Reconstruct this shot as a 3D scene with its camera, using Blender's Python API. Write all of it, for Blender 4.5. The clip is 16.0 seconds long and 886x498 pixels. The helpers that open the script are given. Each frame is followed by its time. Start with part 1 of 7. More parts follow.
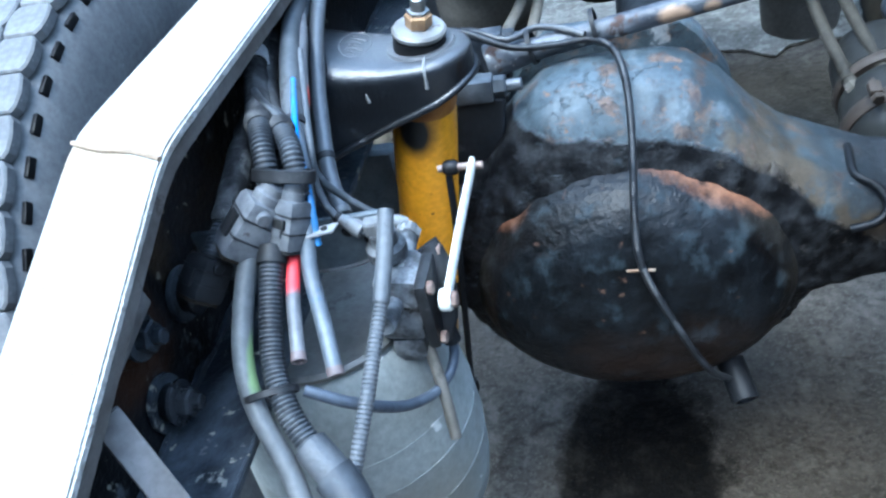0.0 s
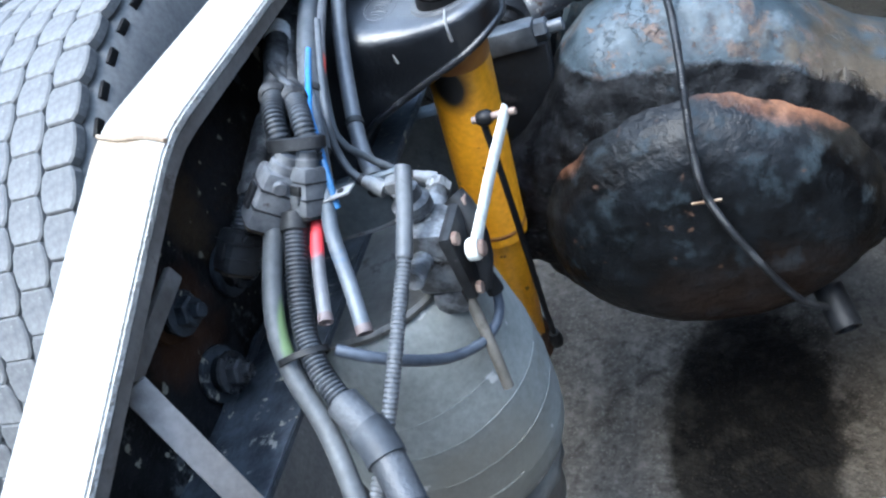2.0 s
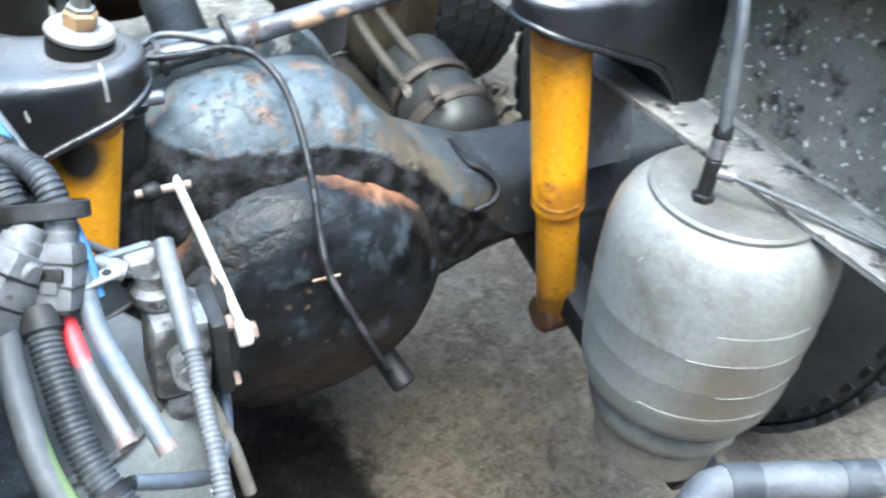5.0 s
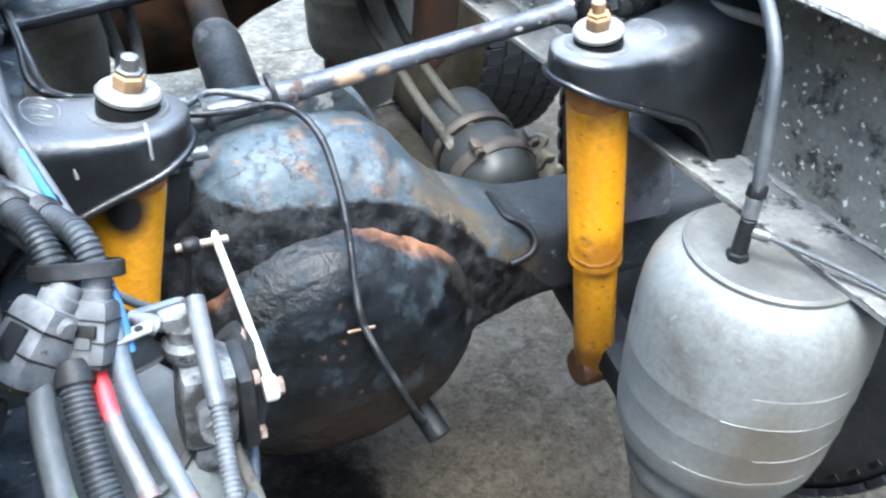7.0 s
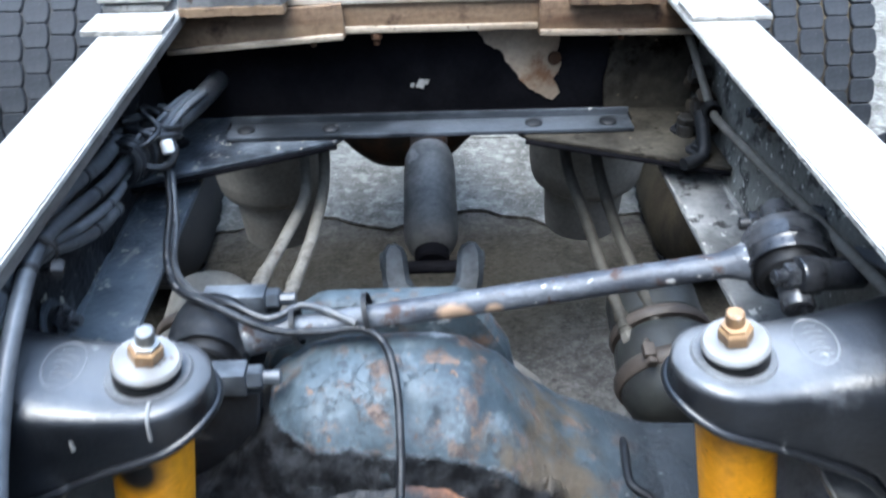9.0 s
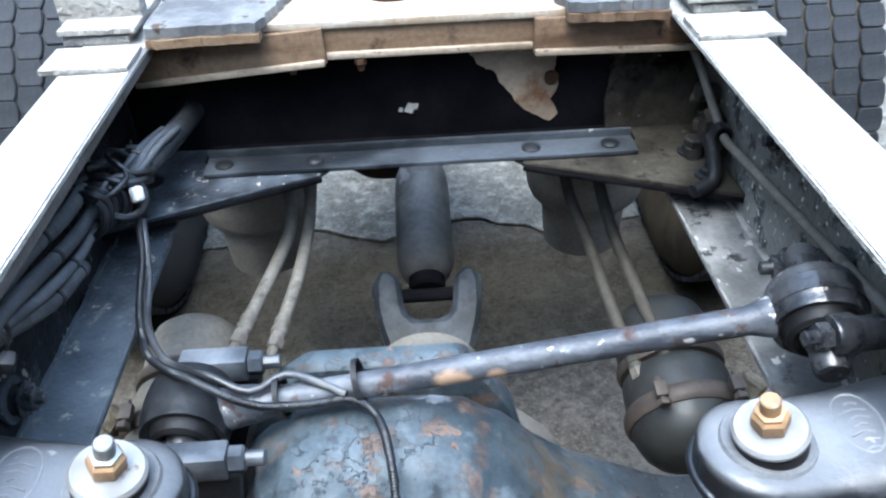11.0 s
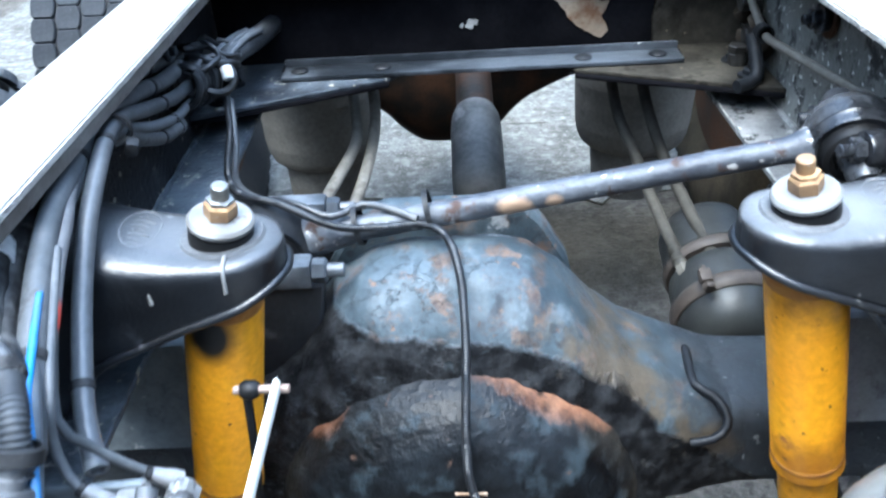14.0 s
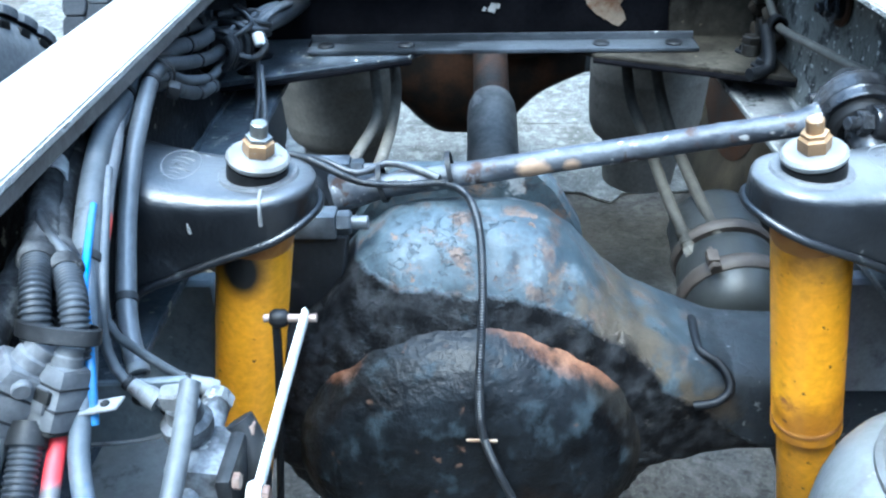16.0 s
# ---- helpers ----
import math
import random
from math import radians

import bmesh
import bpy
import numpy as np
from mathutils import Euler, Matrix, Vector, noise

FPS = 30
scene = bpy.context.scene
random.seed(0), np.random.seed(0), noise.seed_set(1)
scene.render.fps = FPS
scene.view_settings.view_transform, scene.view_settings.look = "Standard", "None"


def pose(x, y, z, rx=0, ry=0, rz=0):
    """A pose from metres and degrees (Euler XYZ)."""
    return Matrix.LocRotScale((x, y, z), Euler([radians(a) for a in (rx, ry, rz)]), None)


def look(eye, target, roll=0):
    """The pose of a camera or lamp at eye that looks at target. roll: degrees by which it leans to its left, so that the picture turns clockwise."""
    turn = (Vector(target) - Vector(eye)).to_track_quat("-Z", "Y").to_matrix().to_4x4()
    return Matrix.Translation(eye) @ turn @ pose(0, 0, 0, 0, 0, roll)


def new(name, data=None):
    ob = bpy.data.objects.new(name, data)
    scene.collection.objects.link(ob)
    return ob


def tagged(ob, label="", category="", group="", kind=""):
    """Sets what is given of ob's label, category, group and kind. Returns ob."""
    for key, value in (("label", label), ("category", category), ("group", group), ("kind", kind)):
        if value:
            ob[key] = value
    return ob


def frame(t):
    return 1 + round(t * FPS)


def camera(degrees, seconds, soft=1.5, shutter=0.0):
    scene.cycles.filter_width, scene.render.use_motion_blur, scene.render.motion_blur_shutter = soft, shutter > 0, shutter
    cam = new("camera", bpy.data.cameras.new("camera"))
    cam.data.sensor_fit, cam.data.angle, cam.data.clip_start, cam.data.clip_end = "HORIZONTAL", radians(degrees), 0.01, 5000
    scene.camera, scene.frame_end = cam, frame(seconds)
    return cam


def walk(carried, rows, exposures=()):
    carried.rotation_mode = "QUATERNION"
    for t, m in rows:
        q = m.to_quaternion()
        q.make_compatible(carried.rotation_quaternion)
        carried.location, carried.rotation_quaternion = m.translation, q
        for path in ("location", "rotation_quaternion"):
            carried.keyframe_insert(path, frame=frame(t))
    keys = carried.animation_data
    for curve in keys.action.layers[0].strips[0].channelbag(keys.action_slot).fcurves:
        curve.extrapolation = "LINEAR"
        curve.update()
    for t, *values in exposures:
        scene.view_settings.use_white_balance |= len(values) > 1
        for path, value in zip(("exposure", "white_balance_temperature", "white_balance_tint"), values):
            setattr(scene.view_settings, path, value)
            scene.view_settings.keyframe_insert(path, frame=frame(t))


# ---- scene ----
cam = camera(57.0, 16.0, soft=2.3, shutter=0.5)
PATH = [
    (0, (-0.044, -0.792, 1.249), (-0.513, 0.731, 0.04), -14.8),
    (0.5, (-0.024, -0.792, 1.244), (-0.614, 0.684, 0.03), -18.3),
    (1, (-0.007, -0.79, 1.237), (-0.726, 0.69, 0.101), -21.7),
    (1.5, (0.027, -0.784, 1.219), (-0.735, 0.664, 0.068), -25.8),
    (2, (0.038, -0.784, 1.208), (-0.746, 0.637, 0.039), -27.9),
    (2.5, (0.033, -0.78, 1.205), (-0.719, 0.643, 0.018), -27.3),
    (3, (0.026, -0.777, 1.207), (-0.651, 0.659, -0.01), -24.9),
    (3.5, (-0.062, -0.762, 1.215), (-0.403, 0.739, -0.063), -15.1),
    (4, (-0.18, -0.759, 1.207), (-0.046, 0.792, -0.048), -6.6),
    (4.5, (-0.21, -0.741, 1.218), (0.21, 0.748, -0.051), 1.1),
    (5, (-0.3, -0.726, 1.226), (0.499, 0.622, -0.017), 5.0),
    (5.2, (-0.316, -0.728, 1.231), (0.55, 0.598, 0.009), 5.5),
    (7.5, (-0.249, -0.734, 1.251), (0.309, 0.801, 0.097), 2.2),
    (8, (-0.164, -0.697, 1.283), (0.119, 0.916, 0.134), 1.5),
    (8.5, (-0.097, -0.635, 1.334), (-0.105, 1.011, 0.198), 0.4),
    (9, (-0.01, -0.529, 1.379), (0.026, 1.124, 0.254), -1.0),
    (9.5, (-0.014, -0.455, 1.402), (0.014, 1.182, 0.254), -2.5),
    (9.7, (-0.012, -0.446, 1.407), (0.05, 1.185, 0.25), -2.3),
    (11.8, (0.001, -0.407, 1.39), (0.033, 1.227, 0.238), -2.8),
    (12, (0.003, -0.404, 1.389), (0.032, 1.229, 0.235), -3.0),
    (12.5, (-0.002, -0.438, 1.372), (-0.021, 1.223, 0.259), -3.4),
    (13, (-0.009, -0.48, 1.34), (-0.052, 1.182, 0.228), -4.0),
    (13.5, (-0.03, -0.539, 1.292), (-0.072, 1.135, 0.198), -2.6),
    (14, (-0.043, -0.614, 1.264), (-0.091, 1.074, 0.192), -3.4),
    (14.5, (-0.054, -0.657, 1.238), (-0.105, 1.015, 0.142), -1.9),
    (15, (-0.059, -0.67, 1.231), (-0.088, 1.029, 0.177), -0.9),
    (15.5, (-0.064, -0.679, 1.233), (-0.113, 1.03, 0.194), -0.7),
    (16, (-0.062, -0.678, 1.233), (-0.117, 1.024, 0.184), -1.2),
]
LIGHT = [(0, 2.12, 5100, -3), (0.5, 2.18, 5300, 0), (1.0, 2.21, 5550, 2), (1.5, 2.10, 5600, 2), (3.0, 2.17, 5850, 2), (3.5, 2.54, 5800, 1), (4.0, 2.70, 5950, 0), (5.0, 2.83, 6150, -1), (7.5, 2.75, 5950, 2), (9.0, 2.18, 5800, 3), (12.0, 2.12, 5850, 2), (12.5, 2.20, 5800, 2), (13.5, 2.36, 5750, 1), (14.0, 2.46, 5600, 0), (16.0, 2.52, 5150, -6)]
walk(cam, [(t, look(eye, target, roll)) for t, eye, target, roll in PATH], LIGHT)

# ---- world, sun, exposure ----
world = bpy.data.worlds.new("overcast_sky")
scene.world = world
world.use_nodes = True
wn = world.node_tree
sky = wn.nodes.new("ShaderNodeTexSky")
sky.sky_type = "NISHITA"
sky.sun_disc = False
sky.sun_elevation = radians(68)
sky.sun_rotation = radians(200)
sky.air_density, sky.dust_density = 1.0, 2.0
# an overcast sky: brightest overhead, falling off smoothly towards the horizon
way = wn.nodes.new("ShaderNodeTexCoord")
part_z = wn.nodes.new("ShaderNodeSeparateXYZ")
wn.links.new(way.outputs["Generated"], part_z.inputs[0])
lift = wn.nodes.new("ShaderNodeMapRange")
lift.inputs["From Min"].default_value, lift.inputs["From Max"].default_value = 0.0, 1.0
lift.inputs["To Min"].default_value, lift.inputs["To Max"].default_value = 0.02, 6.6
steep = wn.nodes.new("ShaderNodeMath")
steep.operation = "POWER"
steep.use_clamp = True
wn.links.new(part_z.outputs["Z"], steep.inputs[0])
steep.inputs[1].default_value = 3.0
wn.links.new(steep.outputs[0], lift.inputs["Value"])
grey = wn.nodes.new("ShaderNodeMix")
grey.data_type = "RGBA"
grey.inputs[0].default_value = 0.55
wn.links.new(sky.outputs[0], grey.inputs[6])
grey.inputs[7].default_value = (1.35, 1.5, 1.75, 1)
scale_up = wn.nodes.new("ShaderNodeVectorMath")
scale_up.operation = "SCALE"
wn.links.new(grey.outputs[2], scale_up.inputs[0])
wn.links.new(lift.outputs[0], scale_up.inputs["Scale"])
wn.links.new(scale_up.outputs[0], wn.nodes["Background"].inputs["Color"])
wn.nodes["Background"].inputs["Strength"].default_value = 0.15
sun = new("sun", bpy.data.lights.new("sun", "SUN"))
sun.data.energy, sun.data.angle, sun.data.color = 1.0, radians(35), (1.0, 0.96, 0.9)
sun.matrix_world = look((-1.1, -1.4, 6.0), (0, 0.2, 0.5))


# ---- materials ----
def ramp(nt, socket, stops):
    r = nt.nodes.new("ShaderNodeValToRGB")
    e = r.color_ramp.elements
    while len(e) < len(stops):
        e.new(0.5)
    for k, (p, c) in zip(e, stops):
        k.position, k.color = p, (*c, 1) if len(c) == 3 else c
    nt.links.new(socket, r.inputs[0])
    return r.outputs[0]


def noise_tex(nt, scale, detail=4.0, rough=0.55, coord=None, stretch=(1, 1, 1)):
    n = nt.nodes.new("ShaderNodeTexNoise")
    n.inputs["Scale"].default_value, n.inputs["Detail"].default_value, n.inputs["Roughness"].default_value = scale, detail, rough
    if stretch != (1, 1, 1):
        mp = nt.nodes.new("ShaderNodeMapping")
        mp.inputs["Scale"].default_value = stretch
        nt.links.new(coord, mp.inputs[0])
        coord = mp.outputs[0]
    nt.links.new(coord, n.inputs["Vector"])
    return n.outputs[0]


def mix(nt, fac, a, b):
    m = nt.nodes.new("ShaderNodeMix")
    m.data_type = "RGBA"
    if isinstance(fac, float):
        m.inputs[0].default_value = fac
    else:
        nt.links.new(fac, m.inputs[0])
    for slot, v in ((6, a), (7, b)):
        if isinstance(v, tuple):
            m.inputs[slot].default_value = (*v, 1)
        else:
            nt.links.new(v, m.inputs[slot])
    return m.outputs[2]


def material(name, base, second, rough=(0.4, 0.7), metal=0.0, scale=9.0, fine=120.0, bump=0.3, patch=None, patch_at=(0.60, 0.66), patch_scale=6.0,
             specks=None, specks_at=(0.68, 0.72), specks_scale=60.0, stretch=(1, 1, 1), coat=0.0, depth=0.002, spot=None, spec=0.5, crisp=0.15, ragged=0.0):
    """Two colours blended by large stains, fine grain, optional patches and specks of a third and fourth colour."""
    m = bpy.data.materials.new(name)
    m.use_nodes = True
    nt = m.node_tree
    b = nt.nodes["Principled BSDF"]
    co = nt.nodes.new("ShaderNodeTexCoord").outputs["Object"]
    big = noise_tex(nt, scale, 5, 0.6, co, stretch)
    grain = noise_tex(nt, fine, 3, 0.6, co)
    col = mix(nt, ramp(nt, big, [(0.51 - crisp, (0, 0, 0)), (0.51 + crisp, (1, 1, 1))]), base, second)
    dark = mix(nt, ramp(nt, grain, [(0.3, (0.75, 0.75, 0.75)), (0.7, (1.2, 1.2, 1.2))]), (0, 0, 0), col)
    mul = nt.nodes.new("ShaderNodeMix")
    mul.data_type, mul.blend_type = "RGBA", "MULTIPLY"
    mul.inputs[0].default_value = 1.0
    nt.links.new(col, mul.inputs[6])
    nt.links.new(ramp(nt, grain, [(0.3, (0.72, 0.72, 0.72)), (0.7, (1.0, 1.0, 1.0))]), mul.inputs[7])
    nt.nodes.remove(dark.node)
    col = mul.outputs[2]
    rg = ramp(nt, big, [(0.3, (rough[0],) * 3), (0.7, (rough[1],) * 3)])
    if patch:
        pn = noise_tex(nt, patch_scale, 7, 0.68, co)
        pm = ramp(nt, pn, [(patch_at[0], (0, 0, 0)), (patch_at[1], (1, 1, 1))])
        col = mix(nt, pm, col, patch)
        rg = mix(nt, pm, rg, (0.85, 0.85, 0.85))
    if specks:
        sn = noise_tex(nt, specks_scale, 3, 0.5, co)
        sm = ramp(nt, sn, [(specks_at[0], (0, 0, 0)), (specks_at[1], (1, 1, 1))])
        col = mix(nt, sm, col, specks)
    if spot:
        # one soft-edged mark: its place, its size along each axis and its colour
        place, size, ink = spot
        mp = nt.nodes.new("ShaderNodeMapping")
        mp.vector_type = "TEXTURE"
        mp.inputs["Location"].default_value, mp.inputs["Scale"].default_value = place, size
        nt.links.new(co, mp.inputs[0])
        ln = nt.nodes.new("ShaderNodeVectorMath")
        ln.operation = "LENGTH"
        nt.links.new(mp.outputs[0], ln.inputs[0])
        wob = nt.nodes.new("ShaderNodeMath")
        wob.operation = "MULTIPLY_ADD"
        nt.links.new(noise_tex(nt, 14, 6, 0.65, co), wob.inputs[0])
        wob.inputs[1].default_value = ragged
        nt.links.new(ln.outputs["Value"], wob.inputs[2])
        col = mix(nt, ramp(nt, wob.outputs[0], [(0.80 if ragged else 0.5, (1, 1, 1)), (0.98, (0, 0, 0))]), col, ink)
    nt.links.new(col, b.inputs["Base Color"])
    nt.links.new(rg, b.inputs["Roughness"])
    b.inputs["Metallic"].default_value = metal
    b.inputs["Coat Weight"].default_value = coat
    b.inputs["Specular IOR Level"].default_value = spec
    bp = nt.nodes.new("ShaderNodeBump")
    bp.inputs["Strength"].default_value, bp.inputs["Distance"].default_value = bump, depth
    add = nt.nodes.new("ShaderNodeMath")
    add.operation = "ADD"
    nt.links.new(big, add.inputs[0])
    nt.links.new(grain, add.inputs[1])
    nt.links.new(add.outputs[0], bp.inputs["Height"])
    nt.links.new(bp.outputs[0], b.inputs["Normal"])
    return m


CREAM = material("cream_paint", (0.395, 0.384, 0.356), (0.285, 0.274, 0.248), (0.4, 0.65), scale=9, patch=(0.20, 0.16, 0.115), patch_at=(0.685, 0.73), patch_scale=18, bump=1.0, depth=0.007, specks=(0.27, 0.25, 0.215), specks_at=(0.655, 0.70), specks_scale=45, crisp=0.12)
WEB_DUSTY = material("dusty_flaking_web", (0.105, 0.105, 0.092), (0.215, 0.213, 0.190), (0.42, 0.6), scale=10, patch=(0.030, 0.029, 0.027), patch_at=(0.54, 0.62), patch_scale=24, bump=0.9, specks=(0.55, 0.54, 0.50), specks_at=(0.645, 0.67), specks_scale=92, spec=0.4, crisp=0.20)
# Rust, plus the lip's shading: browned for shade here, pale edge next.
CREAM_RUST = material("rust_stained_shaded_cream", (0.25, 0.175, 0.108), (0.085, 0.042, 0.019), (0.5, 0.8), scale=16, patch=(0.028, 0.012, 0.006), patch_at=(0.56, 0.68), patch_scale=12, bump=0.6, stretch=(0.12, 1, 1), crisp=0.14)
LIP_LIT = material("lit_pale_edge", (0.40, 0.34, 0.26), (0.20, 0.15, 0.10), (0.5, 0.75), scale=16, stretch=(0.3, 1, 1), patch=(0.05, 0.03, 0.018), patch_at=(0.58, 0.64), patch_scale=20, crisp=0.12)
BLACK = material("black_chassis_paint", (0.0035, 0.0038, 0.0048), (0.013, 0.0145, 0.017), (0.35, 0.6), scale=7, patch=(0.065, 0.064, 0.062), patch_at=(0.60, 0.75), patch_scale=14, bump=0.4, spec=0.18)
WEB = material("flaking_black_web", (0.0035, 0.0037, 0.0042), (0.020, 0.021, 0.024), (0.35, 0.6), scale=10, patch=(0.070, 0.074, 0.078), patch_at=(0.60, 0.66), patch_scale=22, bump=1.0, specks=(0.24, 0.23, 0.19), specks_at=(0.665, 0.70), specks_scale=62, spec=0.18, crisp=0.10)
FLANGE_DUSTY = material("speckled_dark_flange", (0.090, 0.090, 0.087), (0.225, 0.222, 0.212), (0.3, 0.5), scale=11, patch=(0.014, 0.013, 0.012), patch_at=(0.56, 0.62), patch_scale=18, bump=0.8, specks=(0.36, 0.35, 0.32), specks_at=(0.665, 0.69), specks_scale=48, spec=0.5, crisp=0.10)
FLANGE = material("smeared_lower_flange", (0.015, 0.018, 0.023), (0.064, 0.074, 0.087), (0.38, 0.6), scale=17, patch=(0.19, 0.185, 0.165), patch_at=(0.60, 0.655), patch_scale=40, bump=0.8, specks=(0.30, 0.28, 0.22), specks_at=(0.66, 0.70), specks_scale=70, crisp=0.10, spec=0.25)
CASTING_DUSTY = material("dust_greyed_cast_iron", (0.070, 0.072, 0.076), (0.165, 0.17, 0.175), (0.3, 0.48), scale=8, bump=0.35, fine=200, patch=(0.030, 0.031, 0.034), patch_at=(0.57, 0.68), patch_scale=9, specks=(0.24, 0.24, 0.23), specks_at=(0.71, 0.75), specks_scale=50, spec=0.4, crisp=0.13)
CASTING = material("black_cast_iron", (0.0045, 0.0052, 0.0066), (0.017, 0.019, 0.023), (0.27, 0.42), scale=9, bump=0.3, fine=200, patch=(0.055, 0.060, 0.068), patch_at=(0.58, 0.70), patch_scale=8, specks=(0.20, 0.20, 0.195), specks_at=(0.71, 0.75), specks_scale=50, spec=0.55, crisp=0.13)
YELLOW = material("yellow_damper_paint", (0.76, 0.345, 0.012), (0.68, 0.275, 0.008), (0.24, 0.40), scale=7, patch=(0.24, 0.085, 0.012), patch_at=(0.61, 0.72), patch_scale=17, bump=0.2, specks=(0.10, 0.04, 0.012), specks_at=(0.69, 0.72), specks_scale=75)
YELLOW_SCORCHED = material("scorched_yellow_paint", (0.76, 0.345, 0.012), (0.68, 0.275, 0.008), (0.24, 0.40), scale=7, patch=(0.30, 0.11, 0.018), patch_at=(0.67, 0.74), patch_scale=24, bump=0.2, specks=(0.10, 0.04, 0.012), specks_at=(0.70, 0.725), specks_scale=75,
                           spot=((0.091, -0.080, 0.522), (0.030, 0.055, 0.042), (0.010, 0.008, 0.006)))
RUST_PAINT = material("rusted_yellow_paint", (0.42, 0.18, 0.028), (0.22, 0.085, 0.018), (0.5, 0.8), scale=30, bump=0.5)
RUBBER = material("dusty_bellows_rubber", (0.165, 0.172, 0.168), (0.105, 0.104, 0.097), (0.32, 0.50), scale=5, bump=0.35, patch=(0.048, 0.040, 0.032), patch_at=(0.54, 0.70), patch_scale=5, specks=(0.22, 0.22, 0.21), specks_at=(0.70, 0.75), specks_scale=40, stretch=(1, 1, 0.4))
# Brighter copy of the bellows rubber: light put into its colour.
RUBBER_LIT = material("brightened_dusty_rubber", (0.26, 0.275, 0.26), (0.175, 0.18, 0.167), (0.5, 0.75), scale=5, bump=0.35, patch=(0.16, 0.14, 0.105), patch_at=(0.58, 0.72), patch_scale=5, specks=(0.46, 0.46, 0.44), specks_at=(0.70, 0.75), specks_scale=40, stretch=(1, 1, 0.4))
RUBBER_DARK = material("black_rubber", (0.004, 0.004, 0.0045), (0.011, 0.011, 0.0115), (0.4, 0.6), scale=20, spec=0.2)
TYRE = material("tyre_rubber", (0.015, 0.017, 0.021), (0.033, 0.036, 0.040), (0.6, 0.85), scale=8, bump=0.4, specks=(0.10, 0.10, 0.10), specks_at=(0.72, 0.76), specks_scale=50, spec=0.2)
TYRE_TAN = material("mud_tanned_sidewall", (0.075, 0.060, 0.038), (0.030, 0.026, 0.020), (0.7, 0.9), scale=6, bump=0.4, spec=0.1)
TYRE_DUSTY = material("dust_grey_tyre_rubber", (0.115, 0.117, 0.120), (0.175, 0.175, 0.172), (0.7, 0.9), scale=7, bump=0.4, spec=0.15, specks=(0.25, 0.25, 0.24), specks_at=(0.72, 0.76), specks_scale=50)
TYRE_SIDE = material("tyre_sidewall_rubber", (0.020, 0.022, 0.025), (0.05, 0.05, 0.05), (0.6, 0.85), scale=5, bump=0.3, spec=0.15)
STEEL = material("zinc_steel", (0.341, 0.341, 0.3286), (0.2604, 0.2542, 0.2356), (0.25, 0.5), metal=0.85, scale=40)
WASHER = material("dull_zinc_washer", (0.24, 0.24, 0.235), (0.15, 0.145, 0.135), (0.38, 0.55), metal=0.2, scale=30, patch=(0.10, 0.07, 0.05), patch_at=(0.62, 0.68), patch_scale=36, crisp=0.10)
BRASS = material("rusty_zinc_nut", (0.42, 0.26, 0.125), (0.22, 0.13, 0.07), (0.4, 0.6), metal=0.3, scale=60, patch=(0.36, 0.34, 0.31), patch_at=(0.60, 0.68), patch_scale=70)
HOSE = material("black_hose", (0.013, 0.014, 0.016), (0.072, 0.076, 0.081), (0.27, 0.45), scale=18, bump=0.25, patch=(0.10, 0.10, 0.096), patch_at=(0.61, 0.70), patch_scale=18, spec=0.42)
CONDUIT = material("dusty_black_conduit", (0.014, 0.016, 0.019), (0.046, 0.052, 0.060), (0.42, 0.6), scale=18, bump=0.2, spec=0.3, patch=(0.088, 0.094, 0.100), patch_at=(0.60, 0.72), patch_scale=20)
HOSE_GREY = material("dusty_grey_hose", (0.040, 0.046, 0.053), (0.100, 0.106, 0.113), (0.45, 0.7), scale=16, patch=(0.03, 0.03, 0.032), patch_at=(0.62, 0.72), patch_scale=22)
HOSE_PALE = material("pale_grey_pipe", (0.12, 0.128, 0.138), (0.040, 0.044, 0.050), (0.28, 0.45), scale=9, stretch=(1, 0.4, 1), spec=0.5, crisp=0.16)
HOSE_GRIMY = material("grimy_brown_hose", (0.022, 0.020, 0.016), (0.050, 0.046, 0.038), (0.6, 0.8), scale=16, spec=0.2, crisp=0.10)
HOSE_BROWN = material("dusty_brown_hose", (0.100, 0.091, 0.076), (0.145, 0.135, 0.118), (0.6, 0.85), scale=16, patch=(0.05, 0.042, 0.034), patch_at=(0.58, 0.70), patch_scale=18, spec=0.2)
GREEN = material("faded_green_cable", (0.115, 0.121, 0.124), (0.060, 0.064, 0.067), (0.42, 0.6), scale=12, spec=0.3, spot=((0.015, -0.068, -0.042), (0.011, 0.060, 0.052), (0.12, 0.17, 0.075)), ragged=0.5)
RED = material("red_air_line", (0.125, 0.127, 0.134), (0.070, 0.072, 0.078), (0.4, 0.6), scale=26)
BLUE = material("blue_air_line", (0.115, 0.130, 0.148), (0.065, 0.080, 0.098), (0.4, 0.6), scale=22, patch=(0.030, 0.105, 0.235), patch_at=(0.57, 0.68), patch_scale=16)
BLUE_BRIGHT = material("bright_blue_nylon", (0.02, 0.19, 0.50), (0.05, 0.13, 0.26), (0.3, 0.5), scale=22)
PLASTIC = material("black_plastic", (0.006, 0.0062, 0.007), (0.024, 0.025, 0.027), (0.4, 0.6), scale=20, patch=(0.07, 0.07, 0.068), patch_at=(0.62, 0.74), patch_scale=34, spec=0.22)
CONNECTOR_DARK = material("dark_grey_connector", (0.055, 0.059, 0.066), (0.125, 0.130, 0.138), (0.45, 0.65), scale=24, spec=0.25)
PLASTIC_GREY = material("dusty_grey_plastic", (0.070, 0.074, 0.082), (0.145, 0.149, 0.156), (0.45, 0.7), scale=30, patch=(0.04, 0.034, 0.03), patch_at=(0.60, 0.67), patch_scale=30, crisp=0.12)
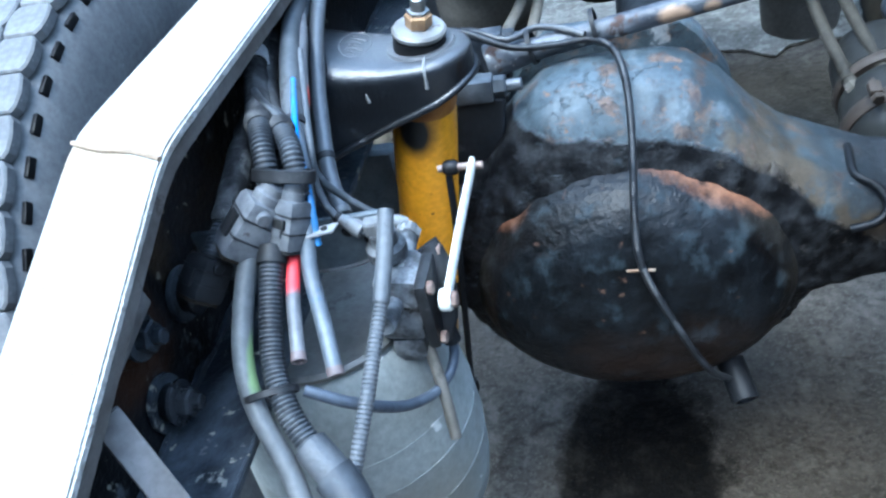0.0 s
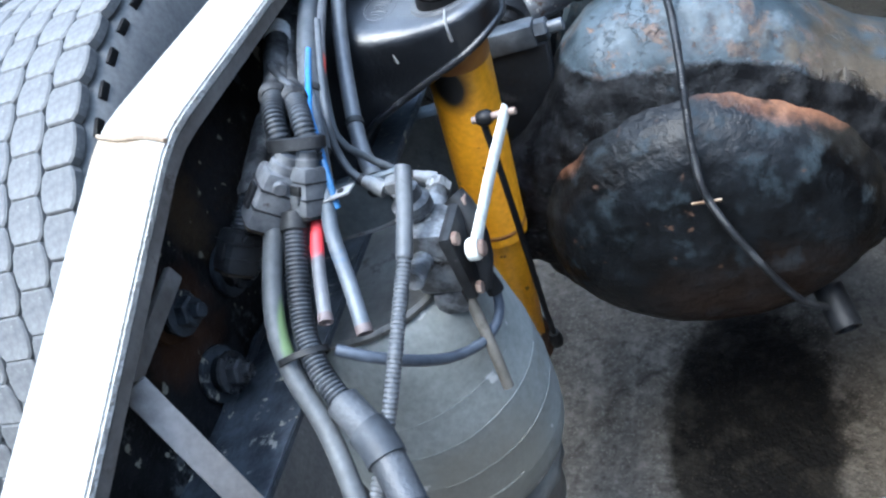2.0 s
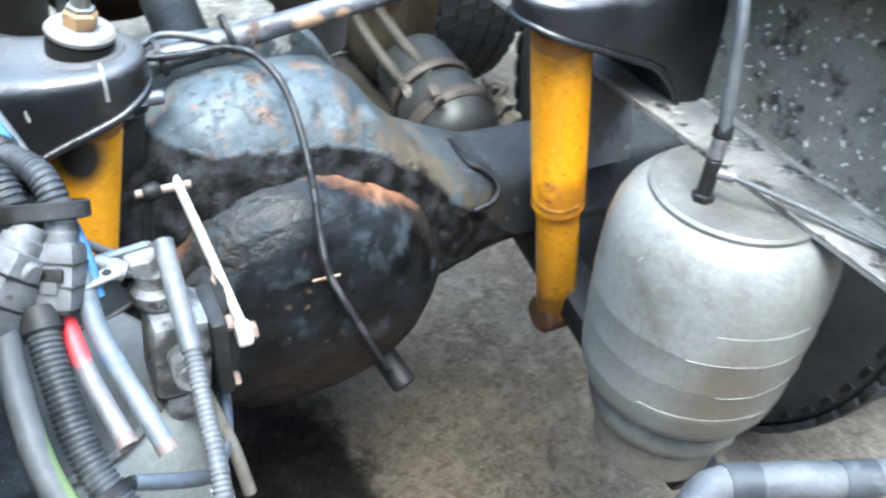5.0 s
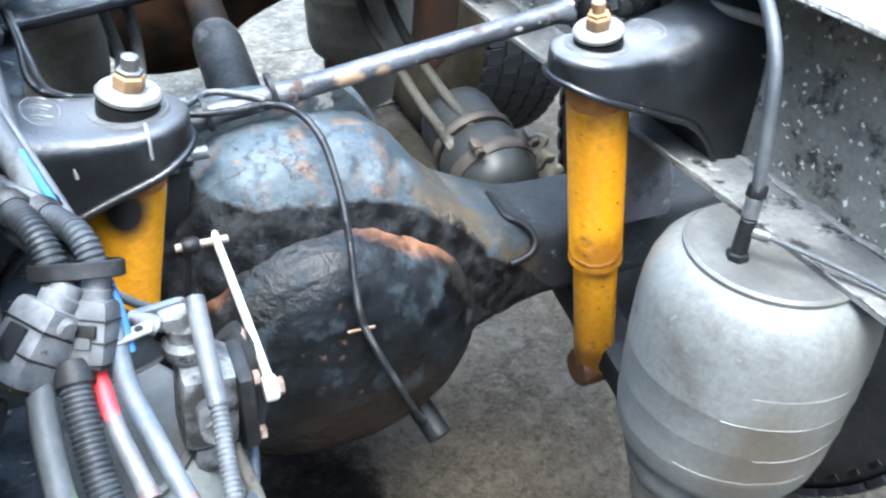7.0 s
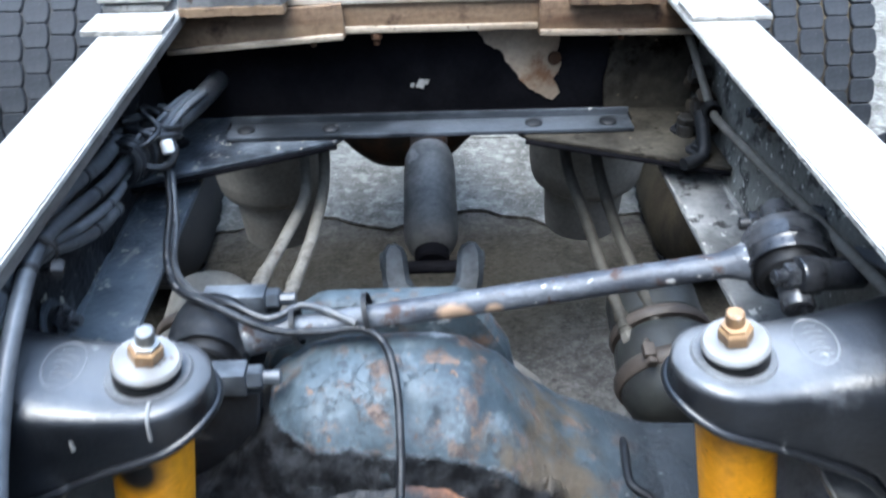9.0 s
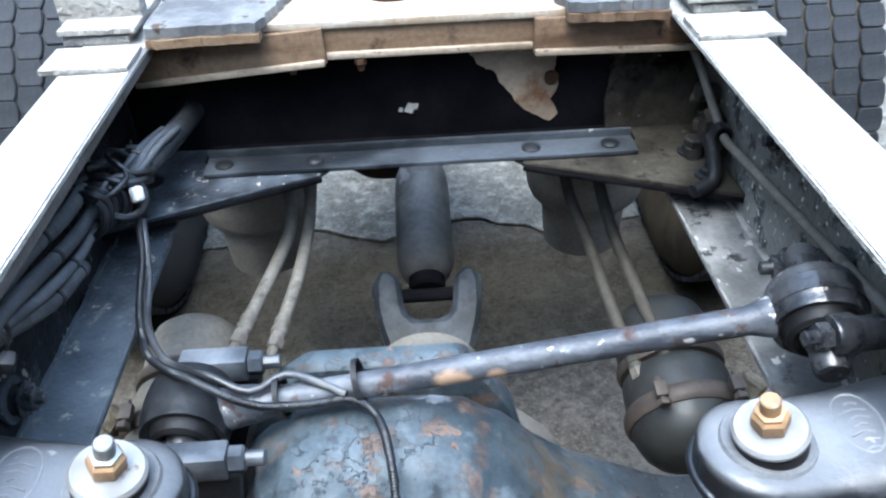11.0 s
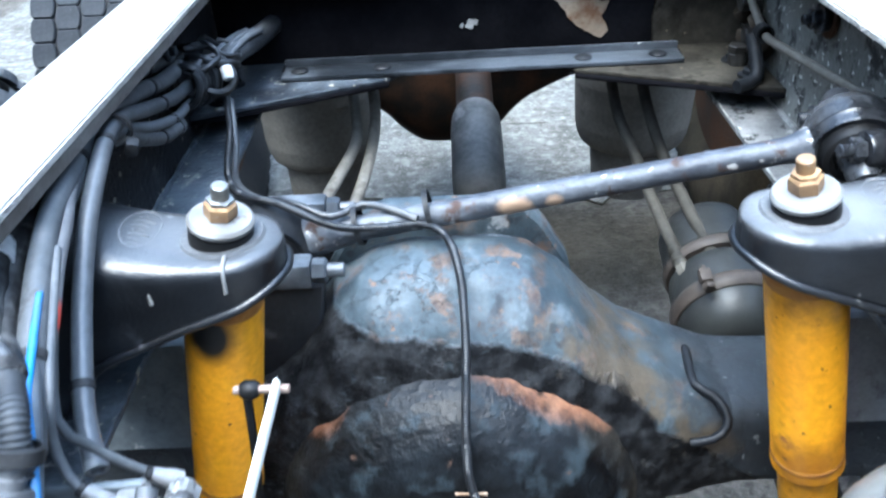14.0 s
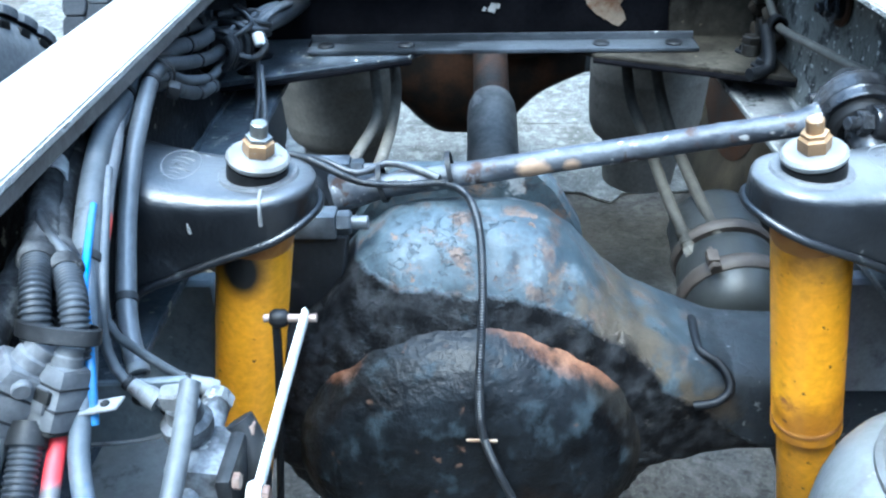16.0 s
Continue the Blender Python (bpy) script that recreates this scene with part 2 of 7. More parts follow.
ALU = material("cast_aluminium", (0.17, 0.175, 0.18), (0.09, 0.093, 0.098), (0.32, 0.55), metal=0.4, scale=34, bump=0.5, patch=(0.03, 0.028, 0.026), patch_at=(0.55, 0.66), patch_scale=30)
ROD = material("worn_blue_black_rod", (0.032, 0.036, 0.045), (0.108, 0.117, 0.132), (0.42, 0.62), scale=26, metal=0.1, stretch=(0.4, 1, 1), patch=(0.040, 0.022, 0.016), patch_at=(0.56, 0.62), patch_scale=24, bump=0.6, specks=(0.34, 0.335, 0.32), specks_at=(0.65, 0.70), specks_scale=60, crisp=0.09)
LEVER = material("pale_plastic_lever", (0.72, 0.72, 0.66), (0.60, 0.60, 0.53), (0.4, 0.6), scale=20)
DRIVE = material("dusty_driveshaft_steel", (0.090, 0.087, 0.080), (0.040, 0.040, 0.040), (0.45, 0.7), metal=0.1, scale=9, patch=(0.11, 0.11, 0.108), patch_at=(0.58, 0.62), patch_scale=9, crisp=0.08, spec=0.2)
YOKE = material("blue_black_yoke", (0.012, 0.015, 0.018), (0.048, 0.055, 0.063), (0.45, 0.65), scale=16, bump=0.5, crisp=0.09, spec=0.2)
CHAMBER = material("oily_brown_black_paint", (0.012, 0.011, 0.010), (0.040, 0.037, 0.033), (0.35, 0.6), scale=12, patch=(0.10, 0.088, 0.07), patch_at=(0.60, 0.66), patch_scale=14, crisp=0.10, spec=0.25)
CHAMBER_TAN = material("dust_coated_paint", (0.145, 0.133, 0.113), (0.092, 0.084, 0.072), (0.6, 0.8), scale=7, patch=(0.04, 0.035, 0.03), patch_at=(0.62, 0.72), patch_scale=12, bump=0.4, spec=0.15)
TAN = material("dust_caked_plate", (0.050, 0.045, 0.036), (0.020, 0.018, 0.015), (0.75, 0.9), scale=10, patch=(0.005, 0.004, 0.003), patch_at=(0.56, 0.63), patch_scale=12, bump=0.6, specks=(0.085, 0.072, 0.052), specks_at=(0.69, 0.73), specks_scale=45, spec=0.0, crisp=0.11)
BROWN = material("caked_dirt_iron", (0.055, 0.045, 0.034), (0.028, 0.022, 0.016), (0.7, 0.9), scale=14, bump=1.0, spec=0.1)
DULL_BLACK = material("dull_black_paint", (0.0045, 0.0045, 0.0055), (0.011, 0.0105, 0.012), (0.75, 0.9), scale=7, bump=0.3, spec=0.0)
RUST_DARK = material("dark_rust", (0.0341, 0.01984, 0.0124), (0.0806, 0.0372, 0.01736), (0.6, 0.9), scale=7, bump=0.7, spec=0.15)
CUT = material("cut_hose_bore", (0.15, 0.115, 0.11), (0.09, 0.07, 0.068), (0.5, 0.7), scale=60)
BORE = material("dark_bore", (0.010, 0.010, 0.010), (0.02, 0.02, 0.02), (0.6, 0.8), scale=60, spec=0.2)
PRIMER = material("pale_bare_primer", (0.32, 0.25, 0.18), (0.22, 0.16, 0.105), (0.5, 0.8), scale=10, patch=(0.12, 0.055, 0.022), patch_at=(0.57, 0.68), patch_scale=12, bump=0.4)
PLATE_GREY = material("dull_grey_plate", (0.125, 0.125, 0.12), (0.07, 0.069, 0.065), (0.4, 0.6), metal=0.1, scale=14, patch=(0.035, 0.03, 0.026), patch_at=(0.6, 0.68), patch_scale=20, bump=0.4)
PLATE_BLUE = material("dusty_blue_grey_plate", (0.075, 0.090, 0.100), (0.128, 0.146, 0.158), (0.42, 0.6), scale=12, patch=(0.035, 0.038, 0.040), patch_at=(0.60, 0.70), patch_scale=16, bump=0.4, spec=0.3, specks=(0.24, 0.24, 0.235), specks_at=(0.70, 0.74), specks_scale=55)
STRUT = material("grey_worn_strut", (0.185, 0.178, 0.172), (0.105, 0.094, 0.086), (0.45, 0.65), scale=16, patch=(0.05, 0.03, 0.02), patch_at=(0.62, 0.68), patch_scale=20, bump=0.5)
RUSTY_BOLT = material("brown_bolt_head", (0.16, 0.10, 0.075), (0.24, 0.19, 0.16), (0.45, 0.7), metal=0.3, scale=60)
WHITE = material("white_plastic_plug", (0.75, 0.75, 0.73), (0.66, 0.66, 0.64), scale=40)
SLAB = material("worn_grey_plate", (0.16, 0.163, 0.167), (0.075, 0.077, 0.08), (0.4, 0.65), scale=14, patch=(0.05, 0.034, 0.022), patch_at=(0.60, 0.65), patch_scale=18, bump=0.7, crisp=0.11)


def calc(nt, op, a, c=None):
    """One math node on two values or sockets."""
    n = nt.nodes.new("ShaderNodeMath")
    n.operation = op
    for k, v in enumerate((a, c)):
        if v is None:
            continue
        if isinstance(v, (int, float)):
            n.inputs[k].default_value = v
        else:
            nt.links.new(v, n.inputs[k])
    return n.outputs[0]


def clamp01(nt, v):
    return calc(nt, "MINIMUM", calc(nt, "MAXIMUM", v, 0.0), 1.0)


def cover_polar(nt, co, cx, cz, wobble, scale=24):
    """Cosine, sine and wobbling radius round the middle of the cover, in the plane that it closes."""
    xyz = nt.nodes.new("ShaderNodeSeparateXYZ")
    nt.links.new(co, xyz.inputs[0])
    wob = calc(nt, "MULTIPLY", calc(nt, "SUBTRACT", noise_tex(nt, scale, 6, 0.7, co), 0.5), wobble)
    dx = calc(nt, "SUBTRACT", xyz.outputs[0], cx)
    dz = calc(nt, "DIVIDE", calc(nt, "SUBTRACT", xyz.outputs[2], cz), 0.88)
    plain = calc(nt, "SQRT", calc(nt, "ADD", calc(nt, "MULTIPLY", dx, dx), calc(nt, "MULTIPLY", dz, dz)))
    safe = calc(nt, "MAXIMUM", plain, 0.001)
    return calc(nt, "DIVIDE", dx, safe), calc(nt, "DIVIDE", dz, safe), calc(nt, "ADD", plain, wob), xyz


def scaled(nt, col, fac):
    m = nt.nodes.new("ShaderNodeMix")
    m.data_type, m.blend_type = "RGBA", "MULTIPLY"
    m.inputs[0].default_value = 1.0
    nt.links.new(col, m.inputs[6])
    nt.links.new(fac, m.inputs[7])
    return m.outputs[2]


def axle_paint(name):
    """Blue-grey paint, chalky and flaking over rust, with a thick black tar coat smeared round the cover and its olive-rust fringe."""
    m = bpy.data.materials.new(name)
    m.use_nodes = True
    nt = m.node_tree
    b = nt.nodes["Principled BSDF"]
    co = nt.nodes.new("ShaderNodeTexCoord").outputs["Object"]
    big, mid, fine = noise_tex(nt, 9, 6, 0.62, co), noise_tex(nt, 38, 5, 0.62, co), noise_tex(nt, 150, 3, 0.6, co)
    col = mix(nt, ramp(nt, big, [(0.40, (0, 0, 0)), (0.60, (1, 1, 1))]), (0.028, 0.039, 0.047), (0.060, 0.078, 0.090))
    # chalky bloom and dark scuffs
    col = mix(nt, ramp(nt, mid, [(0.55, (0, 0, 0)), (0.66, (0.55, 0.55, 0.55))]), col, (0.105, 0.124, 0.135))
    col = mix(nt, ramp(nt, mid, [(0.33, (0.9, 0.9, 0.9)), (0.42, (0, 0, 0))]), col, (0.020, 0.024, 0.028))
    # paint lost down to rust, in ragged islands of two sizes
    where = ramp(nt, noise_tex(nt, 6.5, 3, 0.5, co), [(0.36, (0.15, 0.15, 0.15)), (0.52, (1, 1, 1))])
    lost = calc(nt, "MULTIPLY", ramp(nt, noise_tex(nt, 30, 7, 0.7, co), [(0.525, (0, 0, 0)), (0.62, (0.70, 0.70, 0.70))]), where)
    dots = ramp(nt, noise_tex(nt, 62, 4, 0.6, co), [(0.655, (0, 0, 0)), (0.685, (1, 1, 1))])
    lost = calc(nt, "MAXIMUM", lost, calc(nt, "MULTIPLY", dots, 0.8))
    rust = mix(nt, ramp(nt, noise_tex(nt, 44, 4, 0.6, co), [(0.42, (0, 0, 0)), (0.60, (1, 1, 1))]), (0.070, 0.043, 0.031), (0.175, 0.108, 0.070))
    col = mix(nt, lost, col, rust)
    # a lifted sheet of paint with a dark broken edge
    sheet = noise_tex(nt, 8.5, 8, 0.66, co)
    lifted = ramp(nt, sheet, [(0.515, (0, 0, 0)), (0.522, (1, 1, 1))])
    rim = calc(nt, "SUBTRACT", 1.0, clamp01(nt, calc(nt, "MULTIPLY", calc(nt, "ABSOLUTE", calc(nt, "SUBTRACT", sheet, 0.515)), 170.0)))
    col = mix(nt, calc(nt, "MULTIPLY", rim, 0.6), col, (0.010, 0.010, 0.011))
    # one spill of pale paint on the crown
    mp = nt.nodes.new("ShaderNodeMapping")
    mp.vector_type = "TEXTURE"
    mp.inputs["Location"].default_value, mp.inputs["Scale"].default_value = (0.048, 0.060, 0.535), (0.030, 0.050, 0.05)
    nt.links.new(co, mp.inputs[0])
    ln = nt.nodes.new("ShaderNodeVectorMath")
    ln.operation = "LENGTH"
    nt.links.new(mp.outputs[0], ln.inputs[0])
    spill = calc(nt, "ADD", ln.outputs["Value"], calc(nt, "MULTIPLY", calc(nt, "SUBTRACT", noise_tex(nt, 34, 6, 0.7, co), 0.5), 2.4))
    col = mix(nt, ramp(nt, spill, [(0.45, (0.65, 0.65, 0.65)), (0.62, (0, 0, 0))]), col, (0.34, 0.345, 0.345))
    # tar: broad towards the bracket side and below, narrow over the crown
    cs, sn, rad, xyz = cover_polar(nt, co, -0.01, 0.257, 0.050, 13)
    plain = clamp01(nt, calc(nt, "MULTIPLY", calc(nt, "SUBTRACT", calc(nt, "ABSOLUTE", xyz.outputs[0]), 0.225), 14.0))
    col = mix(nt, plain, col, mix(nt, ramp(nt, noise_tex(nt, 95, 3, 0.5, co), [(0.69, (0, 0, 0)), (0.71, (1, 1, 1))]), mix(nt, big, (0.010, 0.0125, 0.015), (0.036, 0.042, 0.049)), (0.15, 0.155, 0.155)))
    right, left, low = (calc(nt, "MAXIMUM", v, 0.0) for v in (cs, calc(nt, "MULTIPLY", cs, -1.0), calc(nt, "MULTIPLY", sn, -1.0)))
    level = calc(nt, "SUBTRACT", 1.0, clamp01(nt, calc(nt, "MULTIPLY", sn, 2.4)))
    edge = calc(nt, "ADD", 0.250, calc(nt, "MULTIPLY", calc(nt, "MULTIPLY", right, level), 0.085))
    edge = calc(nt, "ADD", edge, calc(nt, "MULTIPLY", calc(nt, "MULTIPLY", left, left), 0.26))
    edge = calc(nt, "ADD", edge, calc(nt, "MULTIPLY", low, 0.45))
    gap = calc(nt, "SUBTRACT", rad, edge)
    # the coat lies on the cover's side of the housing
    back = clamp01(nt, calc(nt, "MULTIPLY", calc(nt, "SUBTRACT", 0.055, calc(nt, "ADD", xyz.outputs[1], calc(nt, "MULTIPLY", calc(nt, "SUBTRACT", big, 0.5), 0.12))), 60.0))
    fringe = calc(nt, "MULTIPLY", clamp01(nt, calc(nt, "MULTIPLY", calc(nt, "SUBTRACT", 0.040, gap), 45.0)), calc(nt, "MULTIPLY", clamp01(nt, calc(nt, "MULTIPLY", calc(nt, "SUBTRACT", right, 0.25), 4.0)), clamp01(nt, calc(nt, "MULTIPLY", sn, 5.0))))
    fringe = calc(nt, "MULTIPLY", fringe, ramp(nt, noise_tex(nt, 21, 6, 0.7, co), [(0.42, (0, 0, 0)), (0.52, (0.9, 0.9, 0.9))]))
    col = mix(nt, calc(nt, "MULTIPLY", fringe, back), col, mix(nt, mid, (0.042, 0.037, 0.028), (0.092, 0.070, 0.047)))
    tar = calc(nt, "MULTIPLY", clamp01(nt, calc(nt, "MULTIPLY", calc(nt, "MULTIPLY", gap, -1.0), 130.0)), back)
    tar = calc(nt, "MULTIPLY", tar, clamp01(nt, calc(nt, "MULTIPLY", calc(nt, "ADD", xyz.outputs[0], 0.29), 25.0)))
    # thin places in the tar show the paint again
    tar = calc(nt, "MULTIPLY", tar, ramp(nt, noise_tex(nt, 33, 6, 0.7, co, (1, 1, 1.8)), [(0.30, (0.25, 0.25, 0.25)), (0.40, (1, 1, 1))]))
    col = mix(nt, tar, col, mix(nt, ramp(nt, mid, [(0.45, (0, 0, 0)), (0.66, (1, 1, 1))]), (0.0045, 0.0046, 0.0052), (0.026, 0.027, 0.029)))
    col = scaled(nt, col, ramp(nt, fine, [(0.3, (0.70, 0.70, 0.70)), (0.7, (1.0, 1.0, 1.0))]))
    rg = mix(nt, ramp(nt, mid, [(0.3, (0, 0, 0)), (0.7, (1, 1, 1))]), (0.40, 0.40, 0.40), (0.62, 0.62, 0.62))
    rg = mix(nt, lost, rg, (0.85, 0.85, 0.85))
    rg = mix(nt, tar, rg, mix(nt, mid, (0.30, 0.30, 0.30), (0.60, 0.60, 0.60)))
    nt.links.new(col, b.inputs["Base Color"])
    nt.links.new(rg, b.inputs["Roughness"])
    nt.links.new(mix(nt, tar, (0.27, 0.27, 0.27), (0.11, 0.11, 0.11)), b.inputs["Specular IOR Level"])
    height = calc(nt, "ADD", calc(nt, "MULTIPLY", mid, 0.35), calc(nt, "MULTIPLY", fine, 0.18))
    height = calc(nt, "SUBTRACT", calc(nt, "ADD", height, calc(nt, "MULTIPLY", lifted, 0.45)), calc(nt, "MULTIPLY", lost, 0.30))
    height = calc(nt, "ADD", height, calc(nt, "MULTIPLY", tar, calc(nt, "ADD", 0.5, calc(nt, "MULTIPLY", noise_tex(nt, 60, 5, 0.65, co), 1.6))))
    bp = nt.nodes.new("ShaderNodeBump")
    bp.inputs["Strength"].default_value, bp.inputs["Distance"].default_value = 0.8, 0.004
    nt.links.new(height, bp.inputs["Height"])
    nt.links.new(bp.outputs[0], b.inputs["Normal"])
    return m


AXLE = axle_paint("worn_axle_paint")
# The bluish patches are glossy highlights put into the cover's colour.
COVER = material("tarred_cover_paint", (0.0022, 0.0023, 0.0027), (0.0085, 0.0105, 0.0130), (0.32, 0.50), scale=17, fine=95, bump=0.75, depth=0.0035, crisp=0.13,
                 patch=(0.020, 0.028, 0.034), patch_at=(0.53, 0.66), patch_scale=24, specks=(0.055, 0.034, 0.024), specks_at=(0.69, 0.74), specks_scale=46, spec=0.18)


def rust_arcs(m, cx, cz, arcs, ink, soft=180.0, ragged=0.075, gloss=0.8):
    """Bare rust on the upper edge of the cover: arcs of (middle angle, half width, inner radius, outer radius) round (cx, cz); and a dusty outer rim."""
    nt = m.node_tree
    b = nt.nodes["Principled BSDF"]
    co = nt.nodes.new("ShaderNodeTexCoord").outputs["Object"]
    cs, sn, rad, xyz = cover_polar(nt, co, cx, cz, ragged)
    ang = calc(nt, "ARCTAN2", sn, cs)
    col = b.inputs["Base Color"].links[0].from_socket
    rg = b.inputs["Roughness"].links[0].from_socket
    # brown-grey dust on the turned-in rim at both flanks
    dust = calc(nt, "MULTIPLY", clamp01(nt, calc(nt, "MULTIPLY", calc(nt, "SUBTRACT", rad, 0.186), 40.0)), clamp01(nt, calc(nt, "SUBTRACT", calc(nt, "MULTIPLY", calc(nt, "ABSOLUTE", cs), 2.2), 0.9)))
    dust = calc(nt, "MULTIPLY", dust, ramp(nt, noise_tex(nt, 12, 6, 0.7, co), [(0.36, (0.1, 0.1, 0.1)), (0.62, (0.85, 0.85, 0.85))]))
    col = mix(nt, dust, col, (0.038, 0.034, 0.027))
    rg = mix(nt, dust, rg, (0.7, 0.7, 0.7))
    for mid, half, r0, r1 in arcs:
        u = calc(nt, "DIVIDE", calc(nt, "SUBTRACT", ang, mid), half)
        room = calc(nt, "SUBTRACT", 1.0, calc(nt, "MULTIPLY", u, u))
        low = calc(nt, "SUBTRACT", r1, calc(nt, "MULTIPLY", room, r1 - r0))
        edge = [calc(nt, "MULTIPLY", calc(nt, "SUBTRACT", rad, low), soft * 0.45), calc(nt, "MULTIPLY", calc(nt, "SUBTRACT", r1, rad), soft), calc(nt, "MULTIPLY", room, 4.0)]
        edge = [clamp01(nt, e) for e in edge]
        inside = calc(nt, "MULTIPLY", calc(nt, "MULTIPLY", edge[0], edge[1]), edge[2])
        inside = calc(nt, "MULTIPLY", inside, ramp(nt, noise_tex(nt, 55, 5, 0.65, co), [(0.30, (0.15, 0.15, 0.15)), (0.44, (1, 1, 1))]))
        col = mix(nt, inside, col, mix(nt, ramp(nt, noise_tex(nt, 30, 4, 0.6, co), [(0.38, (0, 0, 0)), (0.62, (1, 1, 1))]), ink, (0.28, 0.135, 0.072)))
        rg = mix(nt, inside, rg, (gloss, gloss, gloss))
    nt.links.new(col, b.inputs["Base Color"])
    nt.links.new(rg, b.inputs["Roughness"])


rust_arcs(COVER, -0.01, 0.257, ((math.radians(57), math.radians(34), 0.195, 0.218), (math.radians(133), math.radians(14), 0.198, 0.216)), (0.17, 0.070, 0.034), 130.0, 0.030)
TAR = material("lumpy_tar", (0.0062, 0.0062, 0.00682), (0.01736, 0.01674, 0.01674), (0.3, 0.6), scale=22, fine=75, bump=1.0, depth=0.012, spec=0.3)

GROUND = material("rough_concrete", (0.094, 0.085, 0.073), (0.050, 0.045, 0.038), (0.6, 0.85), scale=5.5, crisp=0.17, fine=85, bump=0.9, depth=0.006,
                  patch=(0.105, 0.098, 0.086), patch_at=(0.52, 0.70), patch_scale=11, specks=(0.105, 0.10, 0.088), specks_at=(0.52, 0.74), specks_scale=110,
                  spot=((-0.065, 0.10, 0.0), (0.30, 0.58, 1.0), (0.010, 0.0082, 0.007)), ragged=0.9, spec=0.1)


def add_stain_or_tone(m, place, size, ink, ragged, amount, scale=9, core=0.45, darken=False):
    """A further ragged stain, or a tone painted in for shade or reflection, on a finished material."""
    nt = m.node_tree
    b = nt.nodes["Principled BSDF"]
    co = nt.nodes.new("ShaderNodeTexCoord").outputs["Object"]
    mp = nt.nodes.new("ShaderNodeMapping")
    mp.vector_type = "TEXTURE"
    mp.inputs["Location"].default_value, mp.inputs["Scale"].default_value = place, size
    nt.links.new(co, mp.inputs[0])
    ln = nt.nodes.new("ShaderNodeVectorMath")
    ln.operation = "LENGTH"
    nt.links.new(mp.outputs[0], ln.inputs[0])
    d = calc(nt, "ADD", ln.outputs["Value"], calc(nt, "MULTIPLY", calc(nt, "SUBTRACT", noise_tex(nt, scale, 7, 0.68, co), 0.5), ragged))
    fac = ramp(nt, d, [(core, (amount,) * 3), (1.0, (0, 0, 0))])
    old = b.inputs["Base Color"].links[0].from_socket
    if darken:
        darkened = nt.nodes.new("ShaderNodeMix")
        darkened.data_type, darkened.blend_type = "RGBA", "MULTIPLY"
        nt.links.new(fac, darkened.inputs[0])
        nt.links.new(old, darkened.inputs[6])
        darkened.inputs[7].default_value = (*ink, 1)
        nt.links.new(darkened.outputs[2], b.inputs["Base Color"])
    else:
        nt.links.new(mix(nt, fac, old, ink), b.inputs["Base Color"])


def add_cracks(m, scale, width, ink, grit=None, grit_scale=240.0, low=0.62):
    """Thin wandering cracks and a sprinkle of grit on a finished ground material."""
    nt = m.node_tree
    b = nt.nodes["Principled BSDF"]
    co = nt.nodes.new("ShaderNodeTexCoord").outputs["Object"]
    wander = nt.nodes.new("ShaderNodeVectorMath")
    wander.operation = "MULTIPLY_ADD"
    nz = nt.nodes.new("ShaderNodeTexNoise")
    nz.inputs["Scale"].default_value, nz.inputs["Detail"].default_value = 7.0, 5.0
    nt.links.new(co, nz.inputs["Vector"])
    nt.links.new(nz.outputs["Color"], wander.inputs[0])
    wander.inputs[1].default_value = (0.22, 0.22, 0.0)
    nt.links.new(co, wander.inputs[2])
    vo = nt.nodes.new("ShaderNodeTexVoronoi")
    vo.feature = "DISTANCE_TO_EDGE"
    vo.inputs["Scale"].default_value = scale
    nt.links.new(wander.outputs[0], vo.inputs["Vector"])
    crack = ramp(nt, vo.outputs["Distance"], [(0.0, (0.85, 0.85, 0.85)), (width, (0, 0, 0))])
    crack = calc(nt, "MULTIPLY", crack, ramp(nt, noise_tex(nt, 2.2, 3, 0.5, co), [(0.44, (0, 0, 0)), (0.54, (1, 1, 1))]))
    col = mix(nt, crack, b.inputs["Base Color"].links[0].from_socket, ink)
    if grit:
        grains = ramp(nt, noise_tex(nt, grit_scale, 2, 0.5, co), [(low, (0, 0, 0)), (low + 0.06, (0.8, 0.8, 0.8))])
        col = mix(nt, grains, col, grit)
    pits = ramp(nt, noise_tex(nt, 58, 5, 0.65, co), [(0.36, (0.7, 0.7, 0.7)), (0.48, (0, 0, 0))])
    col = mix(nt, pits, col, ink)
    humps = ramp(nt, noise_tex(nt, 24, 5, 0.6, co), [(0.50, (0, 0, 0)), (0.68, (0.6, 0.6, 0.6))])
    col = mix(nt, humps, col, grit)
    nt.links.new(col, b.inputs["Base Color"])


add_cracks(GROUND, 1.6, 0.016, (0.030, 0.026, 0.022), (0.135, 0.126, 0.110), 230.0, 0.63)
# Broad soft shade round the axle, painted into the concrete colour.
add_stain_or_tone(GROUND, (0.24, 0.02, 0.0), (0.40, 0.50, 1.0), (0.58, 0.53, 0.47), 0.9, 0.95, darken=True)
# A darker band across the ground before the pale slab.
add_stain_or_tone(GROUND, (0.0, 1.33, 0.0), (1.8, 0.40, 1.0), (0.40, 0.385, 0.34), 0.9, 0.95, 7, darken=True)
add_stain_or_tone(GROUND, (-0.08, 0.08, 0.0), (0.150, 0.29, 1.0), (0.16, 0.145, 0.13), 0.42, 0.97, 16, 0.84, darken=True)


# Brown reflections painted into the lower half of the cover.
add_stain_or_tone(COVER, (0.03, -0.16, 0.13), (0.20, 0.12, 0.15), (0.020, 0.011, 0.007), 0.9, 0.7, 13)
add_stain_or_tone(RED, (0.076, -0.426, -0.090), (0.018, 0.021, 0.024), (0.55, 0.028, 0.036), 0.5, 0.92, 30, 0.7)
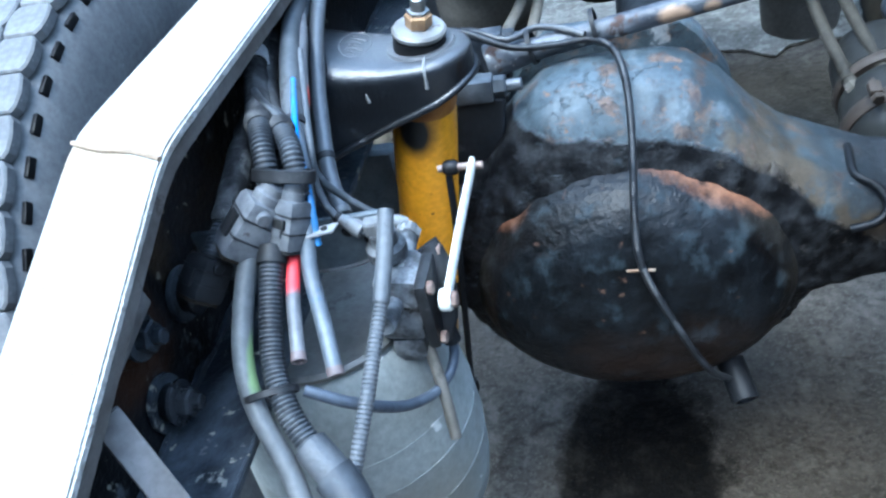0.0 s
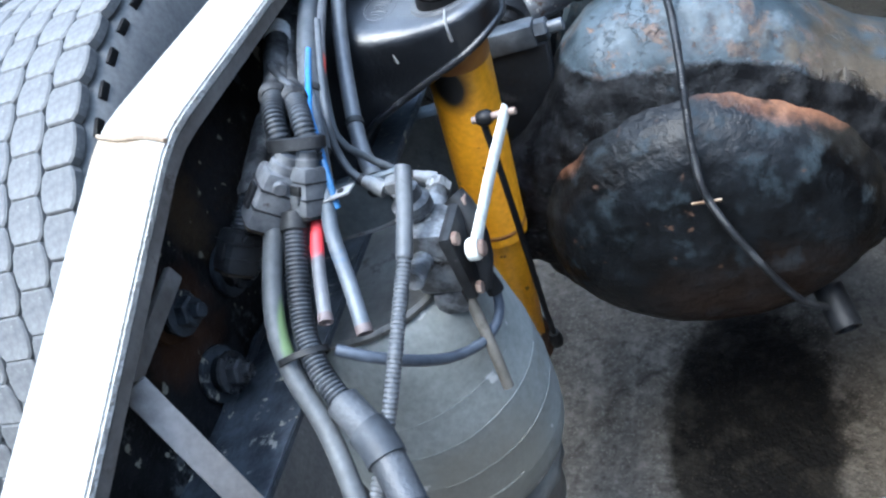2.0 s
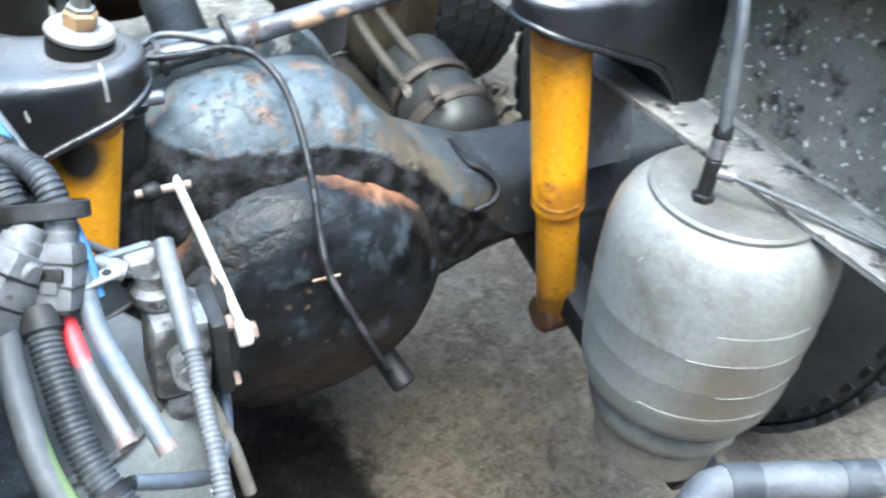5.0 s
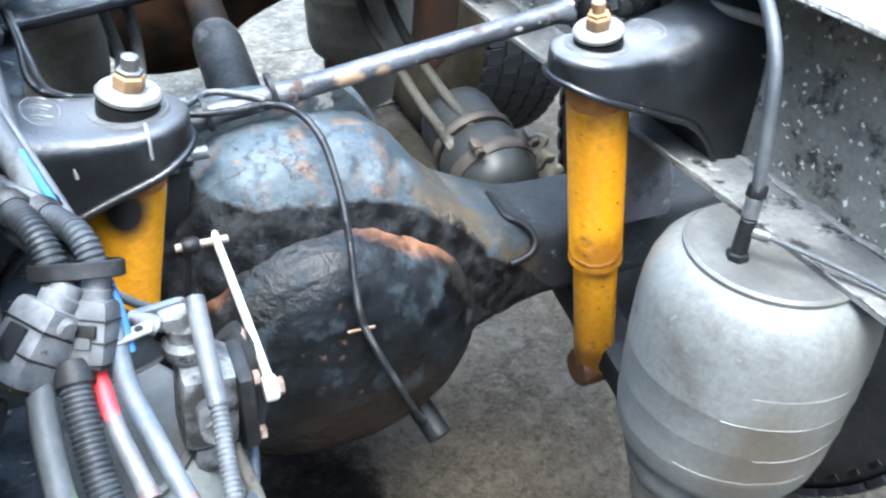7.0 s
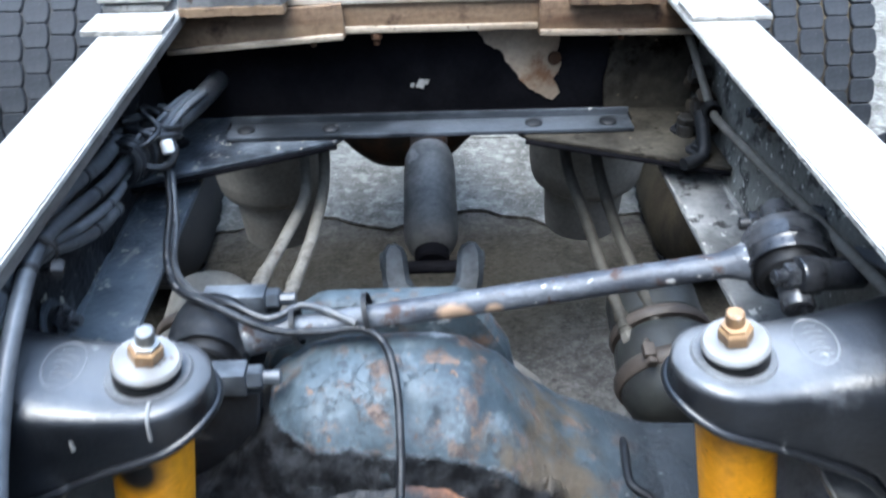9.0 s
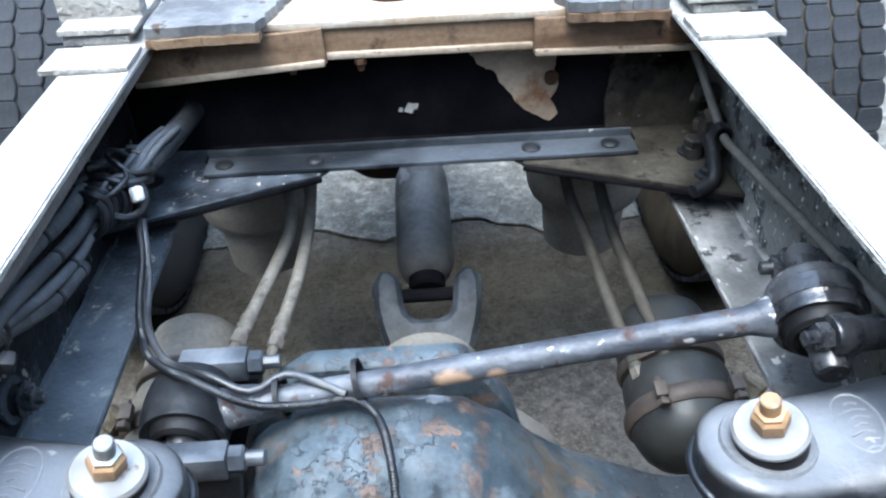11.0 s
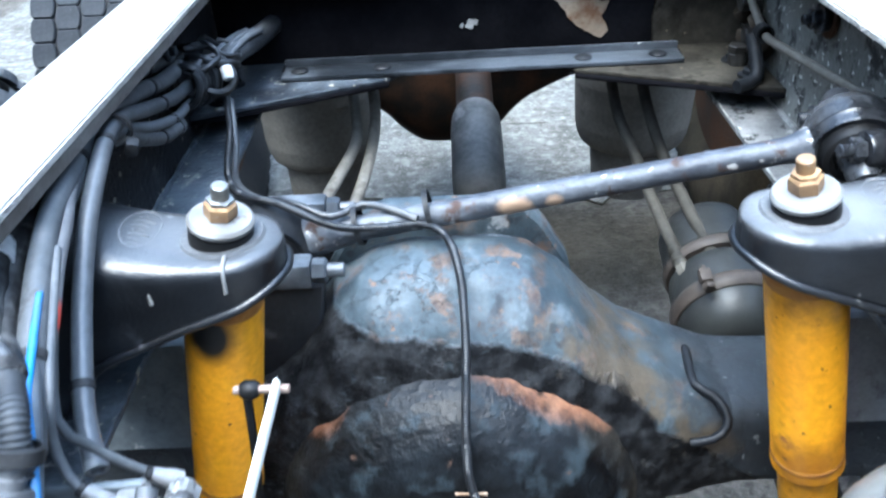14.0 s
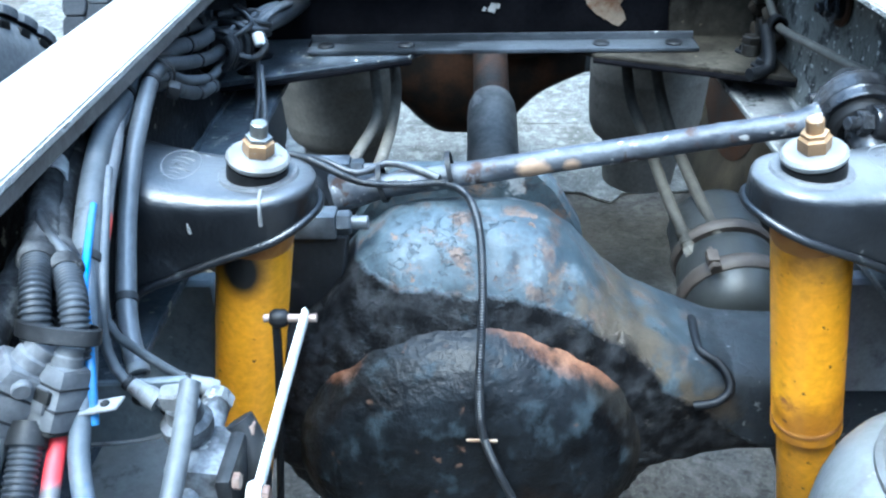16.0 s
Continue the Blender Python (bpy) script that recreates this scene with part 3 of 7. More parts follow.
add_stain_or_tone(RED, (0.060, -0.265, -0.022), (0.014, 0.018, 0.018), (0.46, 0.05, 0.03), 0.7, 0.9, 30, 0.7)


# ---- mesh helpers ----
ROOT = {}


def thing(name, at, label, category, group="", kind=""):
    ob = new(name)
    ob.location = at
    ob.empty_display_size = 0.05
    ROOT[ob.name] = Vector(at)
    return tagged(ob, label, category, group, kind)


def finish(name, bm, mat, smooth=38):
    bmesh.ops.recalc_face_normals(bm, faces=bm.faces)
    me = bpy.data.meshes.new(name)
    bm.to_mesh(me)
    bm.free()
    me.materials.append(mat)
    if smooth:
        me.polygons.foreach_set("use_smooth", [True] * len(me.polygons))
        me.set_sharp_from_angle(angle=radians(smooth))
    return me


def part(name, bm, mat, parent, label="", smooth=38):
    """One mesh object, given in world places, under a thing or one of its parts."""
    top = parent
    while top.parent:
        top = top.parent
    bm.transform(Matrix.Translation(-ROOT[top.name]))
    ob = new(name, finish(name, bm, mat, smooth))
    ob.parent = parent
    if label:
        ob["label"] = label
    return ob


def solo(name, bm, mat, at, label, category, group="", kind="", smooth=38):
    """A thing of one single mesh."""
    bm.transform(Matrix.Translation(-Vector(at)))
    ob = new(name, finish(name, bm, mat, smooth))
    ob.location = at
    return tagged(ob, label, category, group, kind)


def smooth_path(pts, step=0.012):
    p = [Vector(q) for q in pts]
    p = [p[0] * 2 - p[1]] + p + [p[-1] * 2 - p[-2]]
    out = []
    for i in range(1, len(p) - 2):
        n = max(2, int((p[i + 1] - p[i]).length / step))
        for k in range(n):
            t = k / n
            out.append(0.5 * ((2 * p[i]) + (p[i + 1] - p[i - 1]) * t + (2 * p[i - 1] - 5 * p[i] + 4 * p[i + 1] - p[i + 2]) * t * t
                              + (3 * p[i] - p[i - 1] - 3 * p[i + 1] + p[i + 2]) * t ** 3))
    out.append(p[-2])
    return out


def tube(pts, r, segs=10, ribs=0.0, rib_depth=0.13, bm=None, radii=None, straight=False):
    """A hose along smooth control points; ribs: pitch of its corrugation."""
    bm = bm or bmesh.new()
    path = [Vector(q) for q in pts] if straight else smooth_path(pts, ribs / 4 if ribs else 0.012)
    up = Vector((0.13, 0.2, 1)).normalized()
    rings, dist = [], 0.0
    for i, c in enumerate(path):
        d = (path[min(i + 1, len(path) - 1)] - path[max(i - 1, 0)]).normalized()
        if i:
            dist += (c - path[i - 1]).length
        side = d.cross(up)
        side = side.normalized() if side.length > 1e-4 else d.orthogonal().normalized()
        up = side.cross(d).normalized()
        rr = r if radii is None else radii[i] if straight else r
        if ribs:
            rr = r * (1 - rib_depth * (0, 1, 1, 0)[i % 4])
        rings.append([bm.verts.new(c + rr * (side * math.cos(a) + up * math.sin(a))) for a in [2 * math.pi * k / segs for k in range(segs)]])
    for a, b in zip(rings, rings[1:]):
        for k in range(segs):
            bm.faces.new((a[k], a[(k + 1) % segs], b[(k + 1) % segs], b[k]))
    bm.faces.new(rings[0][::-1])
    bm.faces.new(rings[-1])
    return bm


def lathe(profile, m, segs=32, bm=None):
    """Turn (radius, height) pairs round the z axis of the pose m."""
    bm = bm or bmesh.new()
    rings = []
    for r, z in profile:
        if r < 1e-5:
            rings.append([bm.verts.new(m @ Vector((0, 0, z)))])
        else:
            rings.append([bm.verts.new(m @ Vector((r * math.cos(2 * math.pi * k / segs), r * math.sin(2 * math.pi * k / segs), z))) for k in range(segs)])
    for a, b in zip(rings, rings[1:]):
        for k in range(segs):
            j = (k + 1) % segs
            if len(a) == 1 and len(b) == 1:
                continue
            if len(a) == 1:
                bm.faces.new((a[0], b[k], b[j]))
            elif len(b) == 1:
                bm.faces.new((a[k], a[j], b[0]))
            else:
                bm.faces.new((a[k], a[j], b[j], b[k]))
    for end in (rings[0], rings[-1]):
        if len(end) > 1:
            bm.faces.new(end)
    return bm


def axis(a, b):
    """A pose at a whose z axis points to b."""
    a, b = Vector(a), Vector(b)
    return Matrix.Translation(a) @ (b - a).to_track_quat("Z", "Y").to_matrix().to_4x4()


def rod(a, b, r, segs=20, bevel=0.15, bm=None):
    h = (Vector(b) - Vector(a)).length
    e = min(r * bevel, h * 0.3)
    return lathe([(0, 0), (r - e, 0), (r, e), (r, h - e), (r - e, h), (0, h)], axis(a, b), segs, bm)


def box(m, sx, sy, sz, bevel=0.002, bm=None):
    b = bmesh.new()
    bmesh.ops.create_cube(b, size=1)
    b.transform(Matrix.Diagonal((sx, sy, sz, 1)))
    if bevel:
        bmesh.ops.bevel(b, geom=b.edges[:], offset=bevel, segments=2, affect="EDGES", profile=0.6)
    b.transform(m)
    return join(bm, b)


def join(bm, other):
    if bm is None:
        return other
    me = bpy.data.meshes.new("tmp")
    other.to_mesh(me)
    other.free()
    bm.from_mesh(me)
    bpy.data.meshes.remove(me)
    return bm


def prism(poly, thick, m, bevel=0.0015, bm=None):
    """A flat plate: a polygon in the x-y plane of the pose m, given a thickness along its z."""
    b = bmesh.new()
    lo = [b.verts.new((x, y, 0)) for x, y in poly]
    hi = [b.verts.new((x, y, thick)) for x, y in poly]
    n = len(poly)
    b.faces.new(lo[::-1])
    b.faces.new(hi)
    for k in range(n):
        b.faces.new((lo[k], lo[(k + 1) % n], hi[(k + 1) % n], hi[k]))
    bmesh.ops.recalc_face_normals(b, faces=b.faces)
    if bevel:
        bmesh.ops.bevel(b, geom=b.edges[:], offset=bevel, segments=1, affect="EDGES")
    bmesh.ops.triangulate(b, faces=[f for f in b.faces if len(f.verts) > 4])
    b.transform(m)
    return join(bm, b)


def hex_nut(m, r, h, bm=None):
    return lathe([(0, 0), (r * 0.96, 0), (r, h * 0.08), (r, h * 0.85), (r * 0.86, h), (0, h)], m, 6, bm)


def bolt_head(at, way, r, h=None, mat=None, parent=None, name="bolt"):
    m = axis(at, Vector(at) + Vector(way))
    bm = lathe([(0, 0), (r * 1.45, 0), (r * 1.45, r * 0.25), (r * 1.3, r * 0.3), (0, r * 0.3)], m, 18)
    hex_nut(m @ Matrix.Translation((0, 0, r * 0.3)), r, h or r * 0.8, bm)
    rod(m @ Vector((0, 0, r)), m @ Vector((0, 0, r * 1.7)), r * 0.5, 12, bm=bm)
    return part(name, bm, mat or STEEL, parent, smooth=30)


def ring_wrap(at, way, r, w=0.004, t=0.002):
    m = axis(at, Vector(at) + Vector(way))
    return lathe([(r, -w), (r + t, -w), (r + t, w), (r, w), (r, -w)], m, 16)


# ---- ground ----
def ground():
    bm = bmesh.new()
    xs = [-400, -60, -12, -4] + [-2.5 + 0.1 * i for i in range(51)] + [4, 12, 60, 400]
    ys = [-400, -60, -12, -4] + [-2 + 0.1 * i for i in range(61)] + [6, 12, 60, 400]
    grid = []
    for y in ys:
        row = []
        for x in xs:
            z = 0.006 * noise.noise(Vector((x * 1.3, y * 1.3, 0.0))) if abs(x) < 2.6 and -2.1 < y < 4.1 else 0.0
            row.append(bm.verts.new((x, y, z)))
        grid.append(row)
    for a, b in zip(grid, grid[1:]):
        for k in range(len(a) - 1):
            bm.faces.new((a[k], a[k + 1], b[k + 1], b[k]))
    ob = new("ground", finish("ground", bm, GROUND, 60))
    return tagged(ob, "rough grey concrete yard, gritty and weathered", "ground", kind="structure")


ground()


BLACK_GLOSS = material("glossy_black_bolt_paint", (0.012, 0.013, 0.016), (0.05, 0.052, 0.056), (0.2, 0.35), scale=30)


def light_blocking_walls():
    # Unseen walls, added to keep low sky light off the underside.
    blocker = material("light_blocker_grey", (0.17, 0.16, 0.15), (0.11, 0.105, 0.10), (0.7, 0.9), scale=1.2, fine=40, bump=0.6)
    for name, x, y, sx, sy in (("blocker_north", 0, 9.0, 12.4, 0.2), ("blocker_south", 0, -9.0, 12.4, 0.2), ("blocker_east", 6.1, 0.0, 0.2, 17.8), ("blocker_west", -6.1, 0.0, 0.2, 17.8)):
        ob = new(name, finish(name, box(pose(x, y, 1.9), sx, sy, 3.8, 0.01), blocker, 0))
        tagged(ob, "plain grey wall, unseen, added to block low sky light", "wall", kind="structure")


light_blocking_walls()


def pale_slab():
    """Raised pale concrete slab ahead of the axle, with a broken edge and a crack across it."""
    conc = material("pale_bare_concrete", (0.138, 0.135, 0.121), (0.074, 0.072, 0.062), (0.7, 0.9), scale=7, spec=0.2, fine=70, bump=0.9, depth=0.006, patch=(0.085, 0.08, 0.066), patch_at=(0.58, 0.66), patch_scale=8,
                    specks=(0.27, 0.262, 0.24), specks_at=(0.64, 0.70), specks_scale=80)
    add_cracks(conc, 2.6, 0.022, (0.05, 0.047, 0.04), (0.24, 0.232, 0.21), 170.0, 0.62)
    bm = bmesh.new()
    for y0, y1, seed in ((1.66, 2.20, 0.0), (2.21, 6.0, 5.0)):
        lo, hi = [], []
        for k in range(121):
            x = -2.6 + 0.0434 * k
            w = (0.10 * noise.noise(Vector((x * 4, seed, 0))) + 0.06 * noise.noise(Vector((x * 17, seed, 1)))) * (1.0 if y1 < 3 else 0.15)
            v = 0.02 * noise.noise(Vector((x * 5, 5.0, 0))) if y1 < 3 else 0
            lo.append(((x, y0 + w, 0.004), (x, y0 + w, 0.011)))
            hi.append((x, y1 + v, 0.013))
        for k in range(120):
            quad = [lo[k][1], lo[k + 1][1], hi[k + 1], hi[k]]
            bm.faces.new([bm.verts.new(p) for p in quad])
            bm.faces.new([bm.verts.new(p) for p in (lo[k][0], lo[k + 1][0], lo[k + 1][1], lo[k][1])])
    bmesh.ops.remove_doubles(bm, verts=bm.verts, dist=0.0005)
    ob = new("pavement", finish("pavement", bm, conc, 30))
    return tagged(ob, "pale bare concrete slab with a broken edge", "pavement", kind="structure")


pale_slab()


LIP_SHADED = material("shaded_worn_lip_paint", (0.115, 0.108, 0.100), (0.055, 0.047, 0.040), (0.5, 0.7), scale=22, stretch=(1, 0.4, 1), patch=(0.045, 0.036, 0.03), patch_at=(0.61, 0.67), patch_scale=28, bump=0.6)
GRIME = material("pale_packed_grime", (0.27, 0.265, 0.245), (0.11, 0.107, 0.10), (0.6, 0.85), scale=26, patch=(0.045, 0.043, 0.040), patch_at=(0.56, 0.62), patch_scale=34, bump=0.8, crisp=0.10)


# ---- chassis rails ----
IN, OUT, BOTTOM, KINK = 0.360, 0.452, 0.748, -0.345


add_stain_or_tone(CREAM, (0.0, -0.730, 0.248), (0.11, 0.020, 0.05), (0.25, 0.185, 0.11), 1.5, 0.75, 30)


def rail(s):
    side = thing("chassis_rail", (s * OUT, 0.4, BOTTOM), "cream-topped steel truck chassis rail with flaking dark web", "chassis rail", "chassis rails")
    prof = [(-0.90, 0.780), (KINK - 0.02, 0.992), (KINK + 0.005, 0.9985), (KINK + 0.03, 1.0), (3.2, 1.0)]
    t = 0.009
    skew = 0.036  # the bend runs slantwise, its outer end further ahead

    def flange(path, dz, name, mat):
        bm = bmesh.new()
        rows = []
        for y, z in path:
            rows.append([bm.verts.new((s * x, y + (skew if x == OUT and y < 0 and name == "top_flange" else 0), z + o)) for x, o in ((IN, 0), (OUT, 0), (OUT, dz), (IN, dz))])
        for a, b in zip(rows, rows[1:]):
            for k in range(4):
                bm.faces.new((a[k], a[(k + 1) % 4], b[(k + 1) % 4], b[k]))
        bm.faces.new(rows[0])
        bm.faces.new(rows[-1])
        bmesh.ops.recalc_face_normals(bm, faces=bm.faces)
        bmesh.ops.bevel(bm, geom=bm.edges[:], offset=0.002, segments=2, affect="EDGES")
        return part(name, bm, mat, side)

    flange(prof, -t, "top_flange", CREAM)
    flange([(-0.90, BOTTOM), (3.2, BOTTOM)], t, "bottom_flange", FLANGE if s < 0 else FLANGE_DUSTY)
    bm = bmesh.new()
    x0, x1 = s * (OUT - 0.010), s * (OUT - 0.001)
    rows = [[bm.verts.new(v) for v in ((x0, y, BOTTOM + t), (x1, y, BOTTOM + t), (x1, y + (skew if y < 0 else 0), z - t), (x0, y + (skew if y < 0 else 0), z - t))] for y, z in prof]
    for a, b in zip(rows, rows[1:]):
        for k in range(4):
            bm.faces.new((a[k], a[(k + 1) % 4], b[(k + 1) % 4], b[k]))
    bm.faces.new(rows[0])
    bm.faces.new(rows[-1])
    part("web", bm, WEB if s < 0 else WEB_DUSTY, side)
    bm = tube([(s * (IN + 0.001), KINK - 0.006, 0.9965), (s * 0.39, KINK + 0.008, 0.9970), (s * 0.42, KINK + 0.016, 0.9970), (s * (OUT - 0.001), KINK + 0.031, 0.9970)], 0.0020, 6)
    part("weld_seam", bm, PRIMER, side, "brownish weld seam")
    if s < 0:
        # Strip along the inner edge, its shade put into the grey colour.
        lip = bmesh.new()
        rows = [[lip.verts.new((s * x, y, z + o)) for x, o in ((IN + 0.0005, -0.008), (IN + 0.006, -0.008), (IN + 0.006, -0.019), (IN + 0.0005, -0.019))] for y, z in prof]
        for a, b in zip(rows, rows[1:]):
            for k in range(4):
                lip.faces.new((a[k], a[(k + 1) % 4], b[(k + 1) % 4], b[k]))
        bmesh.ops.recalc_face_normals(lip, faces=lip.faces)
        part("inner_lip", lip, LIP_SHADED, side, "worn inner lip, greyed for shade")
        part("end_plate", box(pose(-0.448, -0.575, 0.793, 0, 4), 0.150, 0.115, 0.010, 0.004), CREAM, side, "pale plate by the rail end")
    # pale grime packed in the corner of web and flange, and the scuffed inner edge
    bm = tube([(s * (OUT - 0.0125), -0.88 + 0.02 * k, BOTTOM + t + 0.001) for k in range(80)], 0.0045, 6)
    for v in bm.verts:
        v.co += 0.0028 * noise.noise_vector(v.co * 60)
    part("grime_ridge", bm, GRIME if s > 0 else FLANGE, side, "pale dirt packed along the corner")
    bm = tube([(s * (IN + 0.0015), -0.86 + 0.02 * k, BOTTOM + t - 0.0004) for k in range(75)], 0.0018, 6)
    for v in bm.verts:
        v.co += 0.0012 * noise.noise_vector(v.co * 45)
    part("scuffed_edge", bm, GRIME if s > 0 else FLANGE, side, "bare scuffed edge", smooth=0)
    for y, z in ((-0.386, 0.785), (-0.386, 0.862), (-0.30, 0.83), (0.20, 0.80), (0.42, 0.93))[0 if s < 0 else 4:]:
        inner = x0 - s * 0.016
        bm = rod((x0, y, z), (inner, y, z), 0.0165, 18)
        part("spacer", bm, BLACK, side)
        flat = axis((x0 - s * 0.002, y, z), (inner, y, z))
        part("washer", lathe([(0.0, 0), (0.0250, 0), (0.0258, 0.002), (0.0250, 0.005), (0.0, 0.005)], flat, 28), RUST_DARK if z > 0.85 else FLANGE, side, "dusty round washer")
        bolt_head((inner, y, z), (-s, 0, 0), 0.0135, mat=FLANGE if z > 0.85 and s < 0 else BLACK_GLOSS, parent=side)
    return side


add_stain_or_tone(WEB, (0.0, -0.78, 0.095), (0.05, 0.06, 0.06), (0.050, 0.022, 0.010), 1.4, 0.7, 26)
add_stain_or_tone(WEB, (0.0, -0.70, 0.16), (0.05, 0.035, 0.07), (0.075, 0.052, 0.030), 1.5, 0.6, 34)
add_stain_or_tone(FLANGE, (0.05, -0.20, 0.005), (0.11, 0.36, 0.05), (0.125, 0.150, 0.170), 2.4, 0.38, 30)
rail(-1)
rail(1)


# ---- cross member between the rails ----
def jagged(poly, amount, step=0.006):
    """Break the straight edges of a polygon into small uneven teeth."""
    out = []
    for k, p in enumerate(poly):
        q = poly[(k + 1) % len(poly)]
        n = max(1, int(math.hypot(q[0] - p[0], q[1] - p[1]) / step))
        for j in range(n):
            x, y = p[0] + (q[0] - p[0]) * j / n, p[1] + (q[1] - p[1]) * j / n
            out.append((x + amount * noise.noise(Vector((x * 90, y * 90, 2))), y + amount * noise.noise(Vector((x * 90, y * 90, 7)))))
    return out


def cross_member():
    xm = thing("cross_member", (0, 0.70, 0.79), "black steel suspension cross member with rust-stained cream lip, browned for shade", "cross member")
    part("web_plate", box(pose(0, 0.745, 0.885), 0.88, 0.012, 0.20, 0.002), DULL_BLACK, xm)
    poly = [(0.292, 0.79), (0.436, 0.79), (0.436, 0.975), (0.297, 0.975), (0.289, 0.93), (0.294, 0.89), (0.287, 0.85)]
    part("dusty_plate", prism(poly, 0.008, Matrix.Translation((0, 0.737, 0)) @ pose(0, 0, 0, 90), 0.001), TAN, xm, "dust-caked tan end plate")
    # bare patch where the paint has peeled from the web
    poly = [(0.072, 0.955), (0.215, 0.955), (0.208, 0.90), (0.217, 0.875), (0.205, 0.85), (0.216, 0.828), (0.207, 0.813), (0.188, 0.822), (0.160, 0.838), (0.145, 0.858), (0.125, 0.882), (0.118, 0.902), (0.090, 0.915)]
    poly = jagged(poly, 0.004)
    part("peeled_patch", prism(poly, 0.002, Matrix.Translation((0, 0.738, 0)) @ pose(0, 0, 0, 90), 0), PRIMER, xm, "peeled patch showing pale primer")
    for x, z, w in ((-0.014, 0.848, 0.009), (-0.028, 0.846, 0.004), (-0.005, 0.851, 0.005)):
        poly = [(x - w, z - 0.5 * w), (x + 0.4 * w, z - w), (x + w, z + 0.7 * w), (x - 0.2 * w, z + w)]
        part("chip", prism(poly, 0.002, Matrix.Translation((0, 0.738, 0)) @ pose(0, 0, 0, 90), 0), CREAM, xm)
    part("hole", rod((0.204, 0.7375, 0.888), (0.204, 0.730, 0.888), 0.011, 16), RUST_DARK, xm)
    part("shelf", box(pose(0.0, 0.716, 0.797), 0.66, 0.055, 0.006, 0.001), DULL_BLACK, xm)
    bm = box(pose(0.0, 0.664, 0.803), 0.645, 0.050, 0.007, 0.002)
    box(pose(0.0, 0.690, 0.809), 0.645, 0.006, 0.019, 0.002, bm)
    part("angle_bar", bm, BAR, xm, "blue-grey worn angle bar")
    for x in (-0.295, -0.16, 0.165, 0.285):
        part("bolt", lathe([(0.0, 0.0), (0.0145, 0.0), (0.0145, 0.002), (0.0115, 0.0045), (0.006, 0.006), (0.0, 0.006)], pose(x, 0.664, 0.8064), 20), BLACK, xm)
    for s in (-1, 1):
        poly = [(s * 0.440, 0.515), (s * 0.440, 0.735), (s * 0.08, 0.735), (s * 0.15, 0.638)]
        part("gusset_plate", prism(poly, 0.008, pose(0, 0, 0.790)), FLANGE if s < 0 else TAN, xm)
        poly = [(s * 0.440, 0.514), (s * 0.15, 0.637), (s * 0.15, 0.641), (s * 0.440, 0.518)]
        part("gusset_rim", prism(poly, 0.009, pose(0, 0, 0.782)), DULL_BLACK, xm)
        for x, y in ((0.40, 0.64), (0.405, 0.57)):
            bolt_head((s * x, y, 0.798), (0, 0, 1), 0.013, 0.009, BLACK, xm)
    # rust-stained lip under the top plate; brown base and pale edge paint its shading
    part("front_lip", box(pose(0.02, 0.706, 0.974), 0.30, 0.012, 0.042, 0.003), CREAM_RUST, xm, "rust-stained cream lip, browned for shade")
    part("lit_edge", box(pose(0.02, 0.698, 0.955), 0.298, 0.009, 0.010, 0.003), LIP_LIT, xm, "pale lower edge, coloured as the lit curve of the lip")
    for s, x, z, tilt in ((-1, -0.265, 0.963, 4), (1, 0.300, 0.969, -1)):
        bm = box(pose(x, 0.694, z, 0, -tilt), 0.275 if s < 0 else 0.262, 0.012, 0.052, 0.003)
        strip = part("lip_strip", bm, CREAM_RUST, xm)
        part("lit_edge", box(pose(x, 0.686, z - 0.023, 0, -tilt), 0.272 if s < 0 else 0.260, 0.010, 0.009, 0.003), LIP_LIT, strip, "pale lower edge, coloured as the lit curve of the lip")
    for x in (-0.31, -0.178, -0.08, 0.30):
        m = axis((x, 0.70, 0.948), (x, 0.70, 0.9))
        bm = rod((x, 0.70, 0.96), (x, 0.70, 0.930), 0.005, 10)
        hex_nut(m, 0.009, 0.009, bm)
        part("bolt", bm, CREAM_RUST if x == -0.178 else RUST_DARK, xm, smooth=30)
    return xm


BAR = material("worn_blue_grey_bar", (0.010, 0.012, 0.015), (0.052, 0.059, 0.069), (0.35, 0.55), scale=13, stretch=(0.5, 1, 1), bump=0.4, specks=(0.26, 0.26, 0.25), specks_at=(0.71, 0.73), specks_scale=32, spec=0.25, crisp=0.09)
cross_member()


CREAM_WORN = material("streaked_cream_paint", (0.50, 0.455, 0.385), (0.35, 0.275, 0.195), (0.4, 0.7), scale=6, stretch=(1, 0.35, 1), patch=(0.22, 0.12, 0.06), patch_at=(0.60, 0.68), patch_scale=11, bump=0.5, crisp=0.11)


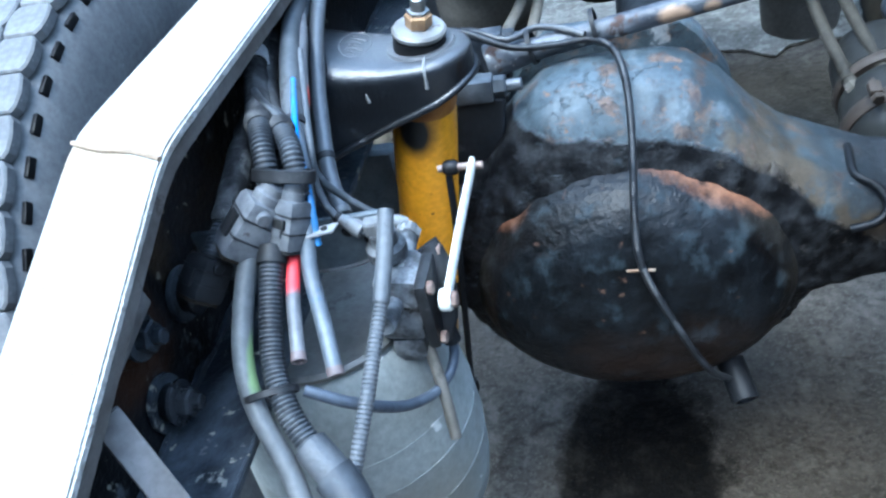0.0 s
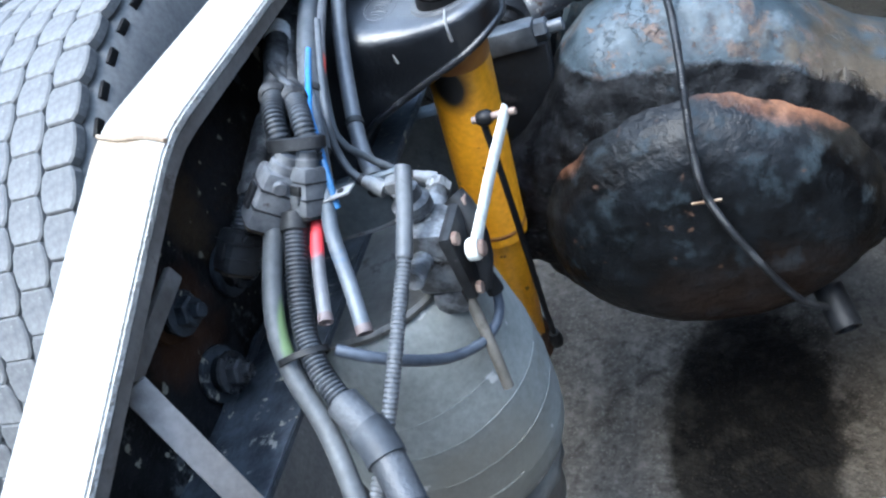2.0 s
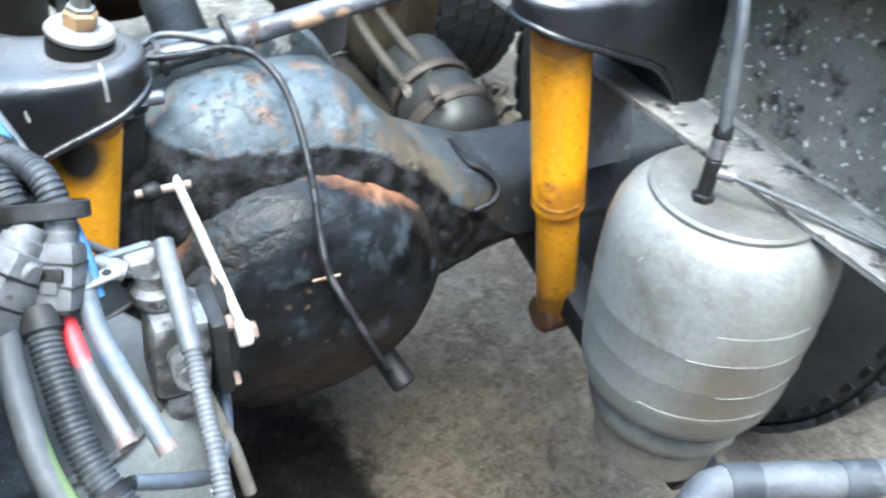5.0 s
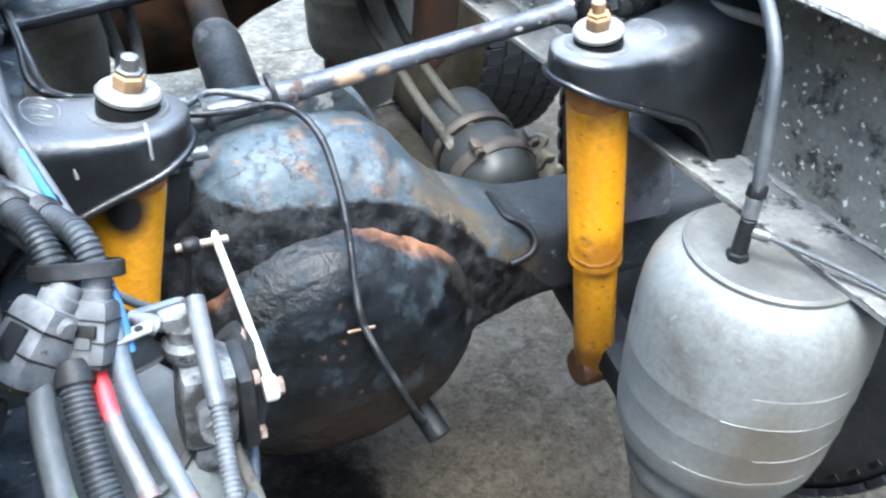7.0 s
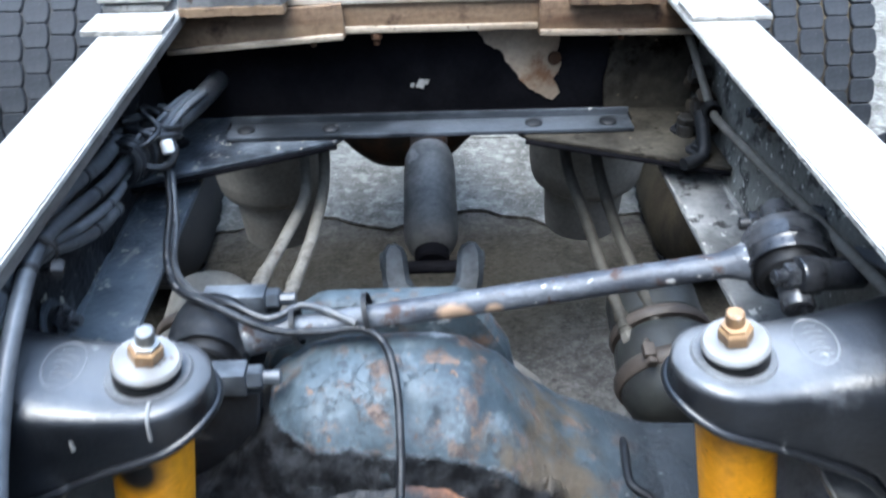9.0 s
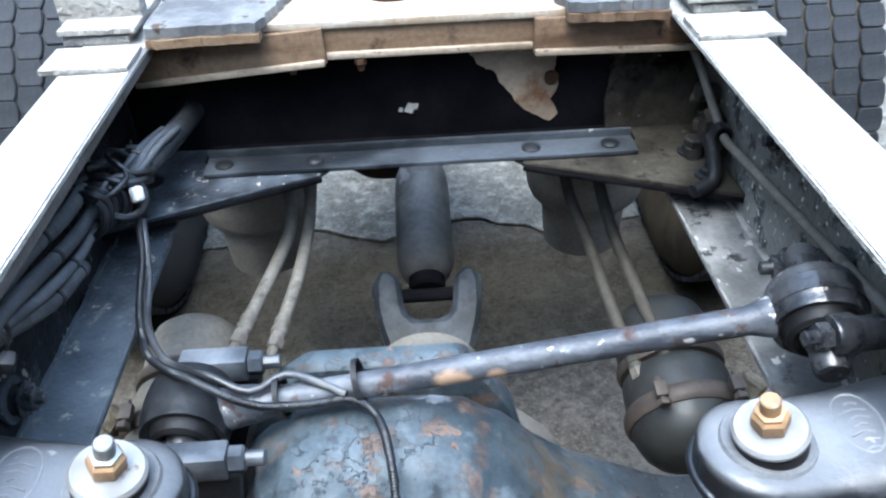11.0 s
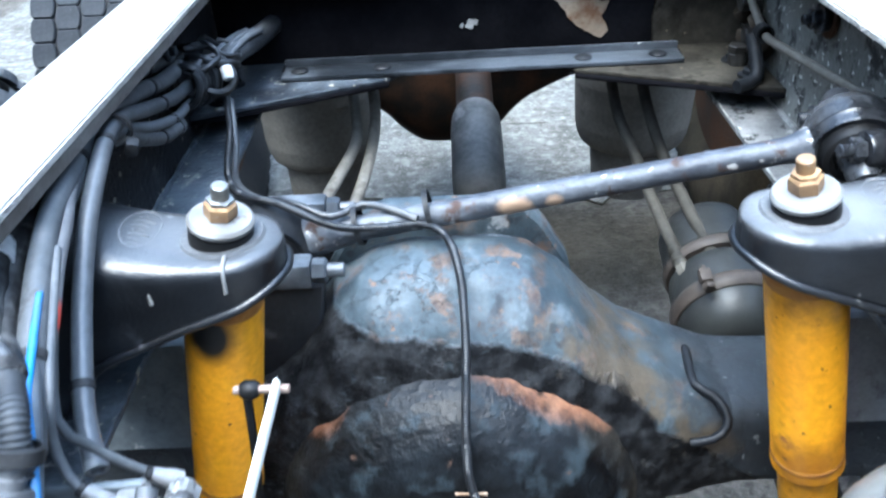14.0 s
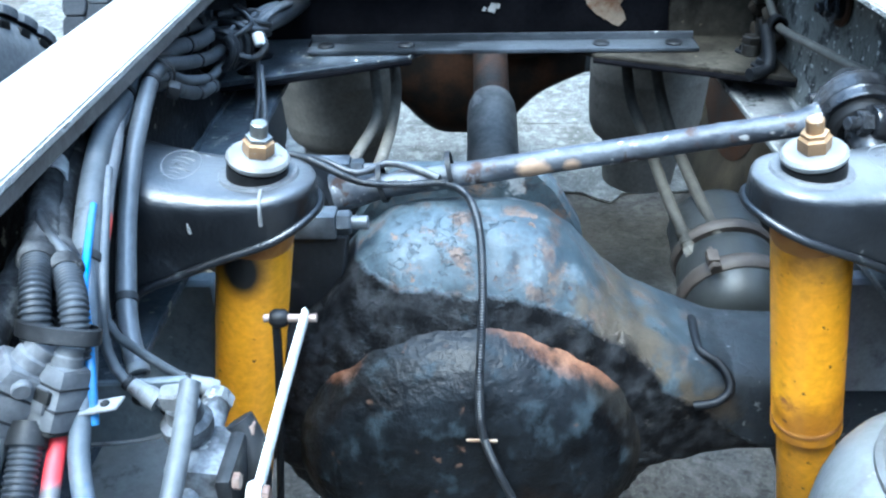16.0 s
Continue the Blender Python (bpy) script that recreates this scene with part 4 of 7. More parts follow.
def base_plate():
    bp = thing("coupling_base_plate", (0, 0.82, 1.0), "cream-painted coupling base plate bolted across the chassis rails", "base plate")
    part("plate", box(pose(0, 0.82, 1.001), 0.71, 0.25, 0.012, 0.003), CREAM_WORN, bp, "cream plate, streaked with rust")
    for s in (-1, 1):
        part("cleat", box(pose(s * 0.418, 0.602, 1.0045), 0.112, 0.075, 0.008, 0.002), CREAM, bp)
        part("rail_strip", box(pose(s * 0.43, 0.80, 1.006), 0.09, 0.27, 0.011, 0.003), CREAM, bp)
        bm = box(pose(s * 0.425, 0.685, 1.020), 0.105, 0.05, 0.009, 0.003)
        box(pose(s * 0.43, 0.72, 1.034), 0.115, 0.03, 0.040, 0.004, bm)
        box(pose(s * 0.43, 0.735, 1.055), 0.115, 0.06, 0.008, 0.003, bm)
        part("cleat_channel", bm, CREAM, bp)
    for s, x0, x1, y0 in ((-1, 0.212, 0.362, 0.655), (1, 0.215, 0.352, 0.665)):
        poly = [(s * x0, y0 + 0.006), (s * x1, y0), (s * x1, 0.94), (s * (x0 - 0.07), 0.94), (s * (x0 - 0.03), y0 + 0.12)]
        part("slab", prism(jagged(poly, 0.006), 0.014, pose(0, 0, 1.0085), 0), SLAB, bp, "worn grey steel slab with a rusty edge")
        poly = [(s * (x0 - 0.002), y0 + 0.002), (s * (x1 + 0.001), y0 - 0.004), (s * (x1 + 0.001), y0 + 0.05), (s * (x0 - 0.002), y0 + 0.05)]
        part("slab_edge", prism(jagged(poly, 0.006), 0.012, pose(0, 0, 0.9955), 0), CREAM_RUST, bp)
    bm = lathe([(0.050, 0), (0.050, 0.004), (0.038, 0.004), (0.038, 0), (0.050, 0)], pose(-0.03, 0.81, 1.0075), 28)
    part("hole_ring", bm, RUST_DARK, bp)
    return bp


base_plate()


# ---- axles ----
def lerp(a, b, t):
    return a + (b - a) * t


def bulge(d):
    """Half the height of the housing at a distance d from the middle of its ball."""
    knots = ((0, 0.272), (0.05, 0.271), (0.09, 0.262), (0.13, 0.228), (0.17, 0.175), (0.21, 0.138), (0.26, 0.112), (0.32, 0.086), (0.4, 0.08), (2, 0.08))
    for (d0, h0), (d1, h1) in zip(knots, knots[1:]):
        if d <= d1:
            return lerp(h0, h1, (d - d0) / (d1 - d0))


def belly(d):
    """Half the height of the housing below its middle."""
    knots = ((0, 0.182), (0.08, 0.170), (0.13, 0.138), (0.17, 0.098), (0.20, 0.074), (0.24, 0.058), (0.30, 0.050), (0.4, 0.048), (2, 0.048))
    for (d0, h0), (d1, h1) in zip(knots, knots[1:]):
        if d <= d1:
            return lerp(h0, h1, (d - d0) / (d1 - d0))


def axle(y0, mat, cover_mat, cover_at=(-0.06, 0.497)):
    """Banjo axle housing with its bulging rear cover."""
    ax = thing("drive_axle", (-0.05, y0, 0.24), "black-painted rusting truck drive axle housing with round cover", "axle", "drive axles")
    cx, cz = -0.06, 0.505
    bm = bmesh.new()
    rings = []
    n = 120 if y0 < 1 else 40
    step = 0.006 if y0 < 1 else 0.02
    xs = [-0.92, -0.8, -0.6, -0.5] + [-0.44 + step * i for i in range(int(0.76 / step) + 1)] + [0.38, 0.5, 0.6, 0.8, 0.92]
    for x in xs:
        d = abs(x - cx)
        blend = max(0.0, 0.34 - d) / 0.34
        h, h_low = bulge(d), belly(d) if y0 < 1 else bulge(d)
        dep = lerp(0.08, 0.13, min(1, blend * 1.6))
        e = lerp(5.0, 2.3, min(1.0, blend * 1.5))
        ring = []
        for i in range(n):
            a = 2 * math.pi * i / n
            c, s_ = math.cos(a), math.sin(a)
            yy = math.copysign(abs(c) ** (2 / e), c) * dep
            zz = math.copysign(abs(s_) ** (2 / e), s_) * (h if s_ > 0 else h_low)
            wob = 0.003 * noise.noise(Vector((x * 14, yy * 14 + y0, zz * 14)))
            q = Vector((x, y0 + yy * (1 + wob), cz + zz * (1 + 2 * wob)))
            # lumps in the tar on the side of the cover
            far = math.hypot(x - cx, zz)
            tarred = max(0.0, min(1.0, (-yy - 0.02) * 20)) * max(0.0, min(1.0, (0.31 + max(0.0, cx - x) * 0.6 - far) * 16))
            lump = 0.0045 * noise.noise(q * 26) + 0.0022 * noise.noise(q * 70)
            ring.append(bm.verts.new(q + Vector((0, -1, 0.5 if zz > 0 else -0.5)) * (tarred * lump * (1 if y0 < 1 else 0))))
        rings.append(ring)
    places = [[v.co.copy() for v in r] for r in rings]
    bm.free()

    def section(i0, i1):
        """The closed stretch of the axle between two of its cross-sections."""
        sb = bmesh.new()
        rows = [[sb.verts.new(p) for p in places[i]] for i in range(i0, i1 + 1)]
        for a, b in zip(rows, rows[1:]):
            for k in range(n):
                sb.faces.new((a[k], a[(k + 1) % n], b[(k + 1) % n], b[k]))
        sb.faces.new(rows[0])
        sb.faces.new(rows[-1])
        return sb

    left, right = xs.index(-0.5), min(range(len(xs)), key=lambda i: abs(xs[i] - 0.26))
    part("housing", section(left, right), mat, ax)
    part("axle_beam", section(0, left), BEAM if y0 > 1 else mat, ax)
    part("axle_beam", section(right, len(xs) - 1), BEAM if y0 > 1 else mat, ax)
    # pinion nose
    part("pinion_nose", lathe([(0.20, 0.08), (0.19, 0.16), (0.14, 0.24), (0.10, 0.30), (0.09, 0.40), (0.075, 0.41), (0.0, 0.41)], axis((cx + 0.05, y0, cz - 0.04), (cx + 0.05, y0 + 1, cz - 0.06)), 28), CHAMBER_TAN if y0 < 1 else mat, ax)
    # rear cover: bowl
    m = axis((cover_at[0], y0 - 0.06, cover_at[1]), (cover_at[0], y0 - 1, cover_at[1]))
    prof = [(0.222, -0.02), (0.222, 0.02), (0.214, 0.036), (0.207, 0.052), (0.196, 0.074), (0.180, 0.092), (0.155, 0.108), (0.125, 0.118), (0.09, 0.125), (0.045, 0.129), (0.0, 0.130)]
    fine = [(lerp(p[0], q[0], k / 4), lerp(p[1], q[1], k / 4)) for p, q in zip(prof, prof[1:]) for k in range(4)] + [prof[-1]]
    bm = lathe(fine, m, 144)
    for v in bm.verts:
        v.co.z = cover_at[1] + (v.co.z - cover_at[1]) * (0.88 if v.co.z > cover_at[1] else 0.79)
        # dents, brush lumps and drips under the thick paint
        v.co += 0.0035 * noise.noise_vector(v.co * 11) + Vector((0, -1, 0)) * (0.0020 * noise.noise(v.co * 26) + 0.0007 * noise.noise(v.co * 75))
    part("rear_cover", bm, cover_mat, ax, "bulging tarred round cover")
    return ax


AX_Y = 0.155
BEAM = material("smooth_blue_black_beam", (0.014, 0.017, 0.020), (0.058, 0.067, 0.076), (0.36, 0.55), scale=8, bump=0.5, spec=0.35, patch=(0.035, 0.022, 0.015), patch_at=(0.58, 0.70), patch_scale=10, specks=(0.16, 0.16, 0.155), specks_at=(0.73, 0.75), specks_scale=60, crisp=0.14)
rear_axle = axle(AX_Y, AXLE, COVER)


def axle_details(ax, y0):
    cx, cz = -0.06, 0.497
    m = axis((cx, y0 - 0.06, cz), (cx, y0 - 1, cz))
    # flat-topped carrier flange behind the crown
    poly = [(-0.250, 0.600), (-0.215, 0.700), (-0.180, 0.755), (-0.140, 0.783), (0.030, 0.782), (0.056, 0.755), (0.088, 0.700), (0.105, 0.620)]
    part("carrier_flange", prism(poly, 0.034, Matrix.Translation((0, 0.272, 0)) @ pose(0, 0, 0, 90), 0.006), AXLE, ax)
    # tar seam round the cover
    bm = bmesh.new()
    n, k = 120, 12
    rings = []
    for i in range(n):
        a = 2 * math.pi * i / n
        out = Vector((math.cos(a), math.sin(a), 0))
        ring = []
        for j in range(k):
            b = 2 * math.pi * j / k
            r = 0.228 + 0.016 * math.cos(b) * (1 + 0.6 * noise.noise(out * 4)) + 0.006 * noise.noise(out * 15 + Vector((0, 0, j)))
            h = 0.016 + 0.010 * math.sin(b) * (1 + 0.5 * noise.noise(out * 9))
            p = m @ (out * r + Vector((0, 0, h)))
            p.z = cz + (p.z - cz) * (0.88 if p.z > cz else 0.79)
            ring.append(bm.verts.new(p))
        rings.append(ring)
    for i in range(n):
        a, b = rings[i], rings[(i + 1) % n]
        for j in range(k):
            bm.faces.new((a[j], a[(j + 1) % k], b[(j + 1) % k], b[j]))
    part("tar_seam", bm, TAR, ax, "lumpy black tar seam")
    # drain boss low on the cover
    stub = axis((0.068, 0.045, 0.345), (0.096, -0.050, 0.295))
    boss = part("drain_stub", lathe([(0.0, 0.0), (0.019, 0.0), (0.019, 0.055), (0.0180, 0.060), (0.0140, 0.060), (0.0130, 0.050), (0.0, 0.048)], stub, 24), BLACK, ax, "open black pipe stub")
    part("bore", lathe([(0.0, 0.0490), (0.0128, 0.0510), (0.0128, 0.0530), (0.0, 0.0515)], stub, 20), BORE, boss)
    # hooked pipe on the axle tube
    part("hook", tube([(0.226, 0.178, 0.598), (0.225, 0.165, 0.608), (0.221, 0.14, 0.611), (0.219, 0.10, 0.609), (0.236, 0.088, 0.604), (0.248, 0.073, 0.594), (0.249, 0.060, 0.580), (0.233, 0.053, 0.568), (0.209, 0.056, 0.560)], 0.0054, 10), BLACK, ax)
    # upright bracket that holds the stay
    poly = [(-0.30, 0.54), (-0.15, 0.54), (-0.165, 0.58), (-0.195, 0.64), (-0.205, 0.70), (-0.195, 0.762), (-0.30, 0.762)]
    for y in (0.115, 0.252):
        part("stay_bracket", prism(poly, 0.022, Matrix.Translation((0, y + 0.022, 0)) @ pose(0, 0, 0, 90), 0.003), BLACK, ax)
    # upright seat castings at both ends of the beam
    seat = [(-0.475, 0.585), (-0.468, 0.65), (-0.450, 0.695), (-0.418, 0.727), (-0.375, 0.742), (-0.335, 0.742), (-0.335, 0.585)]
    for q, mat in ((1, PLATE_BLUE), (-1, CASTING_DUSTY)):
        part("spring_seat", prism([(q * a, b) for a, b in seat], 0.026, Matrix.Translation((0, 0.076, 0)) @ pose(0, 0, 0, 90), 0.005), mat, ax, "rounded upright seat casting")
    part("clip", box(look((-0.045, -0.034, 0.592), (0.2, -0.046, 0.594)), 0.003, 0.003, 0.034, 0.001), PRIMER, ax)


axle_details(rear_axle, AX_Y)
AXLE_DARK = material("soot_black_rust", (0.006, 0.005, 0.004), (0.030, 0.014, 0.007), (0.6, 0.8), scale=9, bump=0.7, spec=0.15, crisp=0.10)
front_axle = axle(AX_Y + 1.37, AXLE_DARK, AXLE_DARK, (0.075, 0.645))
front_axle.location.z += 0.05
tagged(front_axle, "dark rusty forward drive axle housing behind the cross member")


# ---- wheels ----
def tread_mesh(w, l, h, mat):
    bm = bmesh.new()
    shape = [(-0.46, -0.36), (-0.36, -0.5), (0.36, -0.5), (0.46, -0.36), (0.5, 0.0), (0.46, 0.36), (0.36, 0.5), (-0.36, 0.5), (-0.46, 0.36), (-0.5, 0.0)]
    lo = [bm.verts.new((x * w, y * l, -0.004)) for x, y in shape]
    mid = [bm.verts.new((x * w, y * l, h - 0.0025)) for x, y in shape]
    hi = [bm.verts.new((x * w * 0.92, y * l * 0.92, h)) for x, y in shape]
    for a, b in ((lo, mid), (mid, hi)):
        for k in range(10):
            bm.faces.new((a[k], a[(k + 1) % 10], b[(k + 1) % 10], b[k]))
    bm.faces.new(hi)
    return finish("tread_block", bm, mat, 30)


TREAD = {False: tread_mesh(0.0535, 0.0515, 0.009, TYRE), True: tread_mesh(0.0535, 0.0515, 0.009, TYRE_DUSTY)}
SHOULDER = {False: tread_mesh(0.0535, 0.050, 0.010, TYRE), True: tread_mesh(0.0535, 0.050, 0.010, TYRE_DUSTY)}


def wheel(x, y, near=True):
    dusty = x < 0 and y < 1
    s = 1 if x > 0 else -1
    z, R = 0.50, 0.505
    wh = thing("truck_wheel", (x, y, 0), "large dusty truck wheel with worn block-tread tyre", "wheel", "truck wheels")
    m = Matrix.Translation((x, y, z)) @ pose(0, 0, 0, 0, 90)
    prof = [(0.29, -0.115), (0.33, -0.135), (0.40, -0.150), (0.455, -0.146), (0.486, -0.137), (0.501, -0.122), (0.505, -0.09), (0.507, 0.0), (0.505, 0.09), (0.501, 0.122), (0.486, 0.137), (0.455, 0.146), (0.40, 0.150), (0.33, 0.135), (0.29, 0.115)]
    bm = lathe(prof, m, 96)
    bmesh.ops.delete(bm, geom=[f for f in bm.faces if len(f.verts) > 4], context="FACES_ONLY")
    ty = part("tyre", bm, TYRE_DUSTY if dusty else TYRE_TAN if x > 0 and y > 1 else TYRE_SIDE, wh)
    bm = lathe([(0.292, -0.118), (0.285, -0.10), (0.27, -0.06), (0.27, 0.06), (0.285, 0.10), (0.292, 0.118), (0.25, 0.10), (0.2, -0.02), (0.13, -0.03), (0.0, -0.03)], m, 48)
    part("rim", bm, RUST_DARK, wh)
    rows = 62
    rest = bmesh.new()
    for i in range(rows):
        for j in range(5):
            u = (j - 2) * 0.0545
            a = 2 * math.pi * (i + (0.5 if j % 2 else 0)) / rows
            p = pose(0, 0, 0, math.degrees(-a)) @ pose(u, 0, R - 0.001)
            deg = math.degrees(a) % 360
            # a counts from the top, towards the front
            mesh = (SHOULDER if j in (0, 4) else TREAD)[dusty]
            back = deg > 235 or deg < 45
            if near and back:
                ob = new("tread_block", mesh)
                ob.parent = ty
                ob.matrix_basis = Matrix.Translation((0, 0, z)) @ p
            else:
                tmp = bmesh.new()
                tmp.from_mesh(mesh)
                tmp.transform(Matrix.Translation((x, y, z)) @ p)
                me = bpy.data.meshes.new("tmp")
                tmp.to_mesh(me)
                tmp.free()
                rest.from_mesh(me)
                bpy.data.meshes.remove(me)
    if y < 1 and abs(x) < 1:
        side = -s
        holes = bmesh.new()
        for i in range(rows):
            a = 2 * math.pi * (i + 0.5) / rows
            m2 = Matrix.Translation((x, y, z)) @ pose(0, 0, 0, math.degrees(-a)) @ pose(side * 0.1375, 0, 0.484)
            box(m2, 0.006, 0.024, 0.011, 0.002, holes)
        tagged(part("shoulder_notch", holes, RUBBER_DARK, ty, smooth=30), kind="stuff")
    tagged(part("tread", rest, TYRE_DUSTY if dusty else TYRE, ty, smooth=30), kind="stuff")
    return wh


for wx, wy, near in ((-0.80, AX_Y, True), (0.80, AX_Y, False), (-0.80, AX_Y + 1.37, True), (0.80, AX_Y + 1.37, True), (-1.13, AX_Y, False), (1.13, AX_Y, False)):
    wheel(wx, wy, near)


# ---- shock absorbers and their brackets ----
add_stain_or_tone(YELLOW, (-0.120, -0.042, 0.530), (0.05, 0.05, 0.045), (0.085, 0.028, 0.006), 1.5, 0.75, 26)
add_stain_or_tone(YELLOW, (-0.070, -0.05, 0.30), (0.05, 0.035, 0.06), (0.11, 0.038, 0.008), 1.6, 0.65, 24)
add_stain_or_tone(YELLOW, (-0.03, -0.02, 0.06), (0.05, 0.05, 0.05), (0.085, 0.028, 0.006), 1.4, 0.7, 28)


def shock(s):
    top, foot = Vector((s * 0.252, -0.004, 0.910)), Vector((-0.368 if s < 0 else 0.388, 0.045, 0.29))
    d = (foot - top).normalized()
    sh = thing("shock_absorber", foot, "yellow shock absorber with rust specks and a black scorch mark" if s < 0 else "yellow shock absorber, rust-speckled with a scuffed dust tube", "shock absorber", "shock absorbers")
    L = (foot - top).length
    m = axis(top, foot)
    part("dust_tube", lathe([(0.0, 0.055), (0.0264, 0.055), (0.0352, 0.062), (0.0365, 0.075), (0.0365, 0.085), (0.0374, 0.09), (0.0374, 0.343), (0.0383, 0.346), (0.0383, 0.354), (0.0356, 0.356), (0.0, 0.356)], m, 36), YELLOW_SCORCHED if s < 0 else YELLOW, sh)
    part("rust_line", lathe([(0.0372, 0.334), (0.0380, 0.335), (0.0382, 0.340), (0.0372, 0.342), (0.0372, 0.334)], m, 36), RUST_PAINT, sh, "dark rust line")
    part("top_ring", lathe([(0.0356, 0.060), (0.0371, 0.064), (0.0377, 0.080), (0.0365, 0.084), (0.0356, 0.084), (0.0356, 0.060)], m, 36), RUST_PAINT, sh, "rusty top ring")
    part("body", lathe([(0.0, 0.33), (0.0317, 0.33), (0.0317, L - 0.035), (0.0290, L - 0.03), (0.0, L - 0.03)], m, 32), YELLOW, sh)
    part("foot_eye", rod(foot - d * 0.03 + Vector((-0.035, 0, 0)), foot - d * 0.03 + Vector((0.035, 0, 0)), 0.032, 24), RUST_DARK, sh)
    up = -d
    base = top - d * 0.0
    part("bush", lathe([(0.0, -0.006), (0.0265, -0.006), (0.0280, -0.003), (0.0285, 0.006), (0.0275, 0.014), (0.0, 0.014)], axis(base + up * -0.013, base + up), 32), RUBBER_DARK, sh)
    part("washer", lathe([(0.0, 0.0), (0.0275, 0.0), (0.0290, 0.002), (0.0290, 0.005), (0.0265, 0.008), (0.0, 0.009)], axis(base + up * 0.003, base + up), 32), WASHER, sh)
    hm = axis(base + up * 0.012, base + up)
    nut = part("nut", hex_nut(hm, 0.0145, 0.014), BRASS, sh, smooth=30)
    bm = hex_nut(hm @ Matrix.Translation((0, 0, 0.014)), 0.012, 0.004)
    rod(hm @ Vector((0, 0, 0.012)), hm @ Vector((0, 0, 0.031)), 0.0078, 14, bm=bm)
    part("stud", bm, STEEL if s < 0 else BRASS, sh, smooth=30)
    return sh


DRIP = material("dried_grey_drip", (0.24, 0.24, 0.235), (0.12, 0.12, 0.118), (0.5, 0.7), scale=60)


def ROOF(x):
    """Height of the bracket's crown at a distance x from the middle of the truck."""
    return 0.899 + 0.050 * (max(0.0, x - 0.285) / 0.156) ** 1.4


def KEEL(x):
    """Height of its lower edge."""
    return 0.862 - 0.36 * max(0.0, x - 0.205) - 1.3 * max(0.0, x - 0.375)


def FLANK(x):
    """Half its width: round at the tip, wider towards the rail."""
    tip = min(1.0, max(0.0, (0.254 - x) / 0.0533))
    return 0.0530 * math.sqrt(1 - tip * tip) if tip else 0.0530 + 0.026 * (max(0.0, x - 0.285) / 0.156) ** 1.3


def shock_bracket(s):
    br = thing("shock_bracket", (s * 0.441, 0, 0.72), "black cast-iron horn bracket bolted to the chassis rail", "bracket", "shock brackets")
    # dust and wear lie round the seat of the damper
    iron = CASTING.copy()
    iron.name = "worn_seat_cast_iron"
    add_stain_or_tone(iron, (s * -0.180, 0.0, 0.185), (0.095, 0.066, 0.026), (0.085, 0.089, 0.095) if s < 0 else (0.15, 0.153, 0.157), 0.7, 0.8, 11)
    bm = bmesh.new()
    rings = []
    n = 40
    stops = [lerp(0.441, 0.26, i / 22) for i in range(23)] + [0.254 - 0.0530 * math.sin(math.pi / 2 * k / 10) for k in range(11)]
    for x in stops:
        tip = max(0.0, (0.254 - x) / 0.0533)
        half = FLANK(x)
        zt = ROOF(x) - 0.006 * tip ** 4
        zb = KEEL(x)
        # flat crown with a soft shoulder by the tip, rounder towards the rail
        e = lerp(4.6, 2.8, max(0.0, min(1.0, (x - 0.28) / 0.10)))
        cz_, hz = (zt + zb) / 2, (zt - zb) / 2
        ring = []
        for k in range(n):
            a = 2 * math.pi * k / n
            c, q = math.cos(a), math.sin(a)
            w = e if q > 0 else 11.0
            ring.append(bm.verts.new((s * x, math.copysign(abs(c) ** (2 / w), c) * half, cz_ + math.copysign(abs(q) ** (2 / w), q) * hz)))
        rings.append(ring)
    for a, b in zip(rings, rings[1:]):
        for k in range(n):
            bm.faces.new((a[k], a[(k + 1) % n], b[(k + 1) % n], b[k]))
    bm.faces.new(rings[0])
    bm.faces.new(rings[-1])
    for v in bm.verts:
        v.co += 0.0008 * noise.noise_vector(v.co * 22)
    part("arm", bm, iron, br, smooth=60)
    # turned-out lip round the tip, running back along the lower edge of the arm
    lip = [(s * x, -FLANK(x) - 0.0010, KEEL(x) + 0.004) for x in (0.436, 0.41, 0.385, 0.36, 0.335, 0.31, 0.285, 0.265)]
    turn = []
    for k in range(1, 16):
        a = math.pi * (k / 16 - 0.5)
        x = 0.254 - 0.0540 * math.cos(a)
        turn.append((s * x, 0.0540 * math.sin(a), KEEL(x) + 0.004))
    part("lip", tube(lip + turn + [(x, -y, z) for x, y, z in lip[::-1]], 0.0042, 10), iron, br)
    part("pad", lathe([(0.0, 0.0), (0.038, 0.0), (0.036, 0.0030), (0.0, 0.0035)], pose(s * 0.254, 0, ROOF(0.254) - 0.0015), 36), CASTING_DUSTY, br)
    # cast oval mark
    mark = [(0.326 + 0.016 * math.cos(2 * math.pi * k / 24), 0.006 + 0.030 * math.sin(2 * math.pi * k / 24)) for k in range(25)]
    bm = tube([(s * x, y, ROOF(x) - 0.0006 - 1.1 * y * y) for x, y in mark], 0.0013, 6)
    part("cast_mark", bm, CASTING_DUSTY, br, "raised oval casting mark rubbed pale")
    for k in range(7):
        y = -0.022 + 0.0075 * k
        bm = tube([(s * (0.319 + 0.003 * math.sin(k * 2.3)), y, ROOF(0.319) - 0.0006 - 1.1 * y * y), (s * 0.327, y + 0.003, ROOF(0.327) - 0.0006 - 1.1 * y * y), (s * (0.334 + 0.003 * math.sin(k * 1.7)), y, ROOF(0.334) - 0.0006 - 1.1 * y * y)], 0.0013, 6)
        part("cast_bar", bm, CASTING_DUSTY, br)
